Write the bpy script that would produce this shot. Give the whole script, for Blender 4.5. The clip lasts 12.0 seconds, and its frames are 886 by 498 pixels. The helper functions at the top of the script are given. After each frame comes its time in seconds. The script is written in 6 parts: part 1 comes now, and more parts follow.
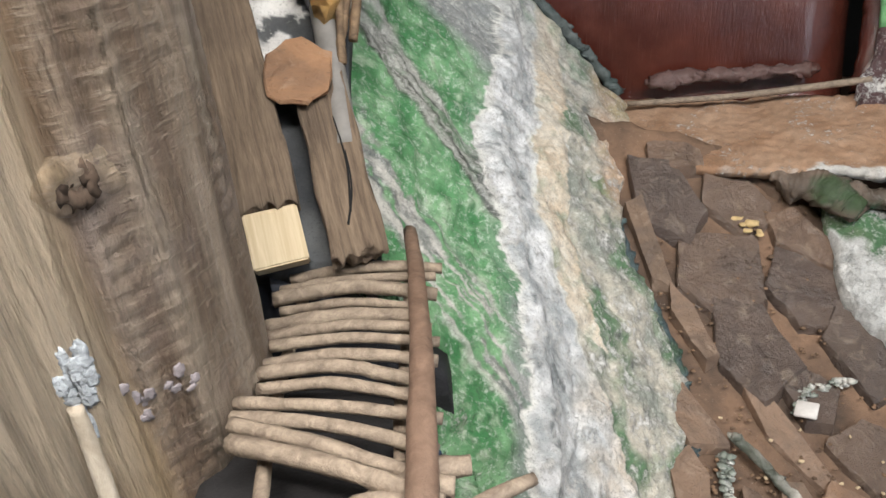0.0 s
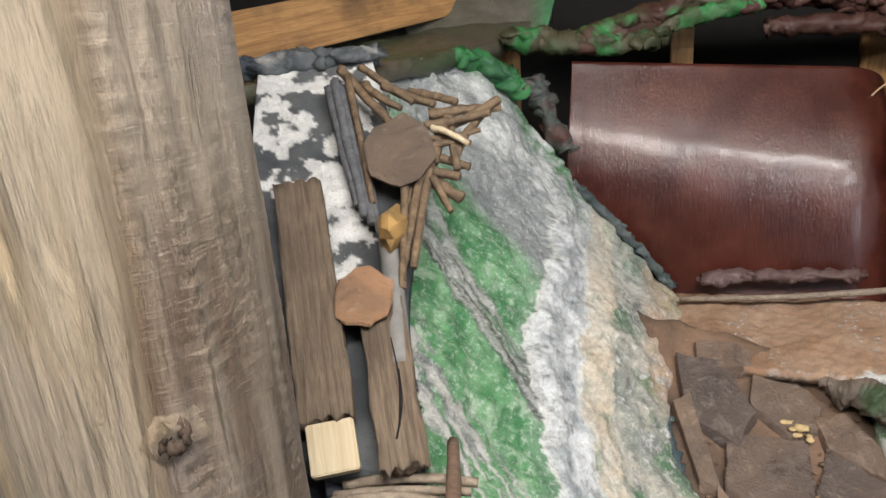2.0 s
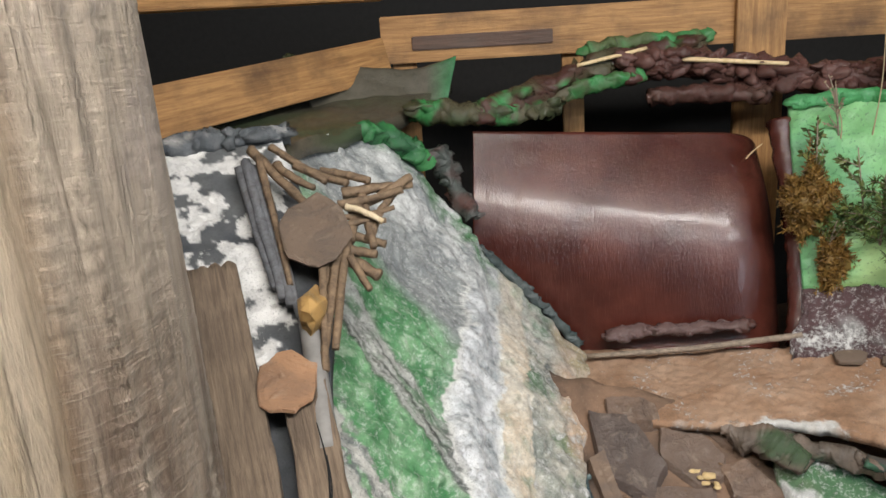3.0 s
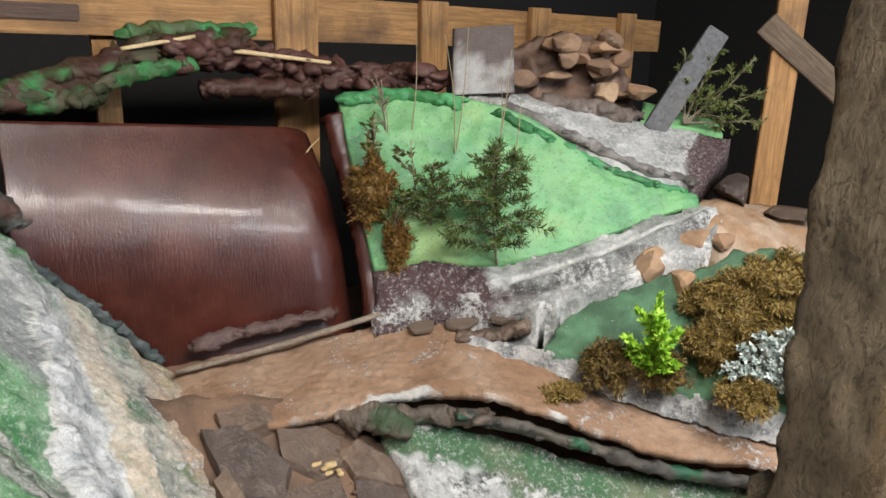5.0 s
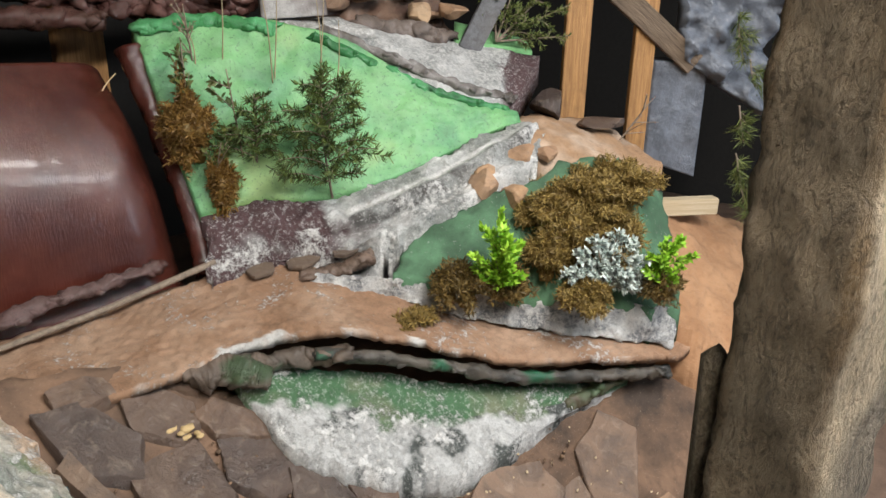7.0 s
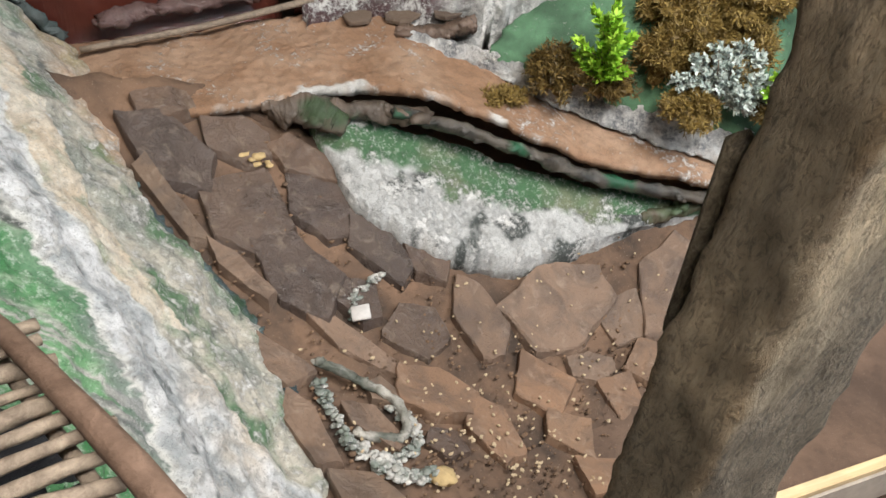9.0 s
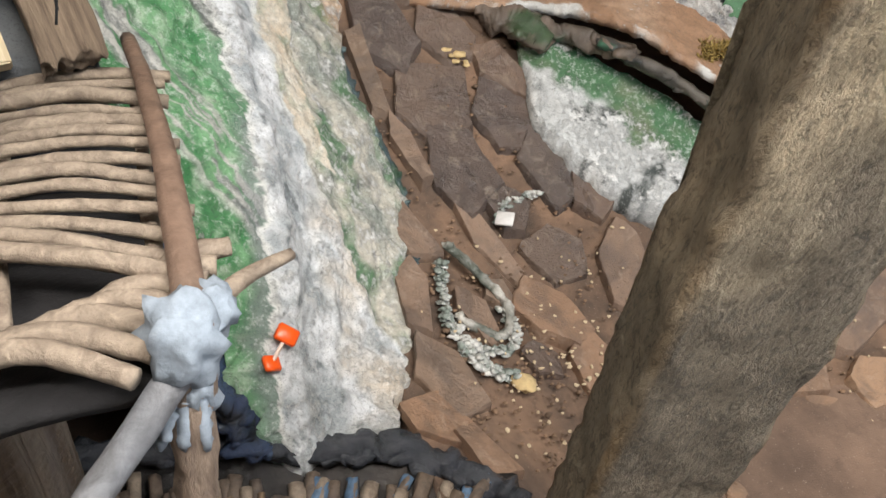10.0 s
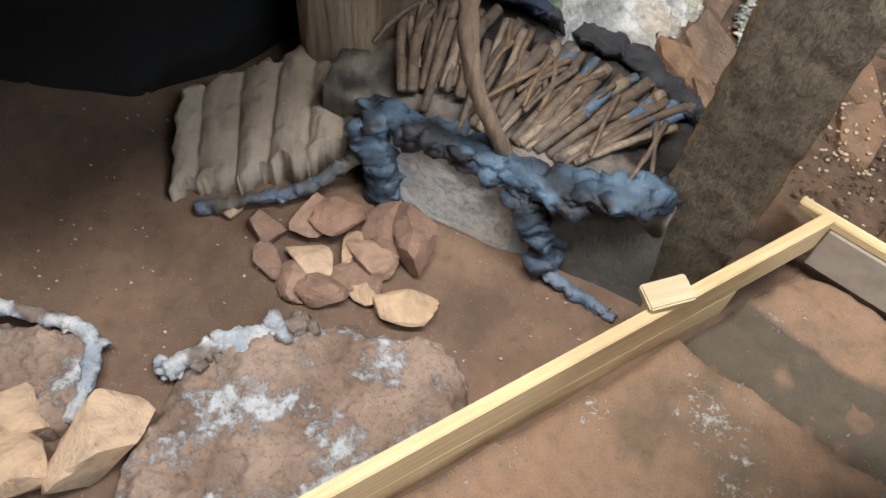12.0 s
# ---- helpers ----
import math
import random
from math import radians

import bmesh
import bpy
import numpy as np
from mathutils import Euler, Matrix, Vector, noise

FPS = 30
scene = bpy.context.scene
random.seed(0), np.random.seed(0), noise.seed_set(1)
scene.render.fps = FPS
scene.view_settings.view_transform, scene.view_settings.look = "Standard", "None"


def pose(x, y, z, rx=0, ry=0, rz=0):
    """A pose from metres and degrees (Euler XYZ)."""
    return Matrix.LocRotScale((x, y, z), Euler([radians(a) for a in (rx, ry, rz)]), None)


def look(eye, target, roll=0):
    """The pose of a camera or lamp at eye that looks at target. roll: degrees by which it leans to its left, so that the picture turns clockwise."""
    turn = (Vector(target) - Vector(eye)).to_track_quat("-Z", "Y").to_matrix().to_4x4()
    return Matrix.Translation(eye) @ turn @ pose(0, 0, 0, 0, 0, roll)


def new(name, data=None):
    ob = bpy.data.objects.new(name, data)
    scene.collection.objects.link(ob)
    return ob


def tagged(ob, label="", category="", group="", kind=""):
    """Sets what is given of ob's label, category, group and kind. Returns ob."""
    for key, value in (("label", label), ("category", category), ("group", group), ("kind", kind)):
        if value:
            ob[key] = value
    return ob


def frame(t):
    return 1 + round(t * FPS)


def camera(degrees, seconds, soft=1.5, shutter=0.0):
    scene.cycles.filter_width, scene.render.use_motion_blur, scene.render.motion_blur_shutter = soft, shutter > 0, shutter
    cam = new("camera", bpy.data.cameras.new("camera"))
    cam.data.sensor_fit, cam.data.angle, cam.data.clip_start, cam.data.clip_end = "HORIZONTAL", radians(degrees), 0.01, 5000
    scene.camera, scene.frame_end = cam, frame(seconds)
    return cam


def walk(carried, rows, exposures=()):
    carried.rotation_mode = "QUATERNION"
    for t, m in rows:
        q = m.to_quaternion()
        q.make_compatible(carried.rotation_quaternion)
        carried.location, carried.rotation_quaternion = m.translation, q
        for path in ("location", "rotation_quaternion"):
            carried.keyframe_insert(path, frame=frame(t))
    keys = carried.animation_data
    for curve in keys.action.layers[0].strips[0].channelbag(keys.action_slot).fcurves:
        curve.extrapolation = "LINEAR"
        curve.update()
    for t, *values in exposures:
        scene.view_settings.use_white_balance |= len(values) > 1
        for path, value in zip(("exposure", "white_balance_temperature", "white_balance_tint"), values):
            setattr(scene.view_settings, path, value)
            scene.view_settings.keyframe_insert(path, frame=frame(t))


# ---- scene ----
cam = camera(61.3, 12.0)
PATH = [
    (0, (0.058, -0.002, 1.36), (-0.049, 1.704, 0.321), -4.2),
    (0.5, (0.08, -0.058, 1.378), (-0.406, 1.603, 0.376), -4.8),
    (1, (0.11, -0.065, 1.433), (-0.366, 1.673, 0.564), -5.5),
    (1.5, (0.11, -0.063, 1.468), (-0.263, 1.746, 0.7), -4.6),
    (2, (0.114, -0.068, 1.503), (-0.183, 1.79, 0.825), -4.2),
    (2.5, (0.112, -0.083, 1.528), (-0.119, 1.809, 0.923), -4.2),
    (3, (0.088, -0.079, 1.546), (0.062, 1.842, 0.989), -4.1),
    (3.5, (0.028, -0.046, 1.559), (0.415, 1.83, 0.985), -1.1),
    (3.7, (0.008, -0.045, 1.555), (0.548, 1.787, 0.963), -0.4),
    (5.5, (-0.163, 0.178, 1.475), (1.277, 1.440, 0.897), 0.9),
    (6, (-0.152, 0.221, 1.472), (1.434, 1.262, 0.837), 0.2),
    (6.5, (-0.183, 0.237, 1.469), (1.422, 1.248, 0.835), 0.7),
    (7, (-0.187, 0.232, 1.447), (1.374, 1.268, 0.746), 1.1),
    (7.5, (-0.175, 0.233, 1.418), (1.278, 1.279, 0.527), 1.3),
    (9.3, (-0.076, 0.125, 1.365), (1.0, 1.29, 0.147), 9.0),
    (9.5, (-0.057, 0.097, 1.35), (0.919, 1.337, 0.121), 9.0),
    (10, (0.019, -0.061, 1.334), (0.634, 1.31, 0.015), 9.9),
    (10.5, (0.179, -0.229, 1.293), (0.486, 1.123, -0.148), 10.8),
    (11, (0.236, -0.375, 1.276), (0.439, 0.928, -0.229), 12.6),
    (11.5, (0.248, -0.523, 1.272), (0.342, 0.683, -0.321), 13.0),
    (12, (0.23, -0.638, 1.294), (-0.047, 0.456, -0.357), 6.9),
]
walk(cam, [(t, look(eye, target, roll)) for t, eye, target, roll in PATH])

SLOPE = (0.838, -1.042, -0.711, 0.347, 0.376, 0.43)

# ---- light ----
world = bpy.data.worlds.new("world")
scene.world = world
world.use_nodes = True
world.node_tree.nodes["Background"].inputs[0].default_value = (0.75, 0.85, 1.0, 1)
world.node_tree.nodes["Background"].inputs[1].default_value = 0.3


def area_lamp(name, m, sx, sy, watts, colour):
    d = bpy.data.lights.new(name, "AREA")
    d.shape, d.size, d.size_y, d.energy, d.color = "RECTANGLE", sx, sy, watts, colour
    ob = new(name, d)
    ob.matrix_world = m
    return ob


# Ceiling tubes over the model.
area_lamp("overhead_light", look((0.75, -0.1, 2.7), (0.6, 0.6, 0.6)), 1.3, 0.16, 68, (1.0, 0.97, 0.92))
area_lamp("overhead_light", look((1.7, -0.9, 2.7), (1.2, 0.8, 0.6)), 1.3, 0.16, 36, (0.95, 0.97, 1.0))
area_lamp("window_daylight", look((3.5, -2.96, 1.75), (1.0, 1.6, 0.9)), 1.5, 1.15, 56, (0.72, 0.86, 1.0))
# Unseen fill added to brighten the trunk and left faces of the posts.
area_lamp("overhead_light", look((-0.35, -0.40, 2.7), (-0.2, 0.5, 1.0)), 1.2, 0.16, 52, (1.0, 0.95, 0.88))
scene.view_settings.exposure = 0.0


# ---- materials ----
class Nodes:
    """A small builder of node materials."""

    def __init__(self, name, rough=0.8, metal=0.0):
        self.m = bpy.data.materials.new(name)
        self.m.use_nodes = True
        self.t = self.m.node_tree
        self.b = self.t.nodes["Principled BSDF"]
        self.b.inputs["Roughness"].default_value = rough
        self.b.inputs["Metallic"].default_value = metal
        self.co = self.t.nodes.new("ShaderNodeTexCoord").outputs["Object"]

    def node(self, kind, ins=(), **props):
        n = self.t.nodes.new(kind)
        for k, v in props.items():
            if k == "operation":
                n.operation = v
            elif k == "data_type":
                n.data_type = v
            elif k == "attribute_name":
                n.attribute_name = v
            elif k == "blend_type":
                n.blend_type = v
            elif k == "feature":
                n.feature = v
        for k, v in ins:
            if hasattr(v, "is_output"):
                self.t.links.new(v, n.inputs[k])
            else:
                n.inputs[k].default_value = v
        return n

    def scaled(self, s):
        return self.node("ShaderNodeMapping", [("Vector", self.co), ("Scale", s)]).outputs[0]

    def noise(self, scale, detail=6, rough=0.6, vec=None, dist=0.0):
        return self.node("ShaderNodeTexNoise", [("Vector", vec or self.co), ("Scale", scale), ("Detail", detail), ("Roughness", rough), ("Distortion", dist)]).outputs[0]

    def ramp(self, fac, stops):
        n = self.node("ShaderNodeValToRGB", [("Fac", fac)])
        e = n.color_ramp.elements
        while len(e) < len(stops):
            e.new(0.5)
        for el, (p, c) in zip(e, stops):
            el.position, el.color = p, (*c, 1) if len(c) == 3 else c
        return n.outputs[0]

    def step(self, fac, lo, hi):
        return self.node("ShaderNodeMapRange", [("Value", fac), ("From Min", lo), ("From Max", hi)]).outputs[0]

    def mix(self, fac, a, b, blend_type="MIX"):
        n = self.node("ShaderNodeMix", data_type="RGBA", blend_type=blend_type)
        for i, v in ((0, fac), (6, a), (7, b)):
            if hasattr(v, "is_output"):
                self.t.links.new(v, n.inputs[i])
            else:
                n.inputs[i].default_value = v if i == 0 else (*v[:3], 1)
        return n.outputs[2]

    def math(self, op, a, b):
        return self.node("ShaderNodeMath", [(0, a), (1, b)], operation=op).outputs[0]

    def bump(self, h, dist=0.004, strength=0.6):
        self.t.links.new(self.node("ShaderNodeBump", [("Height", h), ("Distance", dist), ("Strength", strength)]).outputs[0], self.b.inputs["Normal"])

    def done(self, colour, rough=None):
        self.t.links.new(colour, self.b.inputs["Base Color"])
        if rough is not None:
            self.t.links.new(rough, self.b.inputs["Roughness"])
        return self.m


def wood(name, dark, light, along=(9, 9, 0.7), ring=14, rough=0.75, bump=0.004, dirt=(0.12, 0.1, 0.08), dirt_amount=0.35):
    n = Nodes(name, rough)
    v = n.scaled(along)
    g = n.noise(ring, 8, 0.65, v, 0.6)
    fine = n.noise(ring * 6, 4, 0.6, v)
    c = n.ramp(g, [(0.3, dark), (0.5, [(a + b) / 2 for a, b in zip(dark, light)]), (0.7, light)])
    c = n.mix(n.math("MULTIPLY", n.step(fine, 0.5, 0.75), 0.4), c, dark)
    d = n.noise(5, 5, 0.6)
    c = n.mix(n.math("MULTIPLY", n.step(d, 0.48, 0.72), dirt_amount), c, dirt)
    n.bump(n.math("ADD", g, n.math("MULTIPLY", fine, 0.5)), bump, 0.7)
    return n.done(c)


def painted(name, speck=(0.80, 0.79, 0.77), scale=75, rough=0.85, bump=0.006, scratched=0.0):
    """Hand-painted plaster: the pigment of each place, with dry-brushed light flecks."""
    n = Nodes(name, rough)
    a = n.node("ShaderNodeAttribute", attribute_name="paint")
    col, amount = a.outputs["Color"], a.outputs["Alpha"]
    f = n.noise(scale, 8, 0.72)
    big = n.noise(scale * 0.22, 4, 0.6)
    f2 = n.math("ADD", n.math("MULTIPLY", f, 0.8), n.math("MULTIPLY", big, 0.2))
    th = n.math("SUBTRACT", 0.78, n.math("MULTIPLY", amount, 0.5))
    grit = n.noise(scale * 4.5, 3, 0.6)
    f3 = n.math("ADD", f2, n.math("MULTIPLY", n.math("SUBTRACT", grit, 0.5), 0.22))
    mask = n.math("MULTIPLY", n.step(n.math("SUBTRACT", f3, th), -0.03, 0.085), 0.88)
    mott = n.noise(scale * 0.5, 6, 0.7)
    c = n.mix(n.math("MULTIPLY", n.step(mott, 0.42, 0.7), 0.55), col, n.mix(0.55, col, (0.02, 0.02, 0.015)))
    c = n.mix(mask, c, speck)
    c = n.mix(n.math("MULTIPLY", n.step(grit, 0.57, 0.66), 0.6), c, n.mix(0.72, col, (0.03, 0.032, 0.035)))
    if scratched:
        dab = n.noise(scale * 1.1, 7, 0.78)
        c = n.mix(n.math("MULTIPLY", n.step(dab, 0.52, 0.62), scratched), c, n.mix(0.75, col, (0.86, 0.86, 0.84)))
        dark = n.noise(scale * 1.3, 8, 0.8, None, 0.8)
        c = n.mix(n.math("MULTIPLY", n.step(dark, 0.53, 0.63), scratched * 1.15), c, n.mix(0.7, col, (0.02, 0.022, 0.025)))
    n.bump(n.math("ADD", n.math("ADD", f, n.math("MULTIPLY", grit, 0.25)), n.math("MULTIPLY", mask, 0.35)), bump, 0.85)
    return n.done(c)


def stone_mat(name, cols, rough=0.85, scale=28):
    n = Nodes(name, rough)
    r = n.node("ShaderNodeObjectInfo").outputs["Random"]
    base = n.ramp(r, [(i / max(1, len(cols) - 1), c) for i, c in enumerate(cols)])
    f, b, fine = n.noise(scale, 8, 0.7, None, 0.6), n.noise(scale * 0.3, 5, 0.65, None, 0.8), n.noise(scale * 5, 3, 0.6)
    c = n.mix(n.math("MULTIPLY", n.step(b, 0.44, 0.62), 0.75), base, n.mix(0.62, base, (0.035, 0.03, 0.03)))
    c = n.mix(n.math("MULTIPLY", n.step(f, 0.54, 0.7), 0.6), c, n.mix(0.45, base, (0.50, 0.40, 0.31)))
    c = n.mix(n.math("MULTIPLY", n.step(fine, 0.62, 0.72), 0.35), c, (0.05, 0.04, 0.035))
    n.bump(n.math("ADD", n.math("ADD", f, b), n.math("MULTIPLY", fine, 0.25)), 0.012, 0.8)
    return n.done(c, n.node("ShaderNodeMapRange", [("Value", b), ("From Min", 0.35), ("From Max", 0.65), ("To Min", rough), ("To Max", rough * 0.6)]).outputs[0])


def earth(name, dark, light, scale=30, rough=0.95, fleck=(0.6, 0.5, 0.4), fleck_amount=0.5):
    n = Nodes(name, rough)
    a, b, c3 = n.noise(scale, 10, 0.7), n.noise(scale * 0.15, 5, 0.6), n.noise(scale * 9, 2, 0.5)
    c = n.mix(n.step(b, 0.35, 0.65), dark, light)
    c = n.mix(n.math("MULTIPLY", n.step(a, 0.5, 0.75), 0.5), c, [0.5 * q for q in dark])
    c = n.mix(n.math("MULTIPLY", n.step(c3, 0.68, 0.76), fleck_amount), c, fleck)
    n.bump(n.math("ADD", a, n.math("MULTIPLY", c3, 0.4)), 0.006, 0.8)
    return n.done(c)


def plain(name, colour, rough=0.6, metal=0.0, scale=40, vary=0.35, bump=0.002):
    n = Nodes(name, rough, metal)
    f = n.noise(scale, 6, 0.65)
    c = n.mix(n.math("MULTIPLY", n.step(f, 0.4, 0.7), vary), colour, [0.35 * q for q in colour])
    n.bump(f, bump, 0.6)
    return n.done(c)


def leafy(name, a, b, rough=0.6):
    n = Nodes(name, rough)
    r = n.node("ShaderNodeNewGeometry").outputs["Random Per Island"]
    c = n.mix(r, a, b)
    n.b.inputs["Subsurface Weight"].default_value = 0.0
    return n.done(c)


def trunk_mat():
    n = Nodes("barkless_trunk", 0.48)
    a = n.node("ShaderNodeAttribute", attribute_name="paint")
    v = n.scaled((9, 9, 0.8))
    g, fine, patch = n.noise(8, 9, 0.72, v, 1.6), n.noise(70, 6, 0.7, v), n.noise(6, 6, 0.65)
    crack = n.noise(7, 5, 0.6, n.scaled((11, 11, 0.55)), 0.9)
    c = n.mix(n.math("MULTIPLY", n.step(g, 0.45, 0.62), 0.6), a.outputs["Color"], n.mix(0.62, a.outputs["Color"], (0.03, 0.02, 0.012)))
    c = n.mix(n.math("MULTIPLY", n.step(fine, 0.52, 0.68), 0.5), c, n.mix(0.7, a.outputs["Color"], (0.03, 0.02, 0.012)))
    c = n.mix(n.math("MULTIPLY", n.step(patch, 0.5, 0.7), 0.45), c, n.mix(0.5, a.outputs["Color"], (0.5, 0.44, 0.36)))
    gap = n.math("MULTIPLY", n.step(crack, 0.58, 0.66), n.step(crack, 0.74, 0.66))
    c = n.mix(n.math("MULTIPLY", gap, 0.4), c, n.mix(0.6, a.outputs["Color"], (0.05, 0.03, 0.018)))
    mould = n.noise(3.5, 6, 0.7, n.scaled((1.5, 1.5, 0.7)), 0.6)
    c = n.mix(n.math("MULTIPLY", n.math("MULTIPLY", n.step(mould, 0.5, 0.64), a.outputs["Alpha"]), 0.5), c, (0.30, 0.25, 0.245))
    scr = n.noise(9, 4, 0.65, n.scaled((4, 4, 34)), 0.4)
    # Highlights on the ripples are painted in as pale flecks.
    c = n.mix(n.math("MULTIPLY", n.math("MULTIPLY", n.step(scr, 0.55, 0.68), a.outputs["Alpha"]), 0.4), c, (0.50, 0.42, 0.34))
    g = n.math("SUBTRACT", g, n.math("MULTIPLY", gap, 0.5))
    n.bump(n.math("ADD", n.math("ADD", g, n.math("MULTIPLY", fine, 0.35)), n.math("MULTIPLY", n.math("MULTIPLY", scr, a.outputs["Alpha"]), 0.35)), 0.013, 1.0)
    return n.done(c)


TRUNK_PAINT = trunk_mat()
def beam_mat():
    n = Nodes("rough_beam_wood_tinted", 0.85)
    a = n.node("ShaderNodeAttribute", attribute_name="paint")
    v = n.scaled((10, 10, 3.0))
    g, fine, fuzz = n.noise(9, 8, 0.7, v, 0.8), n.noise(60, 6, 0.7, n.scaled((6, 6, 3))), n.noise(42, 7, 0.78)
    c = n.mix(n.math("MULTIPLY", n.step(g, 0.42, 0.66), 0.6), a.outputs["Color"], n.mix(0.7, a.outputs["Color"], (0.012, 0.009, 0.006)))
    c = n.mix(n.math("MULTIPLY", n.step(fuzz, 0.48, 0.66), 0.7), c, n.mix(0.6, a.outputs["Color"], (0.34, 0.28, 0.20)))
    tuft = n.noise(95, 6, 0.75, n.scaled((1.0, 1.0, 0.6)), 1.5)
    c = n.mix(n.math("MULTIPLY", n.step(tuft, 0.51, 0.60), 0.65), c, n.mix(0.75, a.outputs["Color"], (0.02, 0.016, 0.012)))
    c = n.mix(n.math("MULTIPLY", n.step(tuft, 0.47, 0.38), 0.6), c, n.mix(0.5, a.outputs["Color"], (0.42, 0.36, 0.27)))
    fuzz = n.math("SUBTRACT", fuzz, n.math("MULTIPLY", tuft, 0.7))
    n.bump(n.math("ADD", n.math("ADD", g, fuzz), n.math("MULTIPLY", fine, 0.6)), 0.022, 1.0)
    return n.done(c)


BEAM = beam_mat()
PINE = wood("frame_pine", (0.26, 0.125, 0.045), (0.56, 0.31, 0.12), (12, 12, 0.8), 8, 0.6, 0.004, (0.10, 0.055, 0.03), 0.85)
FRESH = wood("fresh_pine", (0.54, 0.38, 0.19), (0.76, 0.60, 0.37), (12, 12, 0.6), 6, 0.6, 0.002, (0.36, 0.25, 0.14), 0.5)
PLANK = wood("old_plank_wood", (0.09, 0.062, 0.042), (0.27, 0.20, 0.14), (14, 14, 1.0), 11, 0.8, 0.008, (0.07, 0.05, 0.038), 0.6)
STICK = wood("dry_stick_wood", (0.07, 0.045, 0.028), (0.26, 0.175, 0.105), (6, 6, 6), 9, 0.75, 0.004, (0.07, 0.05, 0.035), 0.5)
TWIG = wood("twig_wood", (0.12, 0.088, 0.066), (0.36, 0.29, 0.22), (6, 6, 6), 9, 0.75, 0.004, (0.16, 0.12, 0.09), 0.5)
PAINT = painted("painted_plaster")
SCREE = painted("gritty_painted_plaster", rough=0.7, bump=0.010, scratched=0.5)
PAINT_FINE = painted("painted_board", scale=90, bump=0.003)
GLOSS_PAINT = painted("glossy_painted_board", scale=26, rough=0.36, bump=0.006)
STONE = stone_mat("paving_stone", [(0.075, 0.055, 0.046), (0.135, 0.09, 0.066), (0.07, 0.052, 0.046), (0.165, 0.105, 0.072), (0.10, 0.075, 0.062)], 0.42)
TAN_SLAB = stone_mat("tan_split_stone", [(0.20, 0.13, 0.09), (0.25, 0.165, 0.115), (0.17, 0.115, 0.08)], 0.7)
RED_STONE = stone_mat("red_sandstone", [(0.30, 0.175, 0.105), (0.23, 0.14, 0.09), (0.35, 0.215, 0.13)])
SAND_STONE = stone_mat("tan_sandstone", [(0.46, 0.29, 0.16), (0.36, 0.21, 0.13), (0.52, 0.36, 0.22)])
EARTH = earth("brown_earth", (0.095, 0.06, 0.042), (0.20, 0.127, 0.088), rough=0.8)
ORANGE_EARTH = earth("orange_earth", (0.06, 0.042, 0.032), (0.215, 0.13, 0.083), 40)
BLACK = plain("matt_black", (0.006, 0.006, 0.007), 0.95)


# ---- mesh helpers ----
def mesh_ob(name, verts, faces, mat, parent=None, label="", smooth=True, paint=None):
    me = bpy.data.meshes.new(name)
    me.from_pydata([tuple(v) for v in verts], [], faces)
    me.materials.append(mat)
    if smooth:
        me.polygons.foreach_set("use_smooth", [True] * len(me.polygons))
    if paint is not None:
        at = me.color_attributes.new("paint", "FLOAT_COLOR", "POINT")
        at.data.foreach_set("color", np.array(paint, dtype=np.float32).ravel())
    me.update()
    ob = new(name, me)
    if parent is not None:
        ob.parent = parent
    if label:
        tagged(ob, label)
    return ob


def part(name, bm, mat, parent, label="", smooth=False):
    me = bpy.data.meshes.new(name)
    bmesh.ops.recalc_face_normals(bm, faces=bm.faces[:])
    bm.to_mesh(me)
    bm.free()
    me.materials.append(mat)
    if smooth:
        me.polygons.foreach_set("use_smooth", [True] * len(me.polygons))
    ob = new(name, me)
    ob.parent = parent
    if label:
        tagged(ob, label)
    return ob


def thing(name, label, category, group="", kind="", at=(0, 0, 0)):
    ob = new(name)
    ob.location = at
    return tagged(ob, label, category, group, kind)


def fbm(p, s, seed=0, octaves=4):
    return noise.fractal(Vector((p[0] * s + seed * 7.3, p[1] * s - seed * 3.1, p[2] * s + seed)), 0.8, 2.0, octaves)


def along(P, k):
    """Point at the fraction k of the length of a polyline."""
    P = [Vector(p) for p in P]
    L = [0.0]
    for a, b in zip(P, P[1:]):
        L.append(L[-1] + (b - a).length)
    d = k * L[-1]
    for i in range(len(P) - 1):
        if d <= L[i + 1] or i == len(P) - 2:
            f = (d - L[i]) / max(1e-9, L[i + 1] - L[i])
            p0, p1, p2, p3 = P[max(0, i - 1)], P[i], P[i + 1], P[min(len(P) - 1, i + 2)]
            return 0.5 * ((2 * p1) + (p2 - p0) * f + (2 * p0 - 5 * p1 + 4 * p2 - p3) * f * f + (3 * p1 - p0 - 3 * p2 + p3) * f ** 3)
    return P[-1]


def loft(A, B, nu, nv):
    """Grid of points between two edges: v runs along the edges, u from A to B."""
    out = []
    for j in range(nv):
        a, b = along(A, j / (nv - 1)), along(B, j / (nv - 1))
        for i in range(nu):
            out.append(a.lerp(b, i / (nu - 1)))
    return out


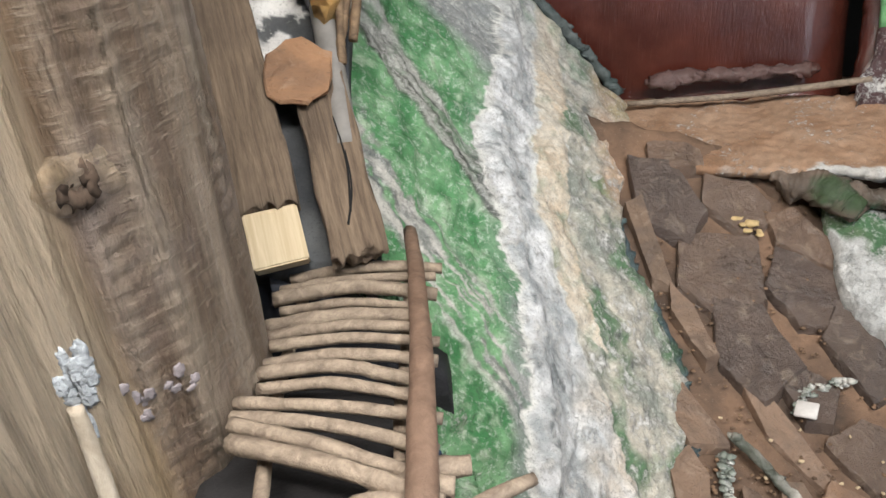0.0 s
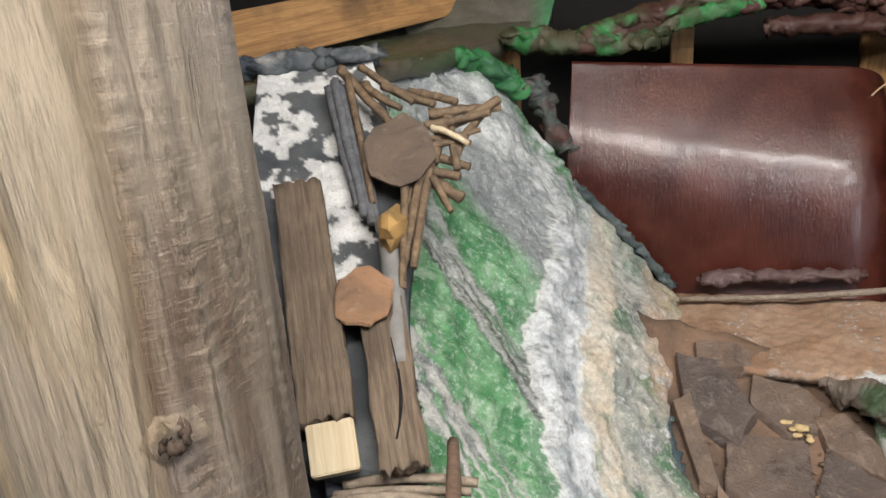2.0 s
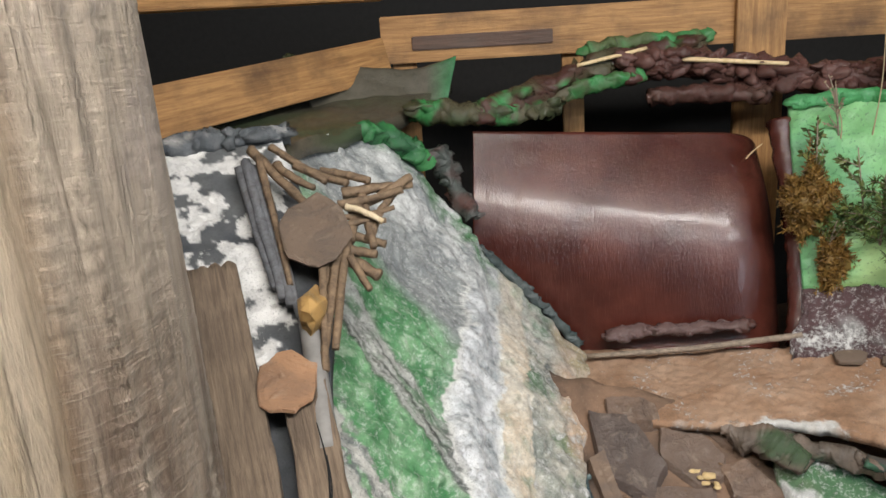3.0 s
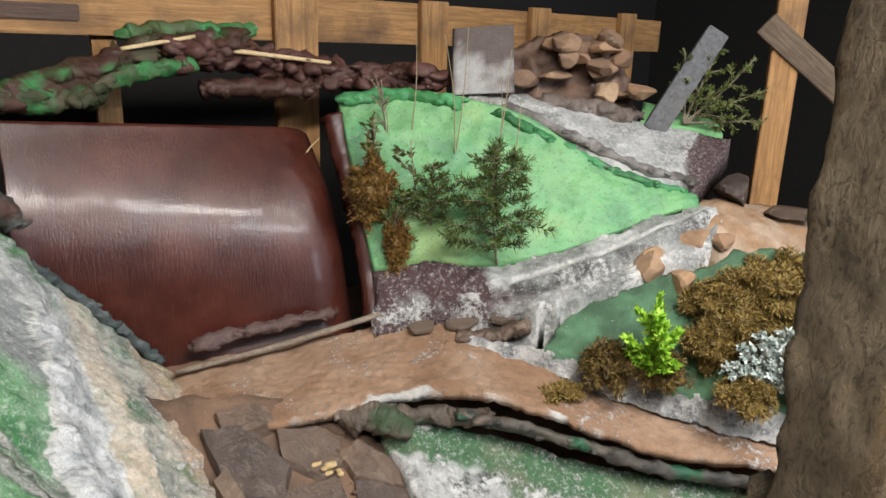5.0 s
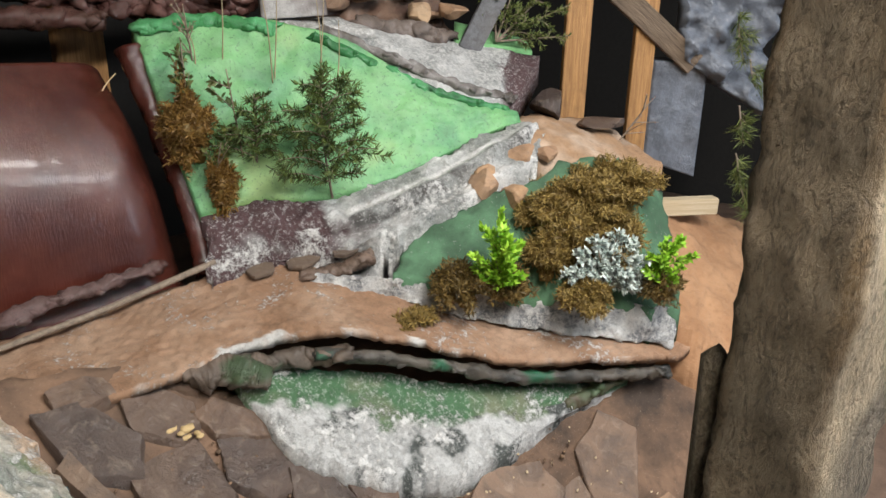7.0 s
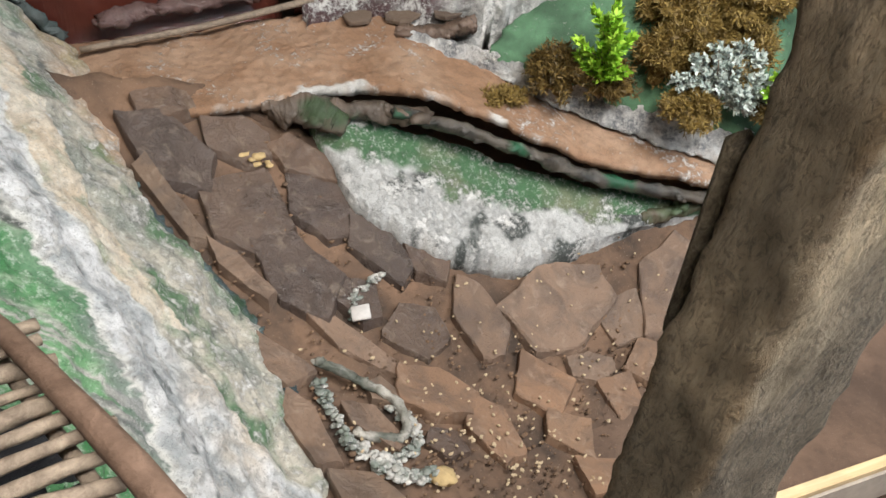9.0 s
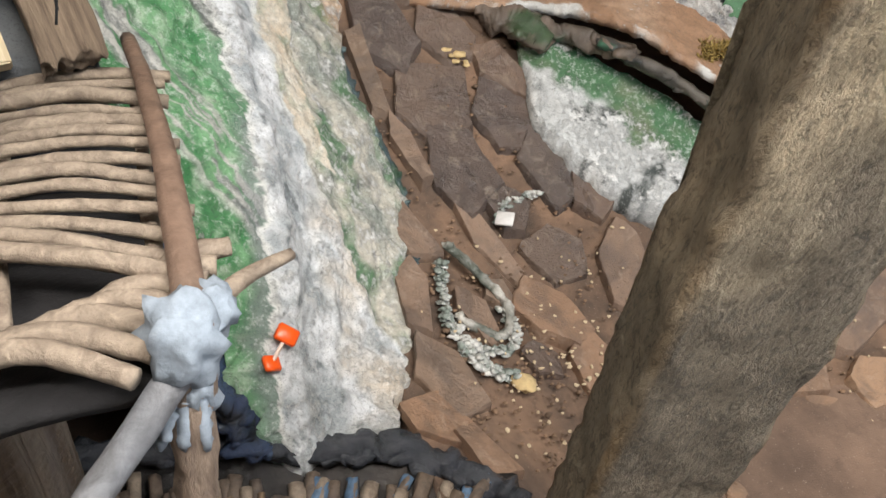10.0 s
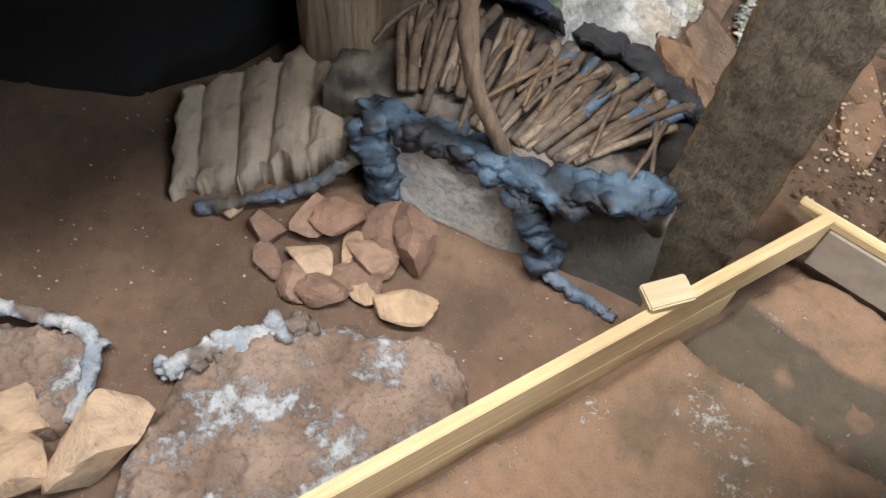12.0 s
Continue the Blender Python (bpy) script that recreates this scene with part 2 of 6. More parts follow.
def sheet(name, A, B, nu, nv, mat, relief=None, colour=None, thick=0.05, parent=None, label="", drop=(0, 0, -1), ragged=0.0):
    """A solid skin between two edges, with relief and thickness."""
    P = loft(A, B, nu, nv)
    top, paint = [], []
    for j in range(nv):
        for i in range(nu):
            p = P[j * nu + i]
            u, v = i / (nu - 1), j / (nv - 1)
            i0, i1, j0, j1 = max(i - 1, 0), min(i + 1, nu - 1), max(j - 1, 0), min(j + 1, nv - 1)
            nrm = (P[j * nu + i1] - P[j * nu + i0]).cross(P[j1 * nu + i] - P[j0 * nu + i])
            nrm = nrm.normalized() if nrm.length > 1e-9 else Vector((0, 0, 1))
            if nrm.z < 0:
                nrm = -nrm
            q = p + nrm * relief(p, u, v) if relief else p
            if ragged:
                e = max(0.0, abs(u - 0.5) * 2 - 0.75) * 4
                q = q + (P[j * nu + i1] - P[j * nu + i0]).normalized() * (ragged * e * (fbm(p, 13, 77) + 0.5 * fbm(p, 40, 78)))
                e = max(0.0, abs(v - 0.5) * 2 - 0.85) * 6
                q = q + (P[j1 * nu + i] - P[j0 * nu + i]).normalized() * (ragged * e * fbm(p, 13, 79))
            top.append(q)
            if colour:
                paint.append(colour(p, u, v))
    low = [q + Vector(drop) * thick for q in top]
    n = nu * nv
    F = []
    for j in range(nv - 1):
        for i in range(nu - 1):
            k = j * nu + i
            F.append((k, k + 1, k + nu + 1, k + nu))
            F.append((n + k, n + k + nu, n + k + nu + 1, n + k + 1))
    ring = [i for i in range(nu)] + [j * nu + nu - 1 for j in range(1, nv)] + [(nv - 1) * nu + i for i in range(nu - 2, -1, -1)] + [j * nu for j in range(nv - 2, 0, -1)]
    for a, b in zip(ring, ring[1:] + ring[:1]):
        F.append((b, a, n + a, n + b))
    return mesh_ob(name, top + low, F, mat, parent, label, paint=paint + paint if colour else None)


def tube_geo(path, radii, sides=8, rough=0.12, seed=0, steps=None):
    """Verts and faces of a knotty rod along a path."""
    n = steps or max(5, len(path) * 4)
    V, F = [], []
    pts = [along(path, k / (n - 1)) for k in range(n)]
    for k, p in enumerate(pts):
        d = (pts[min(k + 1, n - 1)] - pts[max(k - 1, 0)]).normalized()
        x = d.cross(Vector((0.31, 0.2, 0.93))).normalized()
        y = d.cross(x)
        f = k / (n - 1)
        r = radii[0] + (radii[-1] - radii[0]) * f if len(radii) == 2 else along([(q, 0, 0) for q in radii], f).x
        for s in range(sides):
            a = 2 * math.pi * s / sides
            rr = r * (1 + rough * noise.noise(Vector((math.cos(a) * 1.5 + seed * 3.7, math.sin(a) * 1.5, k * 0.8 + seed))))
            V.append(p + x * (math.cos(a) * rr) + y * (math.sin(a) * rr))
    for k in range(n - 1):
        for s in range(sides):
            t = (s + 1) % sides
            F.append((k * sides + s, k * sides + t, (k + 1) * sides + t, (k + 1) * sides + s))
    F.append(tuple(range(sides - 1, -1, -1)))
    F.append(tuple((n - 1) * sides + s for s in range(sides)))
    return V, F


def rod(name, path, radii, mat, parent=None, label="", sides=8, rough=0.12, seed=0, steps=None):
    V, F = tube_geo(path, radii, sides, rough, seed, steps)
    return mesh_ob(name, V, F, mat, parent, label)


def join_geo(items):
    V, F = [], []
    for v, f in items:
        o = len(V)
        V += v
        F += [tuple(i + o for i in q) for q in f]
    return V, F


ICO = {}


def ball_geo(c, r, seed=0, lump=0.3, sub=2, freq=1.6):
    if sub not in ICO:
        bm = bmesh.new()
        bmesh.ops.create_icosphere(bm, subdivisions=sub, radius=1)
        ICO[sub] = ([v.co.copy() for v in bm.verts], [tuple(v.index for v in f.verts) for f in bm.faces])
        bm.free()
    V, F = ICO[sub]
    r = (r, r, r) if isinstance(r, (int, float)) else r
    out = []
    for v in V:
        k = 1 + lump * noise.noise(v * freq + Vector((seed * 5.1, seed * 2.3, seed)))
        out.append(Vector(c) + Vector((v.x * r[0] * k, v.y * r[1] * k, v.z * r[2] * k)))
    return out, F


def lumps(path, count, r, seed, spread=0.6, sub=2, squash=0.8):
    """A bead of cured foam: many lumps along a path, one mesh."""
    rnd = random.Random(seed)
    items = []
    for k in range(count):
        p = along(path, (k + rnd.random() * 0.7) / count)
        s = r * rnd.uniform(0.55, 1.25)
        off = Vector((rnd.uniform(-1, 1), rnd.uniform(-1, 1), rnd.uniform(-0.6, 0.8))) * r * spread
        items.append(ball_geo(p + off, (s * rnd.uniform(0.8, 1.5), s * rnd.uniform(0.8, 1.3), s * squash), seed + k, 0.55, sub))
    return join_geo(items)


def box_geo(c, size, u=(1, 0, 0), v=(0, 1, 0), bev=0.003):
    """A board with eased edges, by its centre, size and two axes."""
    u, v = Vector(u).normalized(), Vector(v).normalized()
    w = u.cross(v).normalized()
    v = w.cross(u)
    bm = bmesh.new()
    bmesh.ops.create_cube(bm, size=1)
    for q in bm.verts:
        q.co = Vector((q.co.x * size[0], q.co.y * size[1], q.co.z * size[2]))
    bmesh.ops.bevel(bm, geom=bm.edges[:], offset=bev, segments=1, affect="EDGES")
    V = [Vector(c) + u * q.co.x + v * q.co.y + w * q.co.z for q in bm.verts]
    bm.verts.index_update()
    F = [tuple(q.index for q in f.verts) for f in bm.faces]
    bm.free()
    return V, F


def board(name, a, b, width, thick, face, mat, parent=None, label="", bev=0.003):
    """A board from a to b; face: the way its broad side looks. Local z runs along it, for the grain."""
    a, b = Vector(a), Vector(b)
    z = (b - a).normalized()
    y = (Vector(face) - z * Vector(face).dot(z)).normalized()
    x = y.cross(z)
    bm = bmesh.new()
    bmesh.ops.create_cube(bm, size=1)
    for q in bm.verts:
        q.co = Vector((q.co.x * width, q.co.y * thick, q.co.z * (b - a).length))
    bmesh.ops.bevel(bm, geom=bm.edges[:], offset=bev, segments=2, affect="EDGES")
    ob = part(name, bm, mat, parent, label)
    ob.matrix_local = Matrix(((x.x, y.x, z.x, 0), (x.y, y.y, z.y, 0), (x.z, y.z, z.z, 0), (0, 0, 0, 1)))
    ob.location = (a + b) / 2
    return ob


def slope_z(x, y):
    a = SLOPE
    return a[0] + a[1] * x + a[2] * y + a[3] * x * x + a[4] * x * y + a[5] * y * y


def sharpen(ob, degrees=24):
    ob.data.polygons.foreach_set("use_smooth", [True] * len(ob.data.polygons))
    ob.data.set_sharp_from_angle(angle=math.radians(degrees))
    return ob


def flag_stone(name, x, y, a, b, turn, mat, parent, seed):
    """One flat split stone: straight broken sides, sharp corners, chips, lying on the slope."""
    rk = random.Random(seed)
    ca, sa = math.cos(math.radians(turn)), math.sin(math.radians(turn))
    tilt = (rk.uniform(-0.07, 0.07), rk.uniform(-0.07, 0.07))
    h = rk.uniform(0.006, 0.016)
    m = rk.choice((4, 5, 5, 6))
    corners = []
    for k in range(m):
        t = 2 * math.pi * (k + 0.5 + rk.uniform(-0.22, 0.22)) / m
        r = rk.uniform(1.08, 1.30) if m == 4 else rk.uniform(0.98, 1.20)
        corners.append(Vector((math.cos(t) * r * a, math.sin(t) * r * b)) * 1.05)
    ring = []
    for p, q in zip(corners, corners[1:] + corners[:1]):
        for f in (0.02, 0.2, 0.4, 0.6, 0.8, 0.98):
            e = p.lerp(q, f)
            ring.append(e * (1 + 0.07 * noise.noise(Vector((e.x * 30, e.y * 30, seed))) + 0.05 * noise.noise(Vector((e.x * 80, e.y * 80, seed)))))
    n = len(ring)
    V = []
    for grow, up in ((1.03, -2.5), (1.0, 0.6), (0.965, 1.0), (0.7, 1.04), (0.35, 1.0)):
        for e in ring:
            lx, ly = e.x * grow, e.y * grow
            px, py = x + lx * ca - ly * sa, y + lx * sa + ly * ca
            z = slope_z(px, py) + h * up + lx * tilt[0] + ly * tilt[1]
            if up > 0.9:
                z += 0.006 * noise.noise(Vector((px * 18, py * 18, seed))) + 0.003 * noise.noise(Vector((px * 60, py * 60, seed)))
            V.append(Vector((px, py, z)))
    V.append(Vector((x, y, slope_z(x, y) + h)))
    F = [(r * n + k, r * n + (k + 1) % n, (r + 1) * n + (k + 1) % n, (r + 1) * n + k) for r in range(4) for k in range(n)]
    F += [(4 * n + k, 4 * n + (k + 1) % n, 5 * n) for k in range(n)]
    return sharpen(mesh_ob(name, V, F, mat, parent))


# ---- the room ----
def slab_box(name, lo, hi, mat, label, category):
    c = [(a + b) / 2 for a, b in zip(lo, hi)]
    s = [b - a for a, b in zip(lo, hi)]
    V, F = box_geo(c, s, bev=0.002)
    ob = mesh_ob(name, V, F, mat, smooth=False)
    return tagged(ob, label, category, kind="structure")


def floor_relief(p, u, v):
    return 0.02 * fbm(p, 3, 1) + 0.006 * fbm(p, 14, 2)


ground = sheet("floor", [(-3, -3, 0.09), (4.6, -3, 0.09)], [(-3, 3.6, 0.09), (4.6, 3.6, 0.09)], 160, 160, EARTH, floor_relief, thick=0.2)
tagged(ground, "dusty brown earth floor strewn with small chips", "floor", kind="structure")
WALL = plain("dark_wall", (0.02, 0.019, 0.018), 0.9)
ROOM = plain("shed_wall", (0.35, 0.32, 0.28), 0.9)
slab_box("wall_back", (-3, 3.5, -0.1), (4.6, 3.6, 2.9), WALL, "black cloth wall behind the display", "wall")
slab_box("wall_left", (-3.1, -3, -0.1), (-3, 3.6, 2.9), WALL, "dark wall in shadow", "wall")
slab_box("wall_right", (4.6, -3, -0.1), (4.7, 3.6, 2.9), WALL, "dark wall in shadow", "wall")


def wall_with_opening():
    """The wall behind the visitor, with a hole for the window."""
    strips = [((-0.15, -3.05, 1.4), (5.7, 0.1, 3.0)), ((4.45, -3.05, 1.4), (0.3, 0.1, 3.0)), ((3.5, -3.05, 0.5), (1.6, 0.1, 1.2)), ((3.5, -3.05, 2.65), (1.6, 0.1, 0.5))]
    return mesh_ob("wall_front", *join_geo([box_geo(c, size, bev=0.002) for c, size in strips]), ROOM, smooth=False)


tagged(wall_with_opening(), "plain pale wall behind the visitor with a window", "wall", kind="structure")
window = tagged(new("window_1"), "painted window frame letting in cool daylight", "window", kind="structure")
FRAME_WHITE = plain("window_paint", (0.7, 0.7, 0.68), 0.5)
for c, size in (((3.5, -3.04, 1.125), (1.6, 0.06, 0.05)), ((3.5, -3.04, 2.375), (1.6, 0.06, 0.05)), ((2.725, -3.04, 1.75), (0.05, 0.06, 1.2)), ((4.275, -3.04, 1.75), (0.05, 0.06, 1.2)), ((3.5, -3.04, 1.75), (0.04, 0.05, 1.2))):
    mesh_ob("window_frame", *box_geo(c, size, bev=0.004), FRAME_WHITE, window, smooth=False)
slab_box("ceiling", (-3, -3, 2.8), (4.6, 3.6, 2.9), ROOM, "plain ceiling over the display", "ceiling")

# ---- the painted mountain ----
GREY, WHITE, DARK = (0.30, 0.31, 0.30), (0.80, 0.80, 0.79), (0.07, 0.08, 0.075)


def blend(a, b, k):
    k = max(0.0, min(1.0, k))
    return tuple(x + (y - x) * k for x, y in zip(a, b))


def lerp_table(T, s):
    for (a, p), (b, q) in zip(T, T[1:]):
        if s <= b:
            return p + (q - p) * max(0.0, (s - a) / (b - a))
    return T[-1][1]


M_LEFT = [(-0.27, 1.60, 1.34), (-0.20, 1.40, 1.20), (-0.15, 1.2, 1.05), (-0.135, 1.0, 0.945), (-0.08, 0.88, 0.84), (-0.02, 0.74, 0.68), (0.035, 0.655, 0.53), (0.085, 0.56, 0.39)]
M_RIGHT = [(-0.12, 1.9, 1.30), (0.05, 1.95, 1.14), (0.17, 1.87, 0.95), (0.33, 1.9, 0.76), (0.45, 1.87, 0.63), (0.385, 1.51, 0.61), (0.335, 1.30, 0.57), (0.43, 1.13, 0.39), (0.41, 1.03, 0.37), (0.385, 0.86, 0.32), (0.33, 0.70, 0.33), (0.26, 0.565, 0.36)]


def mountain_relief(p, u, v):
    return 0.016 * fbm(p, 7, 3) + 0.005 * fbm(p, 28, 4) + 0.02 * math.exp(-((p.x - stripe_left(p.y) - 0.03) / 0.03) ** 2)


def stripe_left(y):
    return lerp_table([(0.55, 0.10), (0.66, 0.085), (0.76, 0.105), (0.99, 0.09), (1.2, 0.06), (1.35, 0.065), (1.57, 0.092), (2.0, 0.12)], y)


def band_right(y):
    return lerp_table([(0.55, 0.37), (0.72, 0.34), (0.85, 0.28), (0.98, 0.235), (1.05, 0.19), (1.12, 0.165), (1.25, 0.165), (1.45, 0.18), (1.75, 0.20), (2.0, 0.21)], y)


SNOW, SLATE_GREY, PEACH, LIGHT_GREEN, FULL_GREEN = (0.76, 0.77, 0.79), (0.25, 0.27, 0.275), (0.66, 0.46, 0.32), (0.21, 0.43, 0.22), (0.055, 0.23, 0.08)


def soft(x, lo, hi):
    k = max(0.0, min(1.0, (x - lo) / (hi - lo)))
    return k * k * (3 - 2 * k)


def mountain_paint(p, u, v):
    """Greens crossed by slanting streaks, a snow gully, a cream rib, grey-green scree and a grey summit."""
    w = 0.010 * fbm(p, 14, 5) + 0.004 * fbm(p, 50, 16)
    left, right = stripe_left(p.y), band_right(p.y)
    x, y = p.x + w, p.y
    d = y + 0.72 * p.x + 0.012 * fbm(p, 12, 17)
    grain = fbm((p.x * 0.72 + p.y, p.y - 0.72 * p.x, 0), 30, 18)
    line = fbm((d * 6.0, (p.y - 0.72 * p.x) * 0.35, 0), 9, 19)
    if x < left:
        c = blend(FULL_GREEN, LIGHT_GREEN, 0.42 + 1.1 * fbm(p, 13, 7) + 0.25 * grain)
        c = blend(c, (0.45, 0.58, 0.42), 1.6 * fbm(p, 30, 8) - 0.35)
        a = 0.27 + 0.16 * fbm(p, 9, 8)
        streak = soft(d, 1.135, 1.150) * (1 - soft(d, 1.245, 1.265))
        if streak > 0:
            k = 0.5 + 1.8 * line
            sc = blend((0.055, 0.05, 0.048), (0.50, 0.50, 0.47), k)
            sc = blend(sc, (0.12, 0.25, 0.13), 1.2 * fbm(p, 22, 21))
            c, a = blend(c, sc, streak * 0.95), a + 0.10 * streak
        low = soft(d, 0.84, 0.875) * (1 - soft(d, 0.955, 1.0)) * soft(1.5 * line + 1.2 * fbm(p, 9, 22) + 0.62, 0.2, 0.6)
        c = blend(c, blend((0.17, 0.19, 0.185), (0.62, 0.61, 0.57), 0.5 + 1.8 * line + 0.8 * grain), low)
        a += 0.14 * low
        rim = soft(x, left - 0.035, left - 0.008) * (0.35 + 0.65 * (y < 0.95))
        c = blend(c, SLATE_GREY, rim * 0.75)
        top = soft(y + 0.25 * p.x, 1.41, 1.50)
        c, a = blend(c, blend(SLATE_GREY, (0.36, 0.375, 0.37), 0.5 + grain), top), a * (1 - 0.4 * top)
    elif x < right:
        c = blend((0.42, 0.45, 0.47), SNOW, 0.62 + 1.3 * fbm(p, 16, 9) + 0.5 * grain)
        c = blend(c, (0.18, 0.20, 0.21), 1.8 * fbm(p, 34, 23) - 0.55)
        edge = min(x - left, right - x)
        c = blend((0.74, 0.74, 0.71), c, soft(edge, 0.002, 0.014))
        c = blend(c, (0.64, 0.56, 0.47), soft(0.99 - y, 0, 0.1) * soft(x, left + 0.08, left + 0.13) * (0.45 + 1.2 * fbm(p, 9, 24)))
        a = 0.40 + 0.25 * fbm(p, 20, 15)
    elif x < right + 0.062 and y > 1.02:
        c = blend((0.66, 0.55, 0.42), (0.74, 0.68, 0.58), 0.5 + 1.2 * fbm(p, 11, 10))
        c = blend(c, (0.33, 0.36, 0.26), 1.5 * fbm(p, 18, 25) - 0.3)
        a = 0.34
    else:
        c = blend((0.30, 0.32, 0.28), (0.58, 0.54, 0.46), 0.5 + 1.2 * fbm(p, 10, 11))
        c = blend(c, (0.11, 0.21, 0.11), 1.6 * fbm(p, 11, 12) + 0.05)
        c = blend(c, (0.13, 0.14, 0.135), 1.5 * fbm(p, 26, 26) - 0.4)
        a = 0.44 + 0.35 * grain
        c = blend(c, PEACH, soft(x, right + 0.12, right + 0.17) * soft(y, 1.30, 1.45) * 0.85)
    crest = soft(y - 0.12 * p.x, 1.635, 1.69)
    if crest > 0:
        cc = blend((0.32, 0.34, 0.345), (0.70, 0.71, 0.70), 0.5 + 1.5 * fbm(p, 12, 27) + 0.4 * grain)
        cc = blend(cc, (0.08, 0.22, 0.09), soft(u, 0.80, 0.93) * (0.5 + 1.5 * fbm(p, 14, 28)))
        c, a = blend(c, cc, crest * (1 - 0.7 * soft(x, right - 0.03, right + 0.03))), a + (0.30 - a) * 0.5 * crest
    return (*c, a)


mountain = sheet("mountain", M_LEFT, M_RIGHT, 150, 340, SCREE, mountain_relief, mountain_paint, thick=0.35, ragged=0.03)
tagged(mountain, "hand-painted plaster mountainside in green, grey and snow white", "model mountain")

# ---- stone slope ----
FAR = [(0.2, 1.66), (0.6, 1.6), (0.8, 1.48), (0.9, 1.28), (1.0, 1.14), (1.2, 1.04), (1.5, 0.98), (2.05, 0.8)]


def slope_sheet():
    V, F, idx = [], [], {}
    xs, ys = np.arange(0.31, 2.05, 0.02), np.arange(0.43, 1.72, 0.02)
    for j, y in enumerate(ys):
        for i, x in enumerate(xs):
            z = slope_z(x, y) - 0.012 - 3.0 * max(0, y - lerp_table(FAR, x))
            V.append((x, y, z + 0.01 * fbm((x, y, 0), 9, 20) + 0.005 * fbm((x, y, 0), 40, 21)))
    nx = len(xs)
    for j in range(len(ys) - 1):
        for i in range(nx - 1):
            k = j * nx + i
            F.append((k, k + 1, k + nx + 1, k + nx))
    n = len(V)
    V += [(x, y, z - 0.25) for x, y, z in V]
    F += [tuple(n + i for i in reversed(f)) for f in F[:]]
    ring = list(range(nx)) + [j * nx + nx - 1 for j in range(1, len(ys))] + [(len(ys) - 1) * nx + i for i in range(nx - 2, -1, -1)] + [j * nx for j in range(len(ys) - 2, 0, -1)]
    for a, b in zip(ring, ring[1:] + ring[:1]):
        F.append((b, a, n + a, n + b))
    return mesh_ob("stone_slope", V, F, ORANGE_EARTH)


slope = tagged(slope_sheet(), "sandy slope paved with flat brown stones", "stone slope", kind="structure")
# ---- footpath, pond, meadow, island ----
BROWN, PALE, MAROON, MINT = (0.31, 0.178, 0.105), (0.62, 0.60, 0.57), (0.085, 0.042, 0.045), (0.20, 0.46, 0.19)


def path_paint(p, u, v):
    e = max(0, min(1, (u - 0.965) / 0.02 + 4.5 * fbm(p, 16, 34))) if u > 0.93 else 0
    e *= max(0.0, min(1.0, 0.45 + 4 * fbm(p, 5, 36)))
    c = blend(blend(BROWN, (0.42, 0.275, 0.185), 0.4 + fbm(p, 7, 30)), PALE, e)
    return (*c, 0.34 + 0.35 * fbm(p, 6, 31) + 0.1 * e)


path = sheet("footpath", [(0.42, 1.93, 0.63), (0.70, 1.83, 0.66), (0.93, 1.73, 0.69), (1.15, 1.62, 0.69), (1.27, 1.38, 0.63), (1.48, 1.17, 0.53), (1.70, 0.92, 0.47), (1.98, 0.68, 0.43)],
             [(0.38, 1.62, 0.61), (0.57, 1.51, 0.62), (0.76, 1.47, 0.63), (0.88, 1.42, 0.64), (1.0, 1.315, 0.64), (1.21, 1.15, 0.56), (1.42, 1.0, 0.48), (1.80, 0.72, 0.41)], 60, 260, PAINT,
             lambda p, u, v: 0.010 * fbm(p, 7, 32) + 0.004 * fbm(p, 60, 33), path_paint, thick=0.022, ragged=0.007)
tagged(path, "sandy brown footpath ledge with a chipped white edge", "path")


def pond_paint(p, u, v):
    c = blend(blend((0.07, 0.17, 0.075), (0.19, 0.22, 0.13), 0.4 + 1.5 * fbm(p, 6, 44)), (0.58, 0.58, 0.57), (u - 0.42 + 0.25 * fbm(p, 9, 40)) * 9)
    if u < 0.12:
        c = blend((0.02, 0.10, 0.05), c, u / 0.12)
    c = blend(c, DARK, 3.0 * fbm(p, 11, 41) * (u > 0.38))
    return (*c, 0.37 + (0.15 if u > 0.42 + 0.25 * fbm(p, 9, 40) else -0.02) + 0.36 * fbm(p, 14, 42))


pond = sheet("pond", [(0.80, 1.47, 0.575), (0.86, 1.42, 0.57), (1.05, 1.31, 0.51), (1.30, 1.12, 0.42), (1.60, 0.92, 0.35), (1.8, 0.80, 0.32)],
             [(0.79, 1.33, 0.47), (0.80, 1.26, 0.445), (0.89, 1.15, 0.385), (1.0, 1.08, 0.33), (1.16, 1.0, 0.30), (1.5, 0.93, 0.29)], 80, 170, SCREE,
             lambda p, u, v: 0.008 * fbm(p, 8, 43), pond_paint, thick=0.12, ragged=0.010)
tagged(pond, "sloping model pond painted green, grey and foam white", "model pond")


def meadow_paint(p, u, v):
    c = blend(blend(MINT, (0.12, 0.33, 0.15), 0.3 + 1.2 * fbm(p, 6, 50)), (0.30, 0.47, 0.18), 1.6 * fbm(p, 4, 54) - 0.4)
    return (*c, 0.05 + 0.1 * fbm(p, 9, 51))


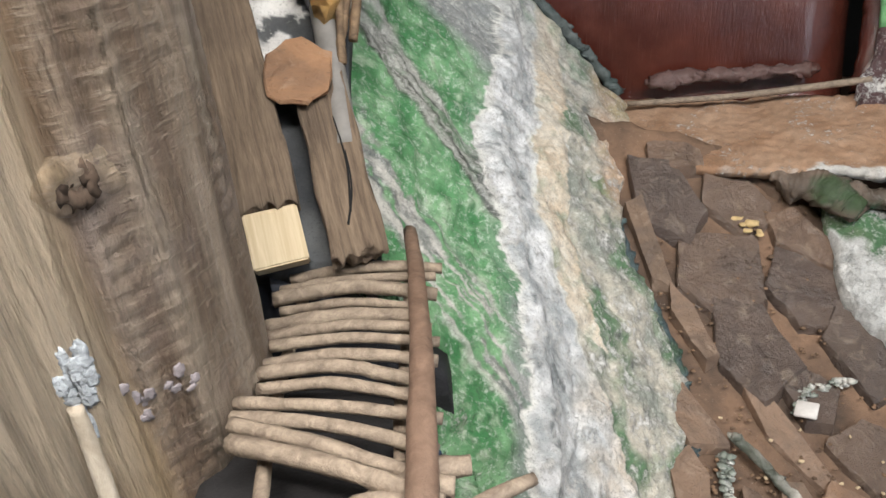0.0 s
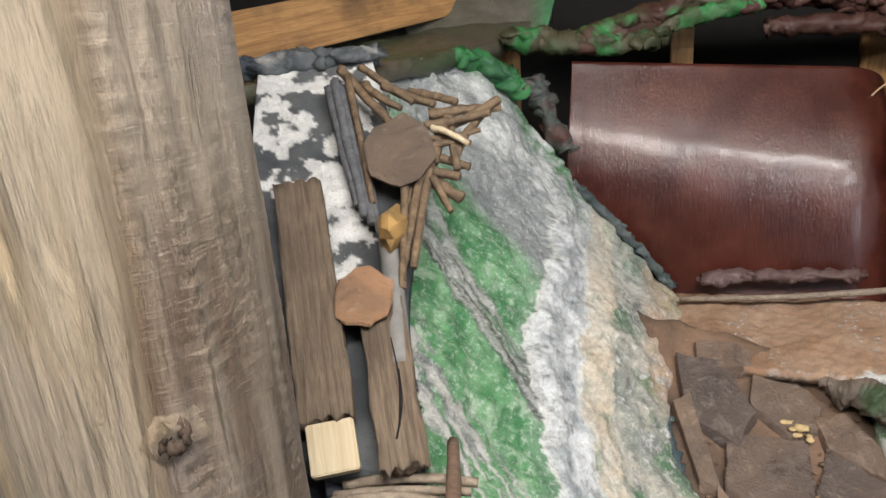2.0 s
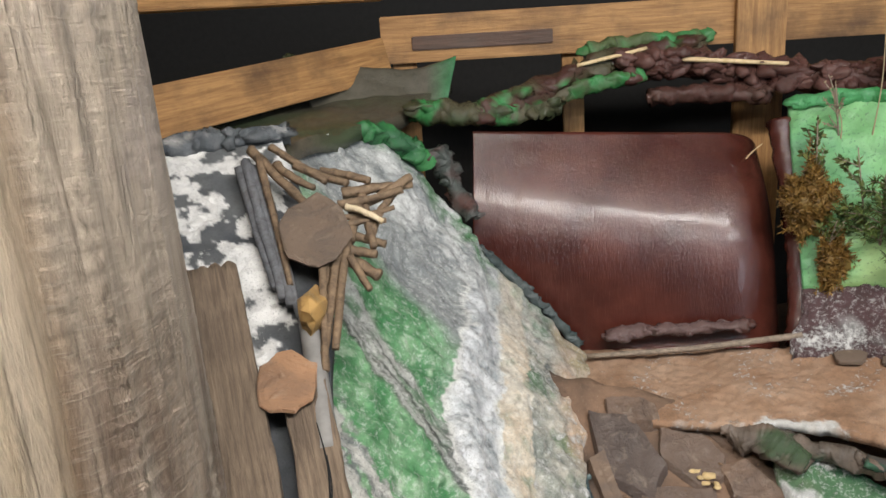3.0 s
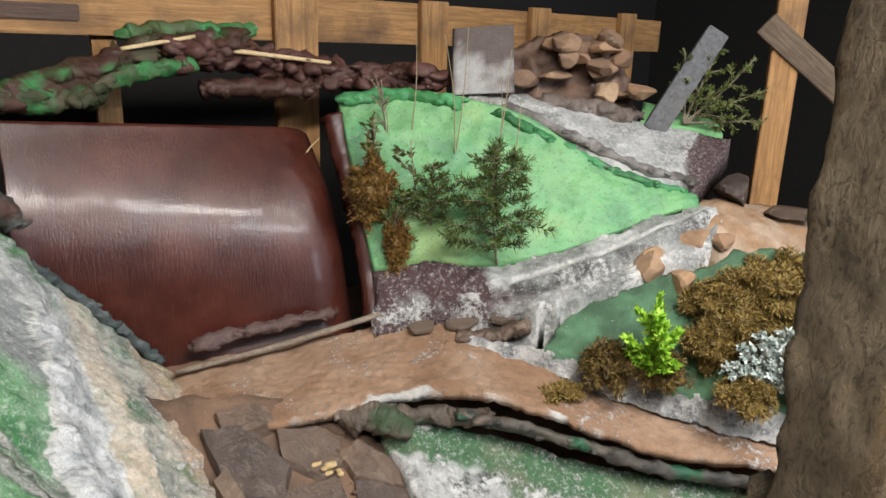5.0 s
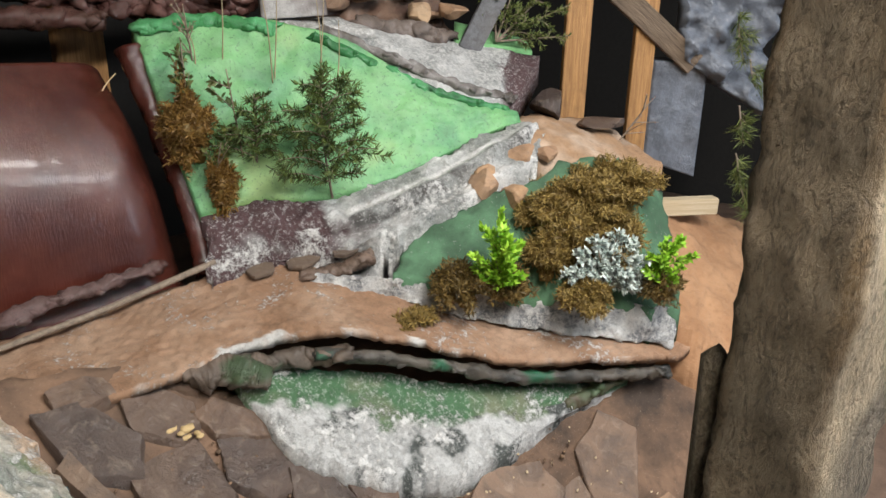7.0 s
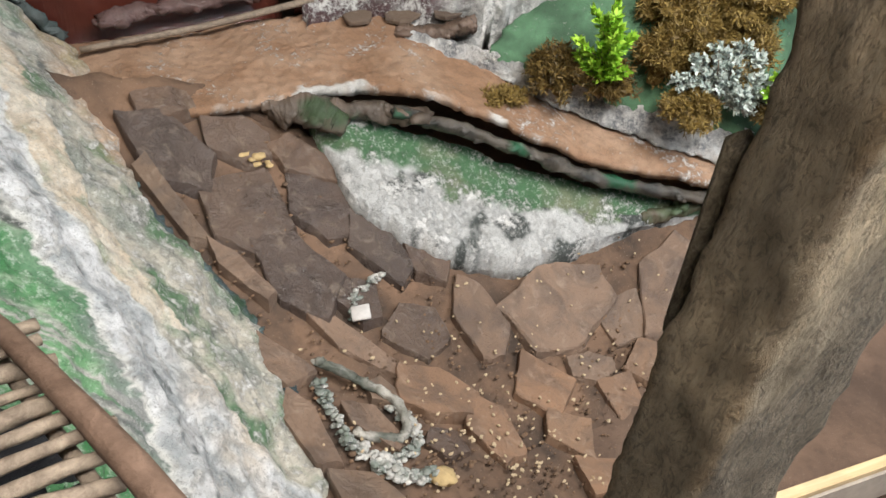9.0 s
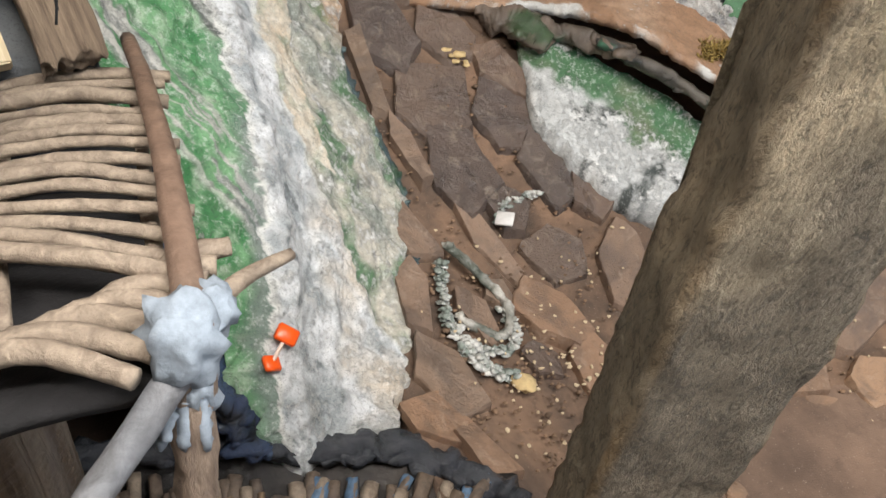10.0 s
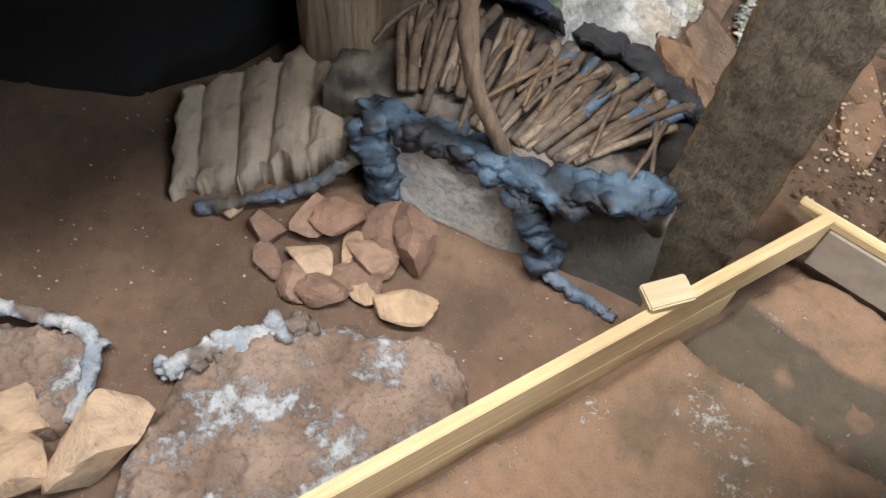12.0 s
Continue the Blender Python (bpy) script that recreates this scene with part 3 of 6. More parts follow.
MEADOW_LOW = [(1.0, 1.775, 0.835), (1.13, 1.70, 0.86), (1.30, 1.59, 0.85), (1.52, 1.47, 0.905), (1.75, 1.38, 0.98), (1.91, 1.335, 1.0)]
meadow = sheet("meadow", [(1.06, 2.06, 1.29), (1.25, 1.965, 1.318), (1.515, 1.752, 1.258), (1.66, 1.55, 1.12), (1.78, 1.44, 1.06), (1.92, 1.36, 1.03)], MEADOW_LOW, 60, 110, GLOSS_PAINT,
               lambda p, u, v: 0.010 * fbm(p, 6, 52) + 0.006 * fbm(p, 22, 53), meadow_paint, thick=0.06, drop=(0.3, 0.6, -0.7))
tagged(meadow, "steep meadow board painted bright mint green", "model meadow")


def bank_paint(p, u, v):
    c = blend(GREY, WHITE, 0.3 + fbm(p, 9, 60))
    c = blend(MAROON, c, (v - 0.25 + 0.3 * fbm(p, 6, 61)) * 5) if v < 0.5 else c
    if v > 0.35:
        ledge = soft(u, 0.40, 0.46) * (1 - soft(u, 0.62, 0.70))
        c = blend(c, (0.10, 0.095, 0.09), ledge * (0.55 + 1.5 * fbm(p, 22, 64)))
        c = blend(c, (0.78, 0.77, 0.75), soft(u, 0.24, 0.34) * (1 - soft(u, 0.38, 0.42)) * 0.8)
    return (*c, 0.40 + 0.2 * u + 0.36 * fbm(p, 11, 62) - 0.25 * (v < 0.3 and u < 0.5))


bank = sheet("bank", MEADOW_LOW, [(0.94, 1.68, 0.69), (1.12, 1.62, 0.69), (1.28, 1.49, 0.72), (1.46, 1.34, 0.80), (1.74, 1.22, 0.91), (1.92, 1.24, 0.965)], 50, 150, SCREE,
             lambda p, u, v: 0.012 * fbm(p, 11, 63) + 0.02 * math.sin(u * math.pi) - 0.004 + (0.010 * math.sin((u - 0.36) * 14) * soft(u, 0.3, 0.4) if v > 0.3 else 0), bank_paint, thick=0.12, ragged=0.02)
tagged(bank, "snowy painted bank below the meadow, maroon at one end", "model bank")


def road_paint(p, u, v):
    c = blend(GREY, WHITE, 0.4 + fbm(p, 9, 70))
    c = blend(c, MAROON, (v - 0.8) * 12 + fbm(p, 9, 71)) if v > 0.72 else c
    return (*c, 0.62 - 0.3 * (v > 0.84))


road = sheet("snowy_road", [(1.50, 1.80, 1.27), (1.62, 1.64, 1.18), (1.79, 1.45, 1.085), (1.96, 1.39, 1.05)], [(1.62, 1.90, 1.30), (1.82, 1.76, 1.26), (2.05, 1.6, 1.21), (2.23, 1.446, 1.17)], 40, 90, SCREE,
             lambda p, u, v: 0.01 * fbm(p, 10, 72) + 0.015 * math.sin(u * math.pi), road_paint, thick=0.10)
tagged(road, "snow-dusted model road with a maroon end", "model road")

I_FRONT = [(1.13, 1.52, 0.69), (1.27, 1.36, 0.675), (1.48, 1.15, 0.60), (1.74, 0.85, 0.565), (1.83, 0.76, 0.54)]
island = sheet("island", [(1.41, 1.39, 0.745), (1.62, 1.24, 0.855), (1.92, 1.05, 0.92), (2.1, 0.92, 0.80)], I_FRONT[1:], 40, 60, PAINT_FINE,
               lambda p, u, v: 0.01 * fbm(p, 8, 80), lambda p, u, v: (*blend((0.10, 0.22, 0.12), (0.05, 0.11, 0.06), 0.5 + 1.5 * fbm(p, 9, 81)), 0.3), thick=0.1, ragged=0.03)
tagged(island, "green painted board carrying moss and shrubs", "model island")
bankfront = sheet("island_edge", I_FRONT, [(1.10, 1.50, 0.645), (1.25, 1.36, 0.615), (1.45, 1.13, 0.535), (1.70, 0.85, 0.46), (1.80, 0.74, 0.43)], 24, 130, SCREE,
                  lambda p, u, v: 0.012 * fbm(p, 13, 82), lambda p, u, v: (*blend((0.22, 0.23, 0.25), WHITE, 0.4 + 2.2 * fbm(p, 12, 83)), 0.6), thick=0.05, drop=(0.5, 0.6, -0.3), ragged=0.012)
tagged(bankfront, "snow-white crusted edge of the mossy island", "model bank")

# ---- glossy brown panel ----
def panel_mat():
    n = Nodes("glossy_maroon_paint", 0.2)
    brush, fine, b = n.noise(9, 6, 0.65, n.scaled((22, 22, 0.8))), n.noise(30, 4, 0.6, n.scaled((20, 20, 1.6))), n.noise(6, 5, 0.6)
    c = n.mix(n.step(b, 0.38, 0.66), (0.052, 0.013, 0.009), (0.095, 0.026, 0.018))
    c = n.mix(n.math("MULTIPLY", n.step(brush, 0.55, 0.75), 0.3), c, (0.12, 0.05, 0.04))
    r = n.node("ShaderNodeMapRange", [("Value", b), ("From Min", 0.35), ("From Max", 0.65), ("To Min", 0.10), ("To Max", 0.20)]).outputs[0]
    n.bump(n.math("ADD", n.math("ADD", brush, n.math("MULTIPLY", fine, 0.35)), n.math("MULTIPLY", b, 0.7)), 0.0038, 0.55)
    n.b.inputs["Coat Weight"].default_value = 0.2
    n.b.inputs["Coat Roughness"].default_value = 0.15
    return n.done(c, r)


PANEL = panel_mat()
def panel_relief(p, u, v):
    """Bowed out across its height, rolled back along one side, with a few dents."""
    k = max(0.0, (v - 0.78) / 0.22)
    return 0.062 * math.sin(min(1, u * 1.05) * math.pi) ** 1.2 - 0.11 * k * k + 0.0010 * fbm(p, 4, 36) + 0.0008 * fbm((p.x * 3, p.y, p.z * 0.3), 5, 37)


panel = sheet("maroon_panel", [(0.17, 2.12, 1.26), (1.03, 2.09, 1.20)], [(0.14, 2.0, 0.60), (0.97, 1.78, 0.66)], 70, 150, PANEL, panel_relief, thick=0.012, drop=(0, 1, -0.3))
tagged(panel, "bowed sheet of glossy maroon-brown painted board", "panel")

# ---- posts ----
def trunk(c, r, z0, z1, seed, seam, label, sides=160, rings=520):
    """A barkless trunk: smooth pale wood on one side of a seam, brown rippled wood on the other."""
    V, F, paint = [], [], []
    for k in range(rings):
        z = z0 + (z1 - z0) * k / (rings - 1)
        for s in range(sides):
            a = 2 * math.pi * s / sides
            q = Vector((math.cos(a), math.sin(a), 0))
            d = (a - math.radians(seam + 7 * noise.noise(Vector((z * 2.2, seed, 0)))) + math.pi) % (2 * math.pi) - math.pi
            dark = max(0.0, min(1.0, d * 14 + 0.5)) if d < 1.9 else max(0.0, 1 - (d - 1.9) * 4)
            ripple = dark * 0.0021 * math.sin(z * 330 + 3 * noise.noise(Vector((q.x * 6, q.y * 6, z * 9)))) * max(0, noise.noise(Vector((q.x * 7, q.y * 7, z * 5))) + 0.35)
            rr = r * (1 + 0.05 * noise.noise(Vector((q.x * 1.3 + seed, q.y * 1.3, z * 1.1))) + 0.040 * noise.noise(Vector((q.x * 8, q.y * 8 + seed, z * 1.4))) + 0.022 * noise.noise(Vector((q.x * 22, q.y * 22, z * 2.2))) + 0.014 * noise.noise(Vector((q.x * 12, q.y * 12, z * 14)))) + ripple - 0.007 * dark - 0.006 * math.exp(-(d / 0.05) ** 2)
            V.append(Vector((c[0], c[1], z)) + q * rr)
            f = noise.noise(Vector((q.x * 5 + seed, q.y * 5, z * 2.5)))
            pale = blend((0.56, 0.46, 0.345), (0.60, 0.45, 0.28), f * 1.6)
            brown = blend((0.22, 0.155, 0.11), (0.40, 0.32, 0.25), 0.4 + f * 2.0)
            brown = blend(brown, (0.50, 0.42, 0.335), soft(z, 1.22, 1.48) * 0.8)
            edge = math.exp(-(d / 0.10) ** 2) * 0.4
            col = blend(blend(pale, brown, dark), (0.28, 0.16, 0.07), edge)
            paint.append((*col, dark))
    for k in range(rings - 1):
        for s in range(sides):
            t = (s + 1) % sides
            F.append((k * sides + s, k * sides + t, (k + 1) * sides + t, (k + 1) * sides + s))
    F += [tuple(range(sides - 1, -1, -1)), tuple((rings - 1) * sides + s for s in range(sides))]
    return tagged(mesh_ob("trunk_post", V, F, TRUNK_PAINT, paint=paint), label, "post")


main_trunk = trunk((-0.294, 0.543), 0.142, 0.0, 2.79, 2, -54, "thick weathered barkless tree trunk used as a post")
trunk((-0.72, 0.72), 0.12, 0.0, 2.79, 9, 10, "second round post of rough yellowish wood", 72, 160)


def beam_geo(c, u, w, d, z0, z1):
    u = Vector((u[0], u[1], 0)).normalized()
    v = Vector((-u.y, u.x, 0))
    V, F, paint = [], [], []
    n, rings = 12, 260
    ring = []
    for a, b in (((-1, -1), (1, -1)), ((1, -1), (1, 1)), ((1, 1), (-1, 1)), ((-1, 1), (-1, -1))):
        for k in range(n):
            ring.append((a[0] + (b[0] - a[0]) * k / n, a[1] + (b[1] - a[1]) * k / n))
    for k in range(rings):
        z = z0 + (z1 - z0) * k / (rings - 1)
        for x, y in ring:
            e = 0.93 if abs(x) > 0.99 and abs(y) > 0.99 else 1
            p = Vector((c[0], c[1], z)) + u * (x * w / 2 * e) + v * (y * d / 2 * e)
            V.append(p + (u * x + v * y) * (0.003 * fbm(p, 7, 90) + 0.005 * fbm((p.x, p.y, p.z * 0.5), 38, 91)))
            # Lamplight on the upper front face is painted in as paler wood.
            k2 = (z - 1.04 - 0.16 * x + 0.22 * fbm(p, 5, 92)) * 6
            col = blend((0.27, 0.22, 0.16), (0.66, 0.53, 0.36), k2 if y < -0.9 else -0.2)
            # Left face has its own lighter tan, making up for missing light.
            if x < -0.95:
                col = blend((0.33, 0.255, 0.165), (0.50, 0.38, 0.245), 0.4 + fbm(p, 6, 93))
            if abs(x) > 0.9 and abs(y) > 0.8:
                col = blend(col, (0.36, 0.24, 0.12), 0.55 + fbm(p, 8, 94))
            paint.append((*col, 1))
    m = len(ring)
    for k in range(rings - 1):
        for s in range(m):
            t = (s + 1) % m
            F.append((k * m + s, k * m + t, (k + 1) * m + t, (k + 1) * m + s))
    F += [tuple(range(m - 1, -1, -1)), tuple((rings - 1) * m + s for s in range(m))]
    return mesh_ob("timber_post", V, F, BEAM, paint=paint)


beam = tagged(beam_geo((0.459, 0.281), (0.965, -0.262), 0.152, 0.095, 0.0, 2.79), "square rough-sawn dark timber post with a furry surface, painted paler where lit", "post")

# ---- wooden frame at the back ----
INSET = wood("dark_stained_strip", (0.05, 0.025, 0.015), (0.13, 0.065, 0.04), (12, 12, 0.8), 8, 0.5, 0.003)
rail = thing("back_frame", "nailed frame of orange-brown pine boards behind the model", "wooden frame")
board("rail", (-0.1, 2.47, 1.53), (3.2, 2.47, 1.50), 0.15, 0.03, (0, -1, 0), PINE, rail)
for x, w in ((-0.03, 0.08), (0.53, 0.07), (1.13, 0.16), (1.72, 0.13), (2.3, 0.12), (2.9, 0.12)):
    board("upright", (x, 2.50 if w < 0.1 else 2.44, 0.0), (x, 2.50 if w < 0.1 else 2.44, 1.60), w, 0.028, (0, -1, 0), PINE, rail)
board("inset", (0.0, 2.452, 1.515), (0.46, 2.452, 1.510), 0.045, 0.012, (0, -1, 0), INSET, rail, "dark stained strip let into the rail")
side = thing("side_frame", "pine side rail running along the model", "wooden frame")
board("rail", (-0.09, 2.45, 1.475), (-0.85, 1.50, 1.37), 0.13, 0.03, (0.7, -0.6, 0.2), PINE, side)
board("rail", (-0.09, 2.45, 1.685), (-0.85, 1.50, 1.66), 0.06, 0.03, (0.7, -0.6, 0.2), PINE, side, "upper rail")
board("upright", (-0.85, 1.50, 0.0), (-0.85, 1.50, 1.5), 0.09, 0.04, (0.7, -0.6, 0.2), PINE, side)
rightf = thing("right_frame", "pine uprights with a diagonal brace in front of darkness", "wooden frame")
N2 = (-0.75, -0.6, 0)
board("upright", (2.36, 1.37, 0.0), (2.36, 1.37, 1.75), 0.09, 0.04, N2, PINE, rightf)
board("upright", (2.52, 1.18, 0.0), (2.52, 1.18, 1.5), 0.075, 0.04, N2, PINE, rightf)
board("brace", (2.30, 1.42, 1.55), (2.62, 1.02, 1.14), 0.08, 0.035, N2, PLANK, rightf)

# ---- box of fresh boards ----
crate = thing("plank_box", "low box of fresh yellow pine boards standing on the earth", "wooden box")
CORNER = Vector((0.687, 0.39, 0.0))
D1 = (Vector((0.008, -0.412, 0)) - Vector((0.68, 0.401, 0))).normalized()
D2 = (Vector((1.077, 0.235, 0)) - Vector((0.635, 0.398, 0))).normalized()


def edge_board(a, d, length, z0, z1, thick, mat, label=""):
    c = a + d * length / 2
    ob = board("side_board", (a.x, a.y, (z0 + z1) / 2), (a.x + d.x * length, a.y + d.y * length, (z0 + z1) / 2), z1 - z0, thick, Vector((-d.y, d.x, 0)), mat, crate, label, 0.002)
    return ob


edge_board(CORNER, D1, 1.25, 0.17, 0.26, 0.022, FRESH)
edge_board(CORNER + D1 * 0.2, D1, 1.05, 0.07, 0.168, 0.022, FRESH)
edge_board(CORNER - D2 * 0.06, D2, 1.2, 0.235, 0.255, 0.022, FRESH, "narrow fresh batten")
GREYBOARD = plain("grey_board", (0.44, 0.38, 0.32), 0.8, 0, 20, 0.4)
edge_board(CORNER + D2 * 0.012 + Vector((-0.003, -0.006, 0)), D2, 1.1, 0.13, 0.233, 0.016, GREYBOARD, "grey-brown board with a dark knot")

# ---- foam and roof table above the mountain ----
def foam(name, path, count, r, cols, seed, label, category, mat=None, squash=0.7, spread=0.7, sub=2, parent=None):
    core = tube_geo(path, (r * 0.95, r * 0.9), 18, 0.15, seed, 70)
    V, F = join_geo([core, lumps(path, int(count * 1.6), r * 0.2, seed + 90, spread * 2.1, 1, squash), lumps(path, int(count * 1.3), r * 0.7, seed, spread * 1.15, sub, squash), lumps(path, int(count * 1.3), r * 0.34, seed + 50, spread * 1.7, sub, squash)])
    q = 0.65 / r
    V = [v + Vector((noise.noise(v * q), noise.noise(v * q + Vector((9, 0, 0))), noise.noise(v * q + Vector((0, 9, 0))))) * r * 0.5 for v in V]
    q = 1.7 / r
    V = [v + Vector((noise.noise(v * q), noise.noise(v * q + Vector((9, 0, 0))), noise.noise(v * q + Vector((0, 9, 0))))) * r * 0.13 for v in V]
    pal = []
    for v in V:
        k = 0.5 + 1.4 * fbm(v, 9, seed)
        c = blend(cols[0], cols[1], k)
        if len(cols) > 2:
            c = blend(c, cols[2], fbm(v, 9, seed + 1) * 4 - 1.0)
        pal.append((*c, 0.12))
    return tagged(mesh_ob(name, V, F, mat or FOAM, parent, paint=pal), label, category if parent is None else "", kind="stuff" if name == "rock_lumps" else "")


FOAM = painted("painted_foam", (0.5, 0.45, 0.4), 60, 0.26, 0.006)
OLIVE, MOSSY, UMBER, LEAF = (0.085, 0.075, 0.042), (0.045, 0.062, 0.028), (0.075, 0.03, 0.024), (0.045, 0.22, 0.065)

table = sheet("roof_board", [(-0.95, 1.30, 1.30), (-0.95, 1.9, 1.345), (-0.95, 2.45, 1.40)], [(-0.26, 1.42, 1.345), (-0.16, 1.75, 1.335), (-0.02, 2.12, 1.335), (0.12, 2.40, 1.39)], 60, 70, FOAM,
              lambda p, u, v: 0.012 * fbm(p, 6, 100), lambda p, u, v: (*blend(blend((0.12, 0.10, 0.075), (0.07, 0.09, 0.05), 0.5 + fbm(p, 4, 101)), (0.5, 0.48, 0.45), 3.5 * fbm(p, 5, 102) - 1.0 if p.y < 1.7 else 0), 0.15), thick=0.04)
tagged(table, "flat grey-olive painted board smeared with white", "painted board")
flap = sheet("upright_flap", [(-0.30, 2.20, 1.33), (0.10, 2.26, 1.33)], [(-0.36, 2.30, 1.45), (-0.28, 2.33, 1.47), (-0.1, 2.33, 1.45), (0.02, 2.33, 1.44), (0.14, 2.33, 1.47)], 14, 40, FOAM,
             lambda p, u, v: 0.008 * fbm(p, 9, 103), lambda p, u, v: (*blend((0.11, 0.10, 0.075), (0.05, 0.2, 0.08), (v - 0.8) * 6), 0.1), thick=0.03, drop=(0, 1, 0))
tagged(flap, "upright grey-olive flap of painted sheet, green at its end", "painted board")
foam("foam_rope", [(-0.42, 2.25, 1.36), (-0.36, 2.30, 1.44), (-0.38, 2.32, 1.49), (-0.28, 2.32, 1.44)], 22, 0.028, [OLIVE, MOSSY], 5, "curled olive-painted bead of builder's foam", "foam")
foam("foam_rope", [(0.0, 2.10, 1.335), (0.12, 2.12, 1.315), (0.26, 2.16, 1.30), (0.42, 2.22, 1.30)], 50, 0.036, [OLIVE, MOSSY, LEAF], 6, "lumpy foam rim painted olive and green", "foam")
foam("foam_rope", [(0.20, 2.15, 1.31), (0.42, 2.24, 1.36), (0.60, 2.32, 1.415), (0.9, 2.38, 1.45)], 70, 0.042, [OLIVE, UMBER, LEAF], 7, "twisted foam rope in olive, brown and bright green", "foam")
foam("foam_rope", [(0.55, 2.34, 1.46), (0.75, 2.38, 1.475), (0.96, 2.40, 1.475)], 18, 0.024, [(0.09, 0.13, 0.05), (0.06, 0.27, 0.09)], 8, "bright green bead of painted foam", "foam")
foam("foam_rope", [(0.40, 2.22, 1.32), (0.55, 2.24, 1.36), (0.70, 2.26, 1.38)], 26, 0.026, [OLIVE, LEAF], 9, "olive and green foam bead over the gap", "foam")
foam("foam_crust", [(0.66, 2.30, 1.40), (0.85, 2.29, 1.40), (1.05, 2.26, 1.36), (1.25, 2.16, 1.335), (1.40, 2.05, 1.34)], 260, 0.038, [UMBER, (0.13, 0.06, 0.05)], 10, "crust of crumbly dark maroon-brown foam", "foam", spread=1.5)
foam("foam_crust", [(0.72, 2.25, 1.31), (0.9, 2.24, 1.31), (1.06, 2.20, 1.30)], 40, 0.03, [UMBER, (0.09, 0.045, 0.035)], 11, "underside of dark maroon-brown foam", "foam")
rod("splint", [(0.80, 2.24, 1.42), (1.12, 2.20, 1.385)], (0.008, 0.006), FRESH)
tagged(bpy.data.objects["splint"], "pale split stick lying on brown foam", "stick")
rod("splint", [(0.50, 2.24, 1.42), (0.72, 2.28, 1.455)], (0.006, 0.006), FRESH)
tagged(bpy.data.objects["splint.001"], "pale split stick lying on green foam", "stick")
foam("foam_rope", [(-0.12, 1.88, 1.31), (-0.04, 1.93, 1.27), (0.04, 1.96, 1.20)], 26, 0.035, [LEAF, (0.03, 0.12, 0.05)], 12, "green foam crest on top of the mountain", "foam")
foam("foam_rope", [(0.06, 1.96, 1.24), (0.10, 1.95, 1.14), (0.15, 1.92, 1.05)], 26, 0.03, [UMBER, DARK], 13, "dark glossy foam beside the mountain crest", "foam")
foam("foam_rope", [(0.16, 1.89, 0.97), (0.26, 1.91, 0.86), (0.36, 1.92, 0.74), (0.43, 1.90, 0.66)], 40, 0.016, [(0.10, 0.12, 0.12), (0.05, 0.07, 0.07)], 14, "thin grey foam seam along the mountain edge", "foam")
foam("foam_crust", [(0.50, 1.86, 0.70), (0.62, 1.84, 0.715), (0.78, 1.80, 0.73), (0.86, 1.78, 0.74)], 60, 0.02, [UMBER, (0.13, 0.08, 0.075)], 15, "crumbly maroon foam along the panel foot", "foam")
rod("long_stick", [(0.44, 1.83, 0.655), (0.70, 1.77, 0.685), (0.97, 1.70, 0.735)], (0.007, 0.009), TWIG)
tagged(bpy.data.objects["long_stick"], "long thin stick laid along the foot of the panel", "stick")
rod("panel_edge_roll", [(1.04, 2.06, 1.24), (1.05, 1.98, 1.05), (1.02, 1.83, 0.82), (0.985, 1.75, 0.68)], (0.035, 0.03), PANEL, panel, "dark rolled edge of the panel", sides=14, rough=0.3, seed=4, steps=40)
rod("straw", [(0.92, 2.05, 1.10), (0.955, 2.055, 1.145), (0.995, 2.06, 1.175)], (0.0022, 0.0015), FRESH, panel, "pale straw stuck to the panel", sides=5)

# ---- roof with planks and slate beside the trunk ----
def lz(x, y):
    return 0.405 - 0.134 * x + 0.652 * y


def roof_paint(p, u, v):
    c = blend((0.045, 0.05, 0.06), (0.11, 0.115, 0.12), 0.5 + fbm(p, 8, 110))
    k = fbm(p, 16, 111)
    a = 0.2
    if p.y > 1.09 and p.x < -0.235 + 0.06 * k:
        c, a = blend(c, (0.74, 0.73, 0.72), 0.55 + 9 * k), 0.42 + 0.6 * k
    if abs(p.x + 0.24 - (1.09 - p.y) * 0.45 + 0.02 * fbm(p, 20, 113)) < 0.036 and 0.97 < p.y < 1.165:
        c, a = blend(c, (0.74, 0.73, 0.72), 0.8 + 9 * k), 0.5 + 0.6 * k
    return (*c, a)


roof = sheet("lean_to_roof", [(-0.47, 1.42, 1.37), (-0.40, 1.1, 1.17), (-0.29, 0.74, 0.92)], [(-0.25, 1.46, 1.37), (-0.13, 1.15, 1.155), (-0.115, 0.98, 1.03), (-0.06, 0.74, 0.885)], 80, 160, PAINT,
             lambda p, u, v: 0.008 * fbm(p, 9, 112), roof_paint, thick=0.04)
tagged(roof, "sloping lean-to roof of dark plaster with white patches", "model roof")
UP = Vector((0.134, -0.652, 1)).normalized()
foam("foam_rope", [(-0.50, 1.39, 1.355), (-0.40, 1.42, 1.37), (-0.31, 1.44, 1.37), (-0.23, 1.46, 1.365)], 40, 0.024, [(0.05, 0.06, 0.075), (0.11, 0.12, 0.13), (0.40, 0.39, 0.38)], 16, "blue-grey foam along the top of the lean-to roof", "foam")


def lp(x, y, h=0.0):
    return Vector((x, y, lz(x, y))) + UP * h


SAWN = wood("sawn_end", (0.44, 0.34, 0.21), (0.64, 0.54, 0.38), (20, 20, 1), 5, 0.8, 0.001, (0.5, 0.38, 0.2), 0.2)


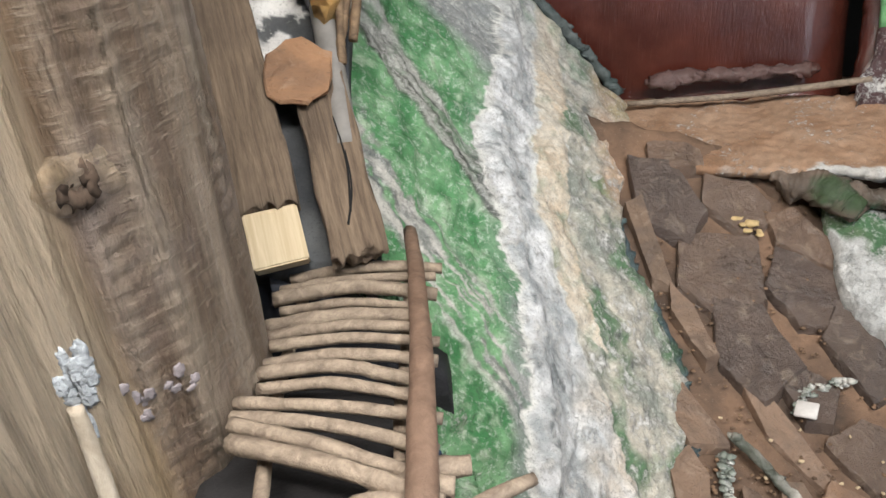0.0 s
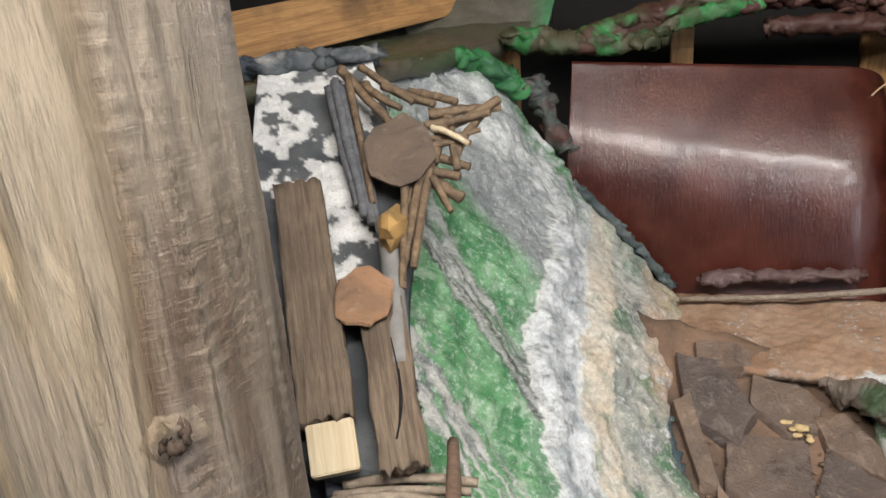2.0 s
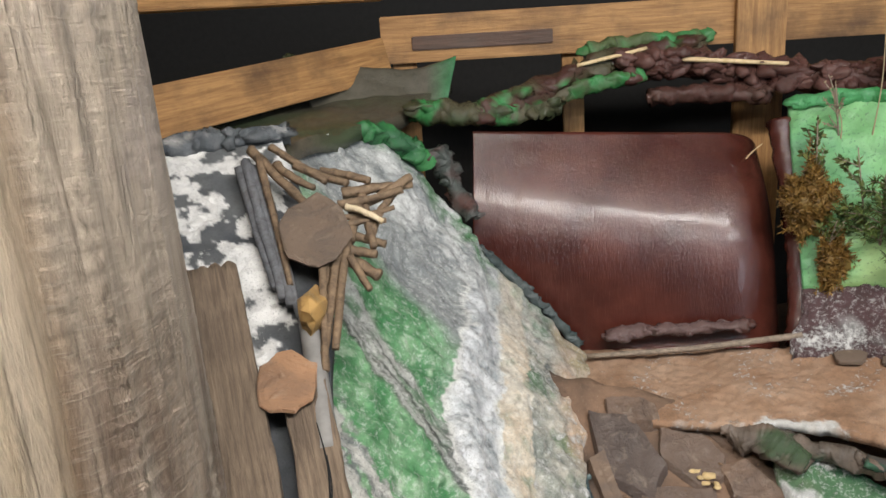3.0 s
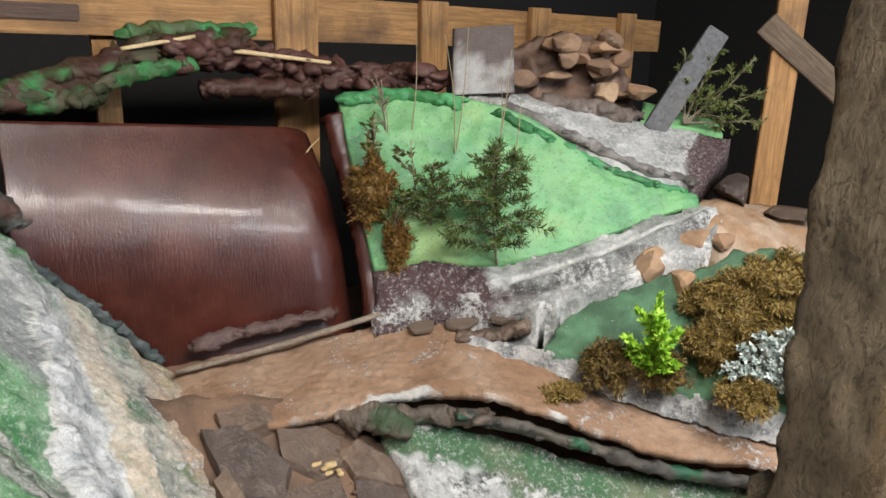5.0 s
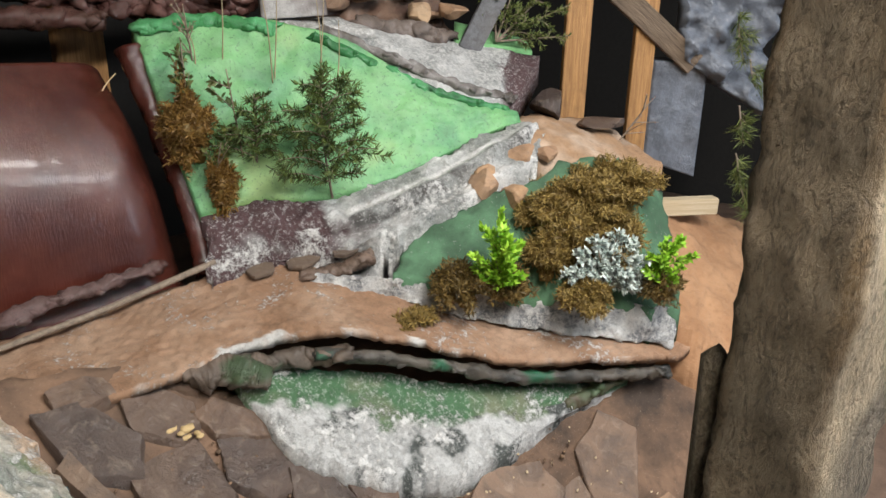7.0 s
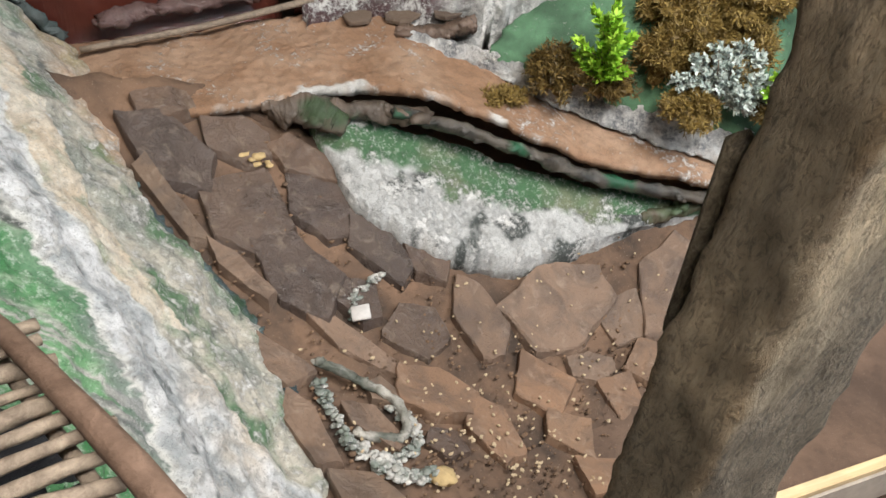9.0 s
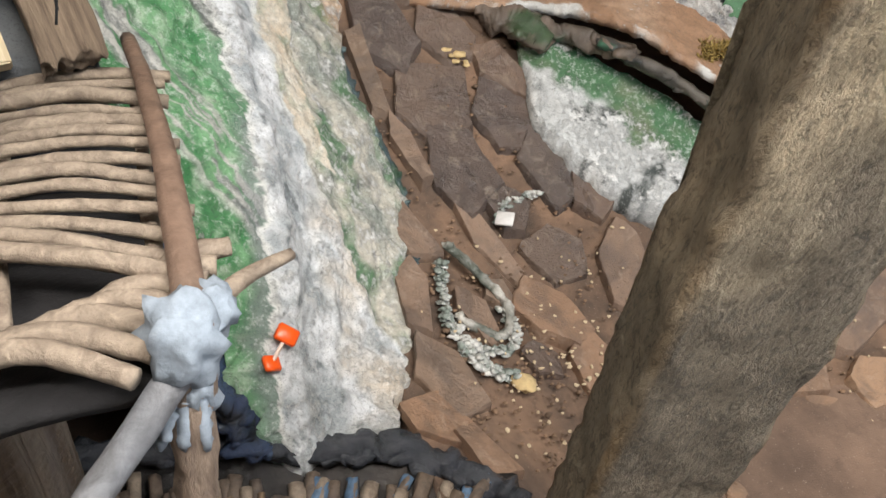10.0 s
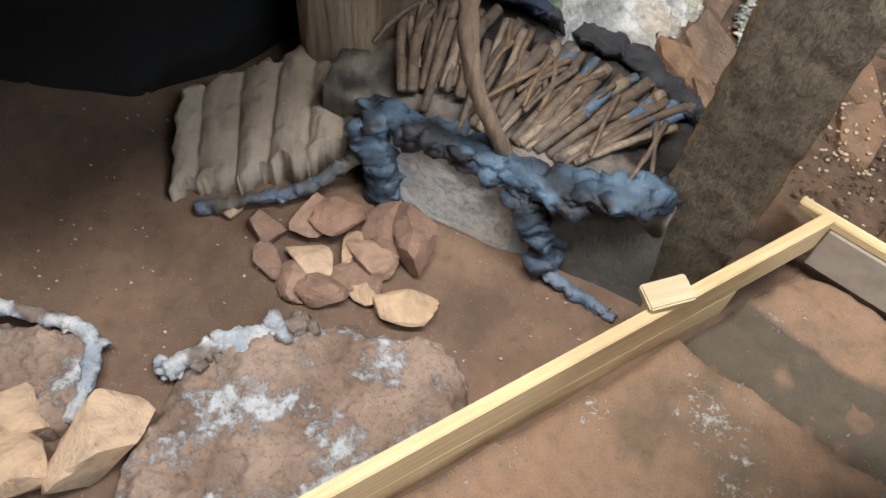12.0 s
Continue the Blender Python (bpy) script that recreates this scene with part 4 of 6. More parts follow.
def plank(a, b, w, th, label, seed):
    ob = thing("roof_plank", label, "plank", "planks on the roof")
    a, b = Vector(a), Vector(b)
    z = (b - a).normalized()
    x = UP.cross(z)
    length = (b - a).length
    bm = bmesh.new()
    bmesh.ops.create_cube(bm, size=1)
    bmesh.ops.subdivide_edges(bm, edges=bm.edges[:], cuts=15, use_grid_fill=True)
    for q in bm.verts:
        p = Vector((q.co.x * w, q.co.y * th, q.co.z * length))
        e = max(0.0, abs(q.co.z) * 2 - 0.86) * 7
        p.z += (0.012 * noise.noise(Vector((p.x * 90, p.y * 60, seed * 9))) + 0.006 * noise.noise(Vector((p.x * 220, p.y * 90, seed)))) * e
        p.x += 0.004 * noise.noise(Vector((0, p.z * 16, seed))) + (0.002 if q.co.x > 0 else -0.002) * noise.noise(Vector((q.co.y, p.z * 50, seed)))
        p.y += 0.003 * noise.noise(Vector((p.x * 70, p.z * 9, seed))) - 0.004 * max(0, abs(q.co.x) * 2 - 0.8) * 5 * (0.5 + noise.noise(Vector((p.z * 30, seed, q.co.x))))
        q.co = p
    wood_ob = part("wood", bm, PLANK, ob, smooth=True)
    wood_ob.matrix_local = Matrix(((x.x, UP.x, z.x, 0), (x.y, UP.y, z.y, 0), (x.z, UP.z, z.z, 0), (0, 0, 0, 1)))
    wood_ob.location = (a + b) / 2
    return ob


p1 = plank(lp(-0.313, 1.115, 0.022), lp(-0.195, 0.775, 0.022), 0.078, 0.03, "weathered grey-brown plank with a fresh sawn end", 1)
board("sawn_end", lp(-0.192, 0.775, 0.021), lp(-0.174, 0.722, 0.008), 0.064, 0.026, UP, SAWN, p1, "pale slanting saw cut", 0.002)
p2 = plank(lp(-0.150, 0.945, 0.016), lp(-0.085, 0.735, 0.016), 0.066, 0.024, "cracked weathered plank under a clay disc", 2)
for x0, y0, x1, y1 in ((-0.125, 0.89, -0.098, 0.78), (-0.108, 0.85, -0.100, 0.765)):
    rod("crack", [lp(x0, y0, 0.0285), lp((x0 + x1) / 2 + 0.006, (y0 + y1) / 2, 0.0285), lp(x1, y1, 0.0275)], (0.0008, 0.0016), BLACK, p2, "dark drying crack")


def shard(name, c, r, h, mat, seed, label, sides=9, nrm=UP, flat=1.0):
    rnd = random.Random(seed)
    x = nrm.cross(Vector((0, 1, 0.2))).normalized()
    y = nrm.cross(x)
    ang = sorted(2 * math.pi * (k + rnd.uniform(-0.3, 0.3)) / sides for k in range(sides))
    rad = [r * rnd.uniform(0.90, 1.08) for _ in ang]
    V = []
    for up, g in ((0, 0.97), (h * 0.7, 1.0), (h, 0.94)):
        for a, q in zip(ang, rad):
            V.append(Vector(c) + x * (math.cos(a) * q * g) + y * (math.sin(a) * q * g * flat) + nrm * (up + 0.002 * rnd.uniform(-1, 1)))
    V.append(Vector(c) + nrm * h)
    F = [tuple(range(sides - 1, -1, -1))]
    for k in range(2):
        for s in range(sides):
            t = (s + 1) % sides
            F.append((k * sides + s, k * sides + t, (k + 1) * sides + t, (k + 1) * sides + s))
    for s in range(sides):
        F.append((2 * sides + s, 2 * sides + (s + 1) % sides, 3 * sides))
    return tagged(mesh_ob(name, V, F, mat, smooth=False), label, "stone")


CLAY = stone_mat("clay_shard", [(0.36, 0.20, 0.11), (0.36, 0.20, 0.11)])
SLATE = stone_mat("brown_slate", [(0.155, 0.11, 0.08), (0.155, 0.11, 0.08)])
shard("clay_disc", lp(-0.170, 0.937, 0.035), 0.047, 0.008, CLAY, 5, "round chipped terracotta-coloured slate on a plank", 17, flat=1.12)
shard("slate_disc", lp(-0.150, 1.185, 0.038), 0.062, 0.009, SLATE, 8, "thin chipped disc of dark brown slate on sticks", 13, flat=1.4)
V, F = ball_geo(lp(-0.146, 1.055, 0.025), (0.022, 0.056, 0.034), 4, 0.6, 2, 1.4)
tagged(mesh_ob("ochre_stone", V, F, stone_mat("ochre_stone", [(0.48, 0.29, 0.10), (0.48, 0.29, 0.10)]), smooth=False), "blocky ochre-yellow stone wedged between sticks", "stone")
rod("plaster_strip", [lp(-0.155, 1.06, 0.01), lp(-0.135, 0.98, 0.012), lp(-0.108, 0.86, 0.012)], (0.016, 0.018), plain("grey_plaster", (0.22, 0.21, 0.20), 0.6), sides=12, rough=0.1)
tagged(bpy.data.objects["plaster_strip"], "smooth grey strip of plaster along the roof edge", "plaster strip")


def sticks(name, pairs, label, group, r=0.0095, mat=None, seed=0):
    for k, (a, b) in enumerate(pairs):
        a, b = Vector(a), Vector(b)
        m = (a + b) / 2 + Vector((noise.noise(a * 40), noise.noise(b * 40), noise.noise(a * 31))) * 0.012
        s = r * (0.75 + 0.5 * abs(noise.noise(b * 77 + Vector((k, seed, 0)))) * 2)
        ob = rod(name, [a, m, b], (s, s * 0.75), mat or STICK, sides=7, rough=0.35, seed=k + seed)
        tagged(ob, label, "stick", group)


sticks("stick", [(lp(-0.112, 1.19, 0.02), lp(-0.123, 0.985, 0.02)), (lp(-0.095, 1.20, 0.025), lp(-0.105, 1.0, 0.02)), (lp(-0.13, 1.20, 0.012), lp(-0.13, 1.05, 0.02)),
                 (lp(-0.11, 1.275, 0.03), lp(0.018, 1.30, 0.035)), (lp(-0.10, 1.25, 0.02), lp(0.015, 1.305, 0.05)), (lp(-0.06, 1.19, 0.02), lp(-0.012, 1.29, 0.03)), (lp(-0.09, 1.18, 0.03), lp(-0.075, 1.27, 0.035)),
                 (lp(-0.12, 1.21, 0.02), lp(-0.03, 1.185, 0.02)), (lp(-0.10, 1.17, 0.02), lp(-0.045, 1.165, 0.02)), (lp(-0.12, 1.155, 0.022), lp(-0.04, 1.13, 0.012))],
       "short dry brown stick in a loose pile", "sticks on the roof")
sticks("stick", [(lp(-0.115, 1.245, 0.035), lp(0.0, 1.275, 0.05)), (lp(-0.11, 1.225, 0.03), lp(-0.015, 1.245, 0.04)), (lp(-0.105, 1.205, 0.035), lp(-0.03, 1.225, 0.03)), (lp(-0.075, 1.285, 0.025), lp(-0.05, 1.17, 0.03)), (lp(-0.135, 1.13, 0.03), lp(-0.118, 0.965, 0.022)),
                 (lp(-0.15, 1.32, 0.03), lp(-0.06, 1.29, 0.05)), (lp(-0.20, 1.33, 0.03), lp(-0.10, 1.285, 0.045)), (lp(-0.09, 1.15, 0.03), lp(-0.055, 1.10, 0.02))], "broken dark stick heaped beside the slate", "sticks on the roof", 0.008, STICK, 50)
sticks("stick", [(lp(-0.10, 1.235, 0.045), lp(-0.035, 1.21, 0.045))], "pale peeled stick on the pile", "sticks on the roof", 0.005, SAWN)
sticks("stick", [(lp(-0.29, 1.37, 0.02), lp(-0.165, 1.24, 0.03)), (lp(-0.27, 1.345, 0.03), lp(-0.185, 1.10, 0.02)), (lp(-0.25, 1.37, 0.03), lp(-0.14, 1.29, 0.04)), (lp(-0.235, 1.33, 0.03), lp(-0.16, 1.275, 0.04))],
       "brown twig along the roof ridge", "sticks on the roof", 0.009)
GREYTWIG = wood("grey_painted_twig", (0.06, 0.06, 0.065), (0.16, 0.165, 0.18), (6, 6, 6), 8, 0.7, 0.002)
sticks("stick", [(lp(-0.295, 1.34, 0.02), lp(-0.195, 1.08, 0.012)), (lp(-0.28, 1.33, 0.015), lp(-0.18, 1.07, 0.012)), (lp(-0.26, 1.31, 0.018), lp(-0.165, 1.05, 0.012)), (lp(-0.305, 1.33, 0.012), lp(-0.21, 1.10, 0.01))],
       "grey-blue painted twig along the roof", "sticks on the roof", 0.009, GREYTWIG)

# ---- twig canopy round the trunk ----
CORR0 = earth("grey_clay", (0.24, 0.21, 0.17), (0.40, 0.36, 0.30), 30)
BLUEWHITE = plain("blue_white_crust", (0.26, 0.31, 0.38), 0.7, 0, 60, 1.0, 0.008)
FOAM_DAB = plain("pale_foam_smear", (0.40, 0.43, 0.46), 0.8, 0, 120, 0.9, 0.006)
CANOPY_LABEL = "canopy of close-laid peeled twigs round the trunk"
canopy = thing("twig_canopy", CANOPY_LABEL, "twig canopy")
rnd = random.Random(11)
for k in range(14):
    y = 0.735 - 0.026 * k
    f = k / 13
    z = 0.875 + 0.04 * f
    skew = -0.02 + 0.05 * f + (0.10 * max(0, f - 0.62))
    a = Vector((-0.17 + 0.012 * rnd.uniform(-1, 1) + 0.05 * max(0, f - 0.6), y + 0.6 * max(0, skew), z + rnd.uniform(-0.006, 0.006)))
    b = Vector((-0.002 + 0.012 * f + 0.012 * rnd.uniform(-1, 1), y - skew * 0.5, z + 0.004 + rnd.uniform(-0.006, 0.006)))
    m = (a + b) / 2 + Vector((0, rnd.uniform(-0.006, 0.006), 0.01))
    s = rnd.uniform(0.0055, 0.0095)
    rod("twig", [a, m, b], (s, s * 0.85), TWIG, canopy, sides=8, rough=0.3, seed=k)
for k in range(7):
    a = Vector((-0.15 + 0.02 * k, 0.33 + 0.006 * k, 0.905))
    b = Vector((-0.03 + 0.012 * k, 0.28 + 0.02 * k, 0.92))
    rod("twig", [a, (a + b) / 2 + Vector((0, 0.01, 0.008)), b], (0.011, 0.008), TWIG, canopy, sides=8, rough=0.3, seed=40 + k)
rod("batten", [(-0.155, 0.73, 0.865), (-0.14, 0.5, 0.885), (-0.12, 0.36, 0.895)], (0.007, 0.007), TWIG, canopy, sides=7, rough=0.3)
rod("batten", [(-0.03, 0.73, 0.868), (-0.02, 0.5, 0.89), (-0.01, 0.33, 0.905)], (0.007, 0.007), TWIG, canopy, sides=7, rough=0.3, seed=3)
for k in range(16):
    f = k / 15
    a = Vector((-0.335 - 0.30 * f, 0.345 + 0.15 * f, 0.895 - 0.0 * f))
    b = a + Vector((-0.14 + 0.05 * f, -0.13 - 0.03 * f, 0.012 * rnd.uniform(-1, 1)))
    rod("twig", [a, (a + b) / 2 + Vector((0, 0, 0.01)), b], (0.0072, 0.005), TWIG if k % 4 else GREYTWIG, canopy, sides=8, rough=0.4, seed=60 + k)
    if k % 3 != 1:
        rod("paint_coat", [a - (b - a) * 0.05, a.lerp(b, 0.1 + 0.2 * rnd.random()) + Vector((0, 0, 0.003))], (0.0078, 0.0070), BLUEWHITE, canopy, "blue-white paint crust", sides=9, rough=0.4, seed=k)
    c2 = a + Vector((0.02 * rnd.uniform(-1, 1) - 0.02, 0.05 + 0.05 * rnd.random(), -0.012))
    d2 = c2 + Vector((-0.10 - 0.08 * rnd.random(), -0.06 + 0.14 * rnd.random(), 0.012 * rnd.random()))
    rod("twig", [c2, (c2 + d2) / 2 + Vector((0, 0, 0.008)), d2], (0.006, 0.004), TWIG if k % 2 else GREYTWIG, canopy, sides=7, rough=0.3, seed=220 + k)
for k in range(8):
    a = Vector((-0.19 - 0.03 * k, 0.35 - 0.004 * k, 0.905))
    b = a + Vector((-0.06, -0.13 - 0.01 * k, 0.0))
    rod("twig", [a, (a + b) / 2 + Vector((0, 0, 0.012)), b], (0.0065, 0.005), TWIG if k % 3 else GREYTWIG, canopy, sides=8, rough=0.4, seed=80 + k)
# Added sheet: blocks the lamps below and blackens the gaps between twigs.
wing = sheet("canopy_wing", [(-0.09, 0.17, 0.862), (-0.20, -0.02, 0.862), (-0.6, -0.24, 0.862), (-1.9, -0.35, 0.862)], [(-0.16, 0.34, 0.862), (-0.45, 0.62, 0.862), (-0.8, 1.3, 0.862), (-1.9, 1.6, 0.862)], 30, 60, plain("black_shade_sheet", (0.012, 0.011, 0.012), 0.95, 0, 30, 0.6, 0.01), lambda p, u, v: 0.02 * fbm(p, 9, 199) - 0.025, thick=0.02)
tagged(wing, "near-black sheet added under the outer twigs to cast shade", "board")
# No cloth here: a black sheet stands in for the darkness below.
dark_sheet = sheet("black_drape", [(-1.95, 0.08, 0.85), (-0.95, 0.22, 0.85), (-0.64, 0.38, 0.85), (-0.49, 0.66, 0.85), (-0.43, 0.80, 0.85)], [(-1.95, 0.08, 0.06), (-0.95, 0.22, 0.06), (-0.64, 0.38, 0.06), (-0.49, 0.66, 0.06), (-0.43, 0.80, 0.06)], 20, 120, BLACK, lambda p, u, v: 0.005 * math.sin(v * 50) * u, thick=0.01, drop=(0, 1, 0))
tagged(dark_sheet, "black sheet added in place of the darkness below the canopy", "cloth")
# Added under the twigs only to keep lamplight off the trunk base.
under = sheet("shade_board", [(-0.20, 0.30, 0.852), (-0.20, 0.45, 0.852), (-0.185, 0.58, 0.85)], [(0.0, 0.30, 0.885), (-0.01, 0.45, 0.868), (-0.02, 0.58, 0.855)], 12, 20, bpy.data.materials["black_shade_sheet"], lambda p, u, v: 0.006 * fbm(p, 9, 198), thick=0.012)
tagged(under, "near-black board added under the canopy twigs to block light", "board")
for k in range(12):
    a = Vector((-0.075 - 0.028 * k, 0.20 - 0.012 * k, 0.883))
    b = a + Vector((-0.03, -0.13, 0.002))
    rod("twig", [b, (a + b) / 2 + Vector((0, 0, 0.008)), a], (0.0072, 0.006), TWIG if k % 3 else GREYTWIG, canopy, sides=8, rough=0.3, seed=140 + k)
    rod("paint_coat", [b, b.lerp(a, 0.3) + Vector((0, 0, 0.003))], (0.0077, 0.007), BLUEWHITE, canopy, "blue-white paint crust", sides=9, rough=0.7, seed=k + 20)
edge_pole = tagged(rod("edge_pole", [(-0.035, 0.825, 0.885), (-0.018, 0.7, 0.90), (0.0, 0.5, 0.925), (0.01, 0.30, 0.935)], (0.009, 0.014), wood("red_brown_stick", (0.10, 0.06, 0.04), (0.22, 0.14, 0.10), (6, 6, 6), 7), None), "red-brown pole along the edge of the canopy", "pole")
PROP_WOOD = wood("weathered_branch", (0.10, 0.07, 0.052), (0.30, 0.225, 0.17), (9, 9, 1.4), 9, 0.7, 0.005, (0.09, 0.07, 0.055), 0.5)
prop = thing("prop_stick", "crooked bare branch propping up the canopy", "pole")
rod("stem", [(0.005, 0.305, 0.93), (0.0, 0.285, 0.84), (-0.004, 0.268, 0.70), (0.002, 0.25, 0.56), (0.03, 0.24, 0.45), (0.065, 0.242, 0.375), (0.098, 0.252, 0.30)], (0.017, 0.014), PROP_WOOD, prop, sides=14, rough=0.3, steps=48)
rod("fork", [(0.005, 0.30, 0.915), (-0.045, 0.245, 0.885), (-0.11, 0.17, 0.865), (-0.22, 0.10, 0.86)], (0.013, 0.010), GREYTWIG, prop, "blue-grey side branch", sides=10)
rod("fork", [(0.01, 0.32, 0.92), (0.045, 0.365, 0.915), (0.09, 0.395, 0.91)], (0.010, 0.005), TWIG, prop, "short broken side branch", sides=10)
CLOTH = plain("grey_blue_rag", (0.25, 0.29, 0.34), 0.9, 0, 60, 0.6, 0.004)
items = [ball_geo((0.002, 0.305, 0.925), (0.028, 0.03, 0.034), 3, 0.5, 3, 2.2), ball_geo((0.005, 0.295, 0.885), (0.017, 0.017, 0.04), 5, 0.6, 3, 2.4), ball_geo((0.02, 0.33, 0.925), (0.02, 0.024, 0.018), 7, 0.5, 3, 2.4)]
for k in range(3):
    p = Vector((0.0 + 0.01 * k - 0.012, 0.285, 0.885))
    items.append(tube_geo([p, p + Vector((0.004 * k - 0.008, -0.012, -0.03)), p + Vector((0.006 * k - 0.012, -0.01, -0.035 - 0.008 * k))], (0.007, 0.004), 6, 0.5, k))
tagged(mesh_ob("rag_binding", *join_geo(items), CLOTH), "knotted grey-blue rag binding the sticks together", "rag")
V, F = lumps([(-0.16, 0.36, 0.905), (-0.22, 0.335, 0.905), (-0.30, 0.33, 0.905)], 14, 0.012, 22, 0.7, 2, 0.5)
tagged(mesh_ob("stone_ring", V, F, CORR0), "pale clay lumps round the foot of the trunk hole", "stone", kind="stuff")

# ---- marks on the trunk ----
def on_trunk(a, z, out=0.0):
    """The point of the trunk's surface at the angle a and the height z, moved outwards."""
    k, q = round(z / 2.79 * 519), round(a / (2 * math.pi) * 160) % 160
    p = main_trunk.data.vertices[k * 160 + q].co
    return p + Vector((p.x + 0.294, p.y - 0.543, 0)).normalized() * out


KD = Vector((0.72, -0.69, 0))
KN = on_trunk(math.atan2(-0.79, 0.61), 1.157, 0.004)
side_v = Vector((0.69, 0.72, 0))
knot = thing("knot_hole", "broken dark knot in the trunk with splintered wood", "knot")
V, F = ball_geo(KN - KD * 0.022, 0.024, 3, 0.45, 3, 1.5)
mesh_ob("rim", [KN + (v - KN) + side_v * (v - KN).dot(side_v) * 0.5 + Vector((0, 0, (v.z - KN.z) * 0.35)) for v in V], F, TRUNK_PAINT, knot, paint=[(0.40, 0.30, 0.20, 1)] * len(V))
V, F = join_geo([ball_geo(KN - KD * 0.003 + side_v * (0.011 * math.cos(k * 2.4)) + Vector((0, 0, 0.010 * math.sin(k * 2.4))), (0.005, 0.005, 0.009), k, 0.8, 2, 2) for k in range(11)])
mesh_ob("splintered_core", V, F, plain("knot_dark", (0.07, 0.045, 0.03), 0.9, 0, 90, 0.8), knot)["kind"] = "stuff"
def splat(c, w, tall, n, seed, size, mat, label):
    """A thin smear of paint on the round of the trunk, of many flat overlapping dabs."""
    r2 = random.Random(seed)
    items = []
    axis = Vector((-0.294, 0.543, 0))
    for k in range(n):
        a = math.atan2(c[1] - axis.y, c[0] - axis.x) + r2.gauss(0, w)
        z = c[2] + r2.gauss(0, tall)
        out = Vector((math.cos(a), math.sin(a), 0))
        base = on_trunk(a, z, size * 0.12)
        v, f = ball_geo((0, 0, 0), (size, size, size * r2.uniform(0.6, 1.8)), seed + k, 0.6, 3, 2.0)
        items.append(([base + q - out * q.dot(out) * 0.85 for q in v], f))
    return tagged(mesh_ob("foam_dab", *join_geo(items), mat), label, "foam")


splat((-0.243, 0.412, 1.012), 0.040, 0.009, 60, 1, 0.0055, FOAM_DAB, "blue-white smear of foam on the trunk")
splat((-0.250, 0.409, 0.975), 0.02, 0.014, 16, 4, 0.006, FOAM_DAB, "blue-white run of foam below the smear")
splat((-0.196, 0.424, 0.965), 0.10, 0.016, 12, 2, 0.0045, plain("violet_grey_smear", (0.24, 0.21, 0.22), 0.6, 0, 90, 0.8), "thin violet-grey smears on the trunk")
tagged(rod("leaning_stick", [on_trunk(math.atan2(-0.131, 0.045), 0.99, 0.003), on_trunk(math.atan2(-0.131, 0.045), 0.945, 0.007), on_trunk(math.atan2(-0.131, 0.045), 0.89, 0.014)], (0.006, 0.008), wood("peeled_stick", (0.30, 0.25, 0.19), (0.50, 0.44, 0.36), (6, 6, 3), 8)), "pale peeled stick leaning on the trunk", "stick")

# ---- cave, twig floor and blue foam ----
DARKWALL = painted("dark_cave_wall", (0.2, 0.25, 0.35), 30, 0.7, 0.01)
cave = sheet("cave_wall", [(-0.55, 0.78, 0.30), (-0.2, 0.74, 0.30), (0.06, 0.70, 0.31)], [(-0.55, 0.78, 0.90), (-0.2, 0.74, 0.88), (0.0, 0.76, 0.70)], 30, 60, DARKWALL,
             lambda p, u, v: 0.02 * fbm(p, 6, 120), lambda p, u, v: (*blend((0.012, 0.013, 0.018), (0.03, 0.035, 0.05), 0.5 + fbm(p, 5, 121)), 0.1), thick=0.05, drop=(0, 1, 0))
tagged(cave, "near-black back wall of the little cave", "cave wall")
foam("foam_rope", [(-0.045, 0.73, 0.63), (-0.005, 0.66, 0.53), (0.03, 0.60, 0.45), (0.065, 0.562, 0.375)], 60, 0.024, [(0.03, 0.045, 0.09), (0.06, 0.10, 0.18), (0.012, 0.014, 0.02)], 30, "dark blue foam bead round the cave mouth", "foam")
foam("foam_rope", [(-0.25, 0.62, 0.37), (-0.1, 0.60, 0.37), (0.05, 0.585, 0.375), (0.15, 0.55, 0.37), (0.26, 0.54, 0.35), (0.33, 0.50, 0.34), (0.42, 0.43, 0.345)], 110, 0.022, [(0.02, 0.022, 0.03), (0.06, 0.065, 0.075)], 31, "black-grey foam edge above the twig floor", "foam")
DARKTWIG = wood("dark_twig_wood", (0.05, 0.036, 0.028), (0.20, 0.145, 0.105), (6, 6, 6), 8, 0.7, 0.003, (0.05, 0.05, 0.055), 0.7)
twf = thing("twig_floor", "ledge of brown twigs laid side by side in dark foam", "twig floor")
TIP_BLUE = plain("blue_dabbed_wood", (0.10, 0.17, 0.27), 0.6, 0, 60, 0.9, 0.004)
for k in range(46):
    f = (k % 23) / 22 + (0.02 if k > 22 else 0)
    a = Vector((-0.21 + 0.59 * f, 0.585 - 0.135 * f - (0.07 * rnd.random() if k > 22 else 0) + rnd.uniform(-0.02, 0.02), 0.355 - 0.005 * f))
    reach = min(0.20 + rnd.uniform(-0.04, 0.04), a.y - 0.27)
    b = Vector((a.x + 0.075 - 0.235 * f + rnd.uniform(-0.02, 0.02), a.y - reach, 0.312 + rnd.uniform(-0.012, 0.008)))
    s = rnd.uniform(0.0075, 0.0135)
    m = (a + b) / 2 + Vector((rnd.uniform(-0.014, 0.014), 0, rnd.uniform(0, 0.012)))
    rod("twig", [a, m, b], (s, s * 0.8), DARKTWIG if k % 4 else TWIG, twf, sides=8, rough=0.45, seed=100 + k)
    if f > 0.6 and k % 3 == 0:
        rod("paint_coat", [a, a.lerp(m, 0.5 + 0.4 * rnd.random())], (s * 1.1, s * 1.04), TIP_BLUE, twf, "blue paint on the twig", sides=9, rough=0.5, seed=k)
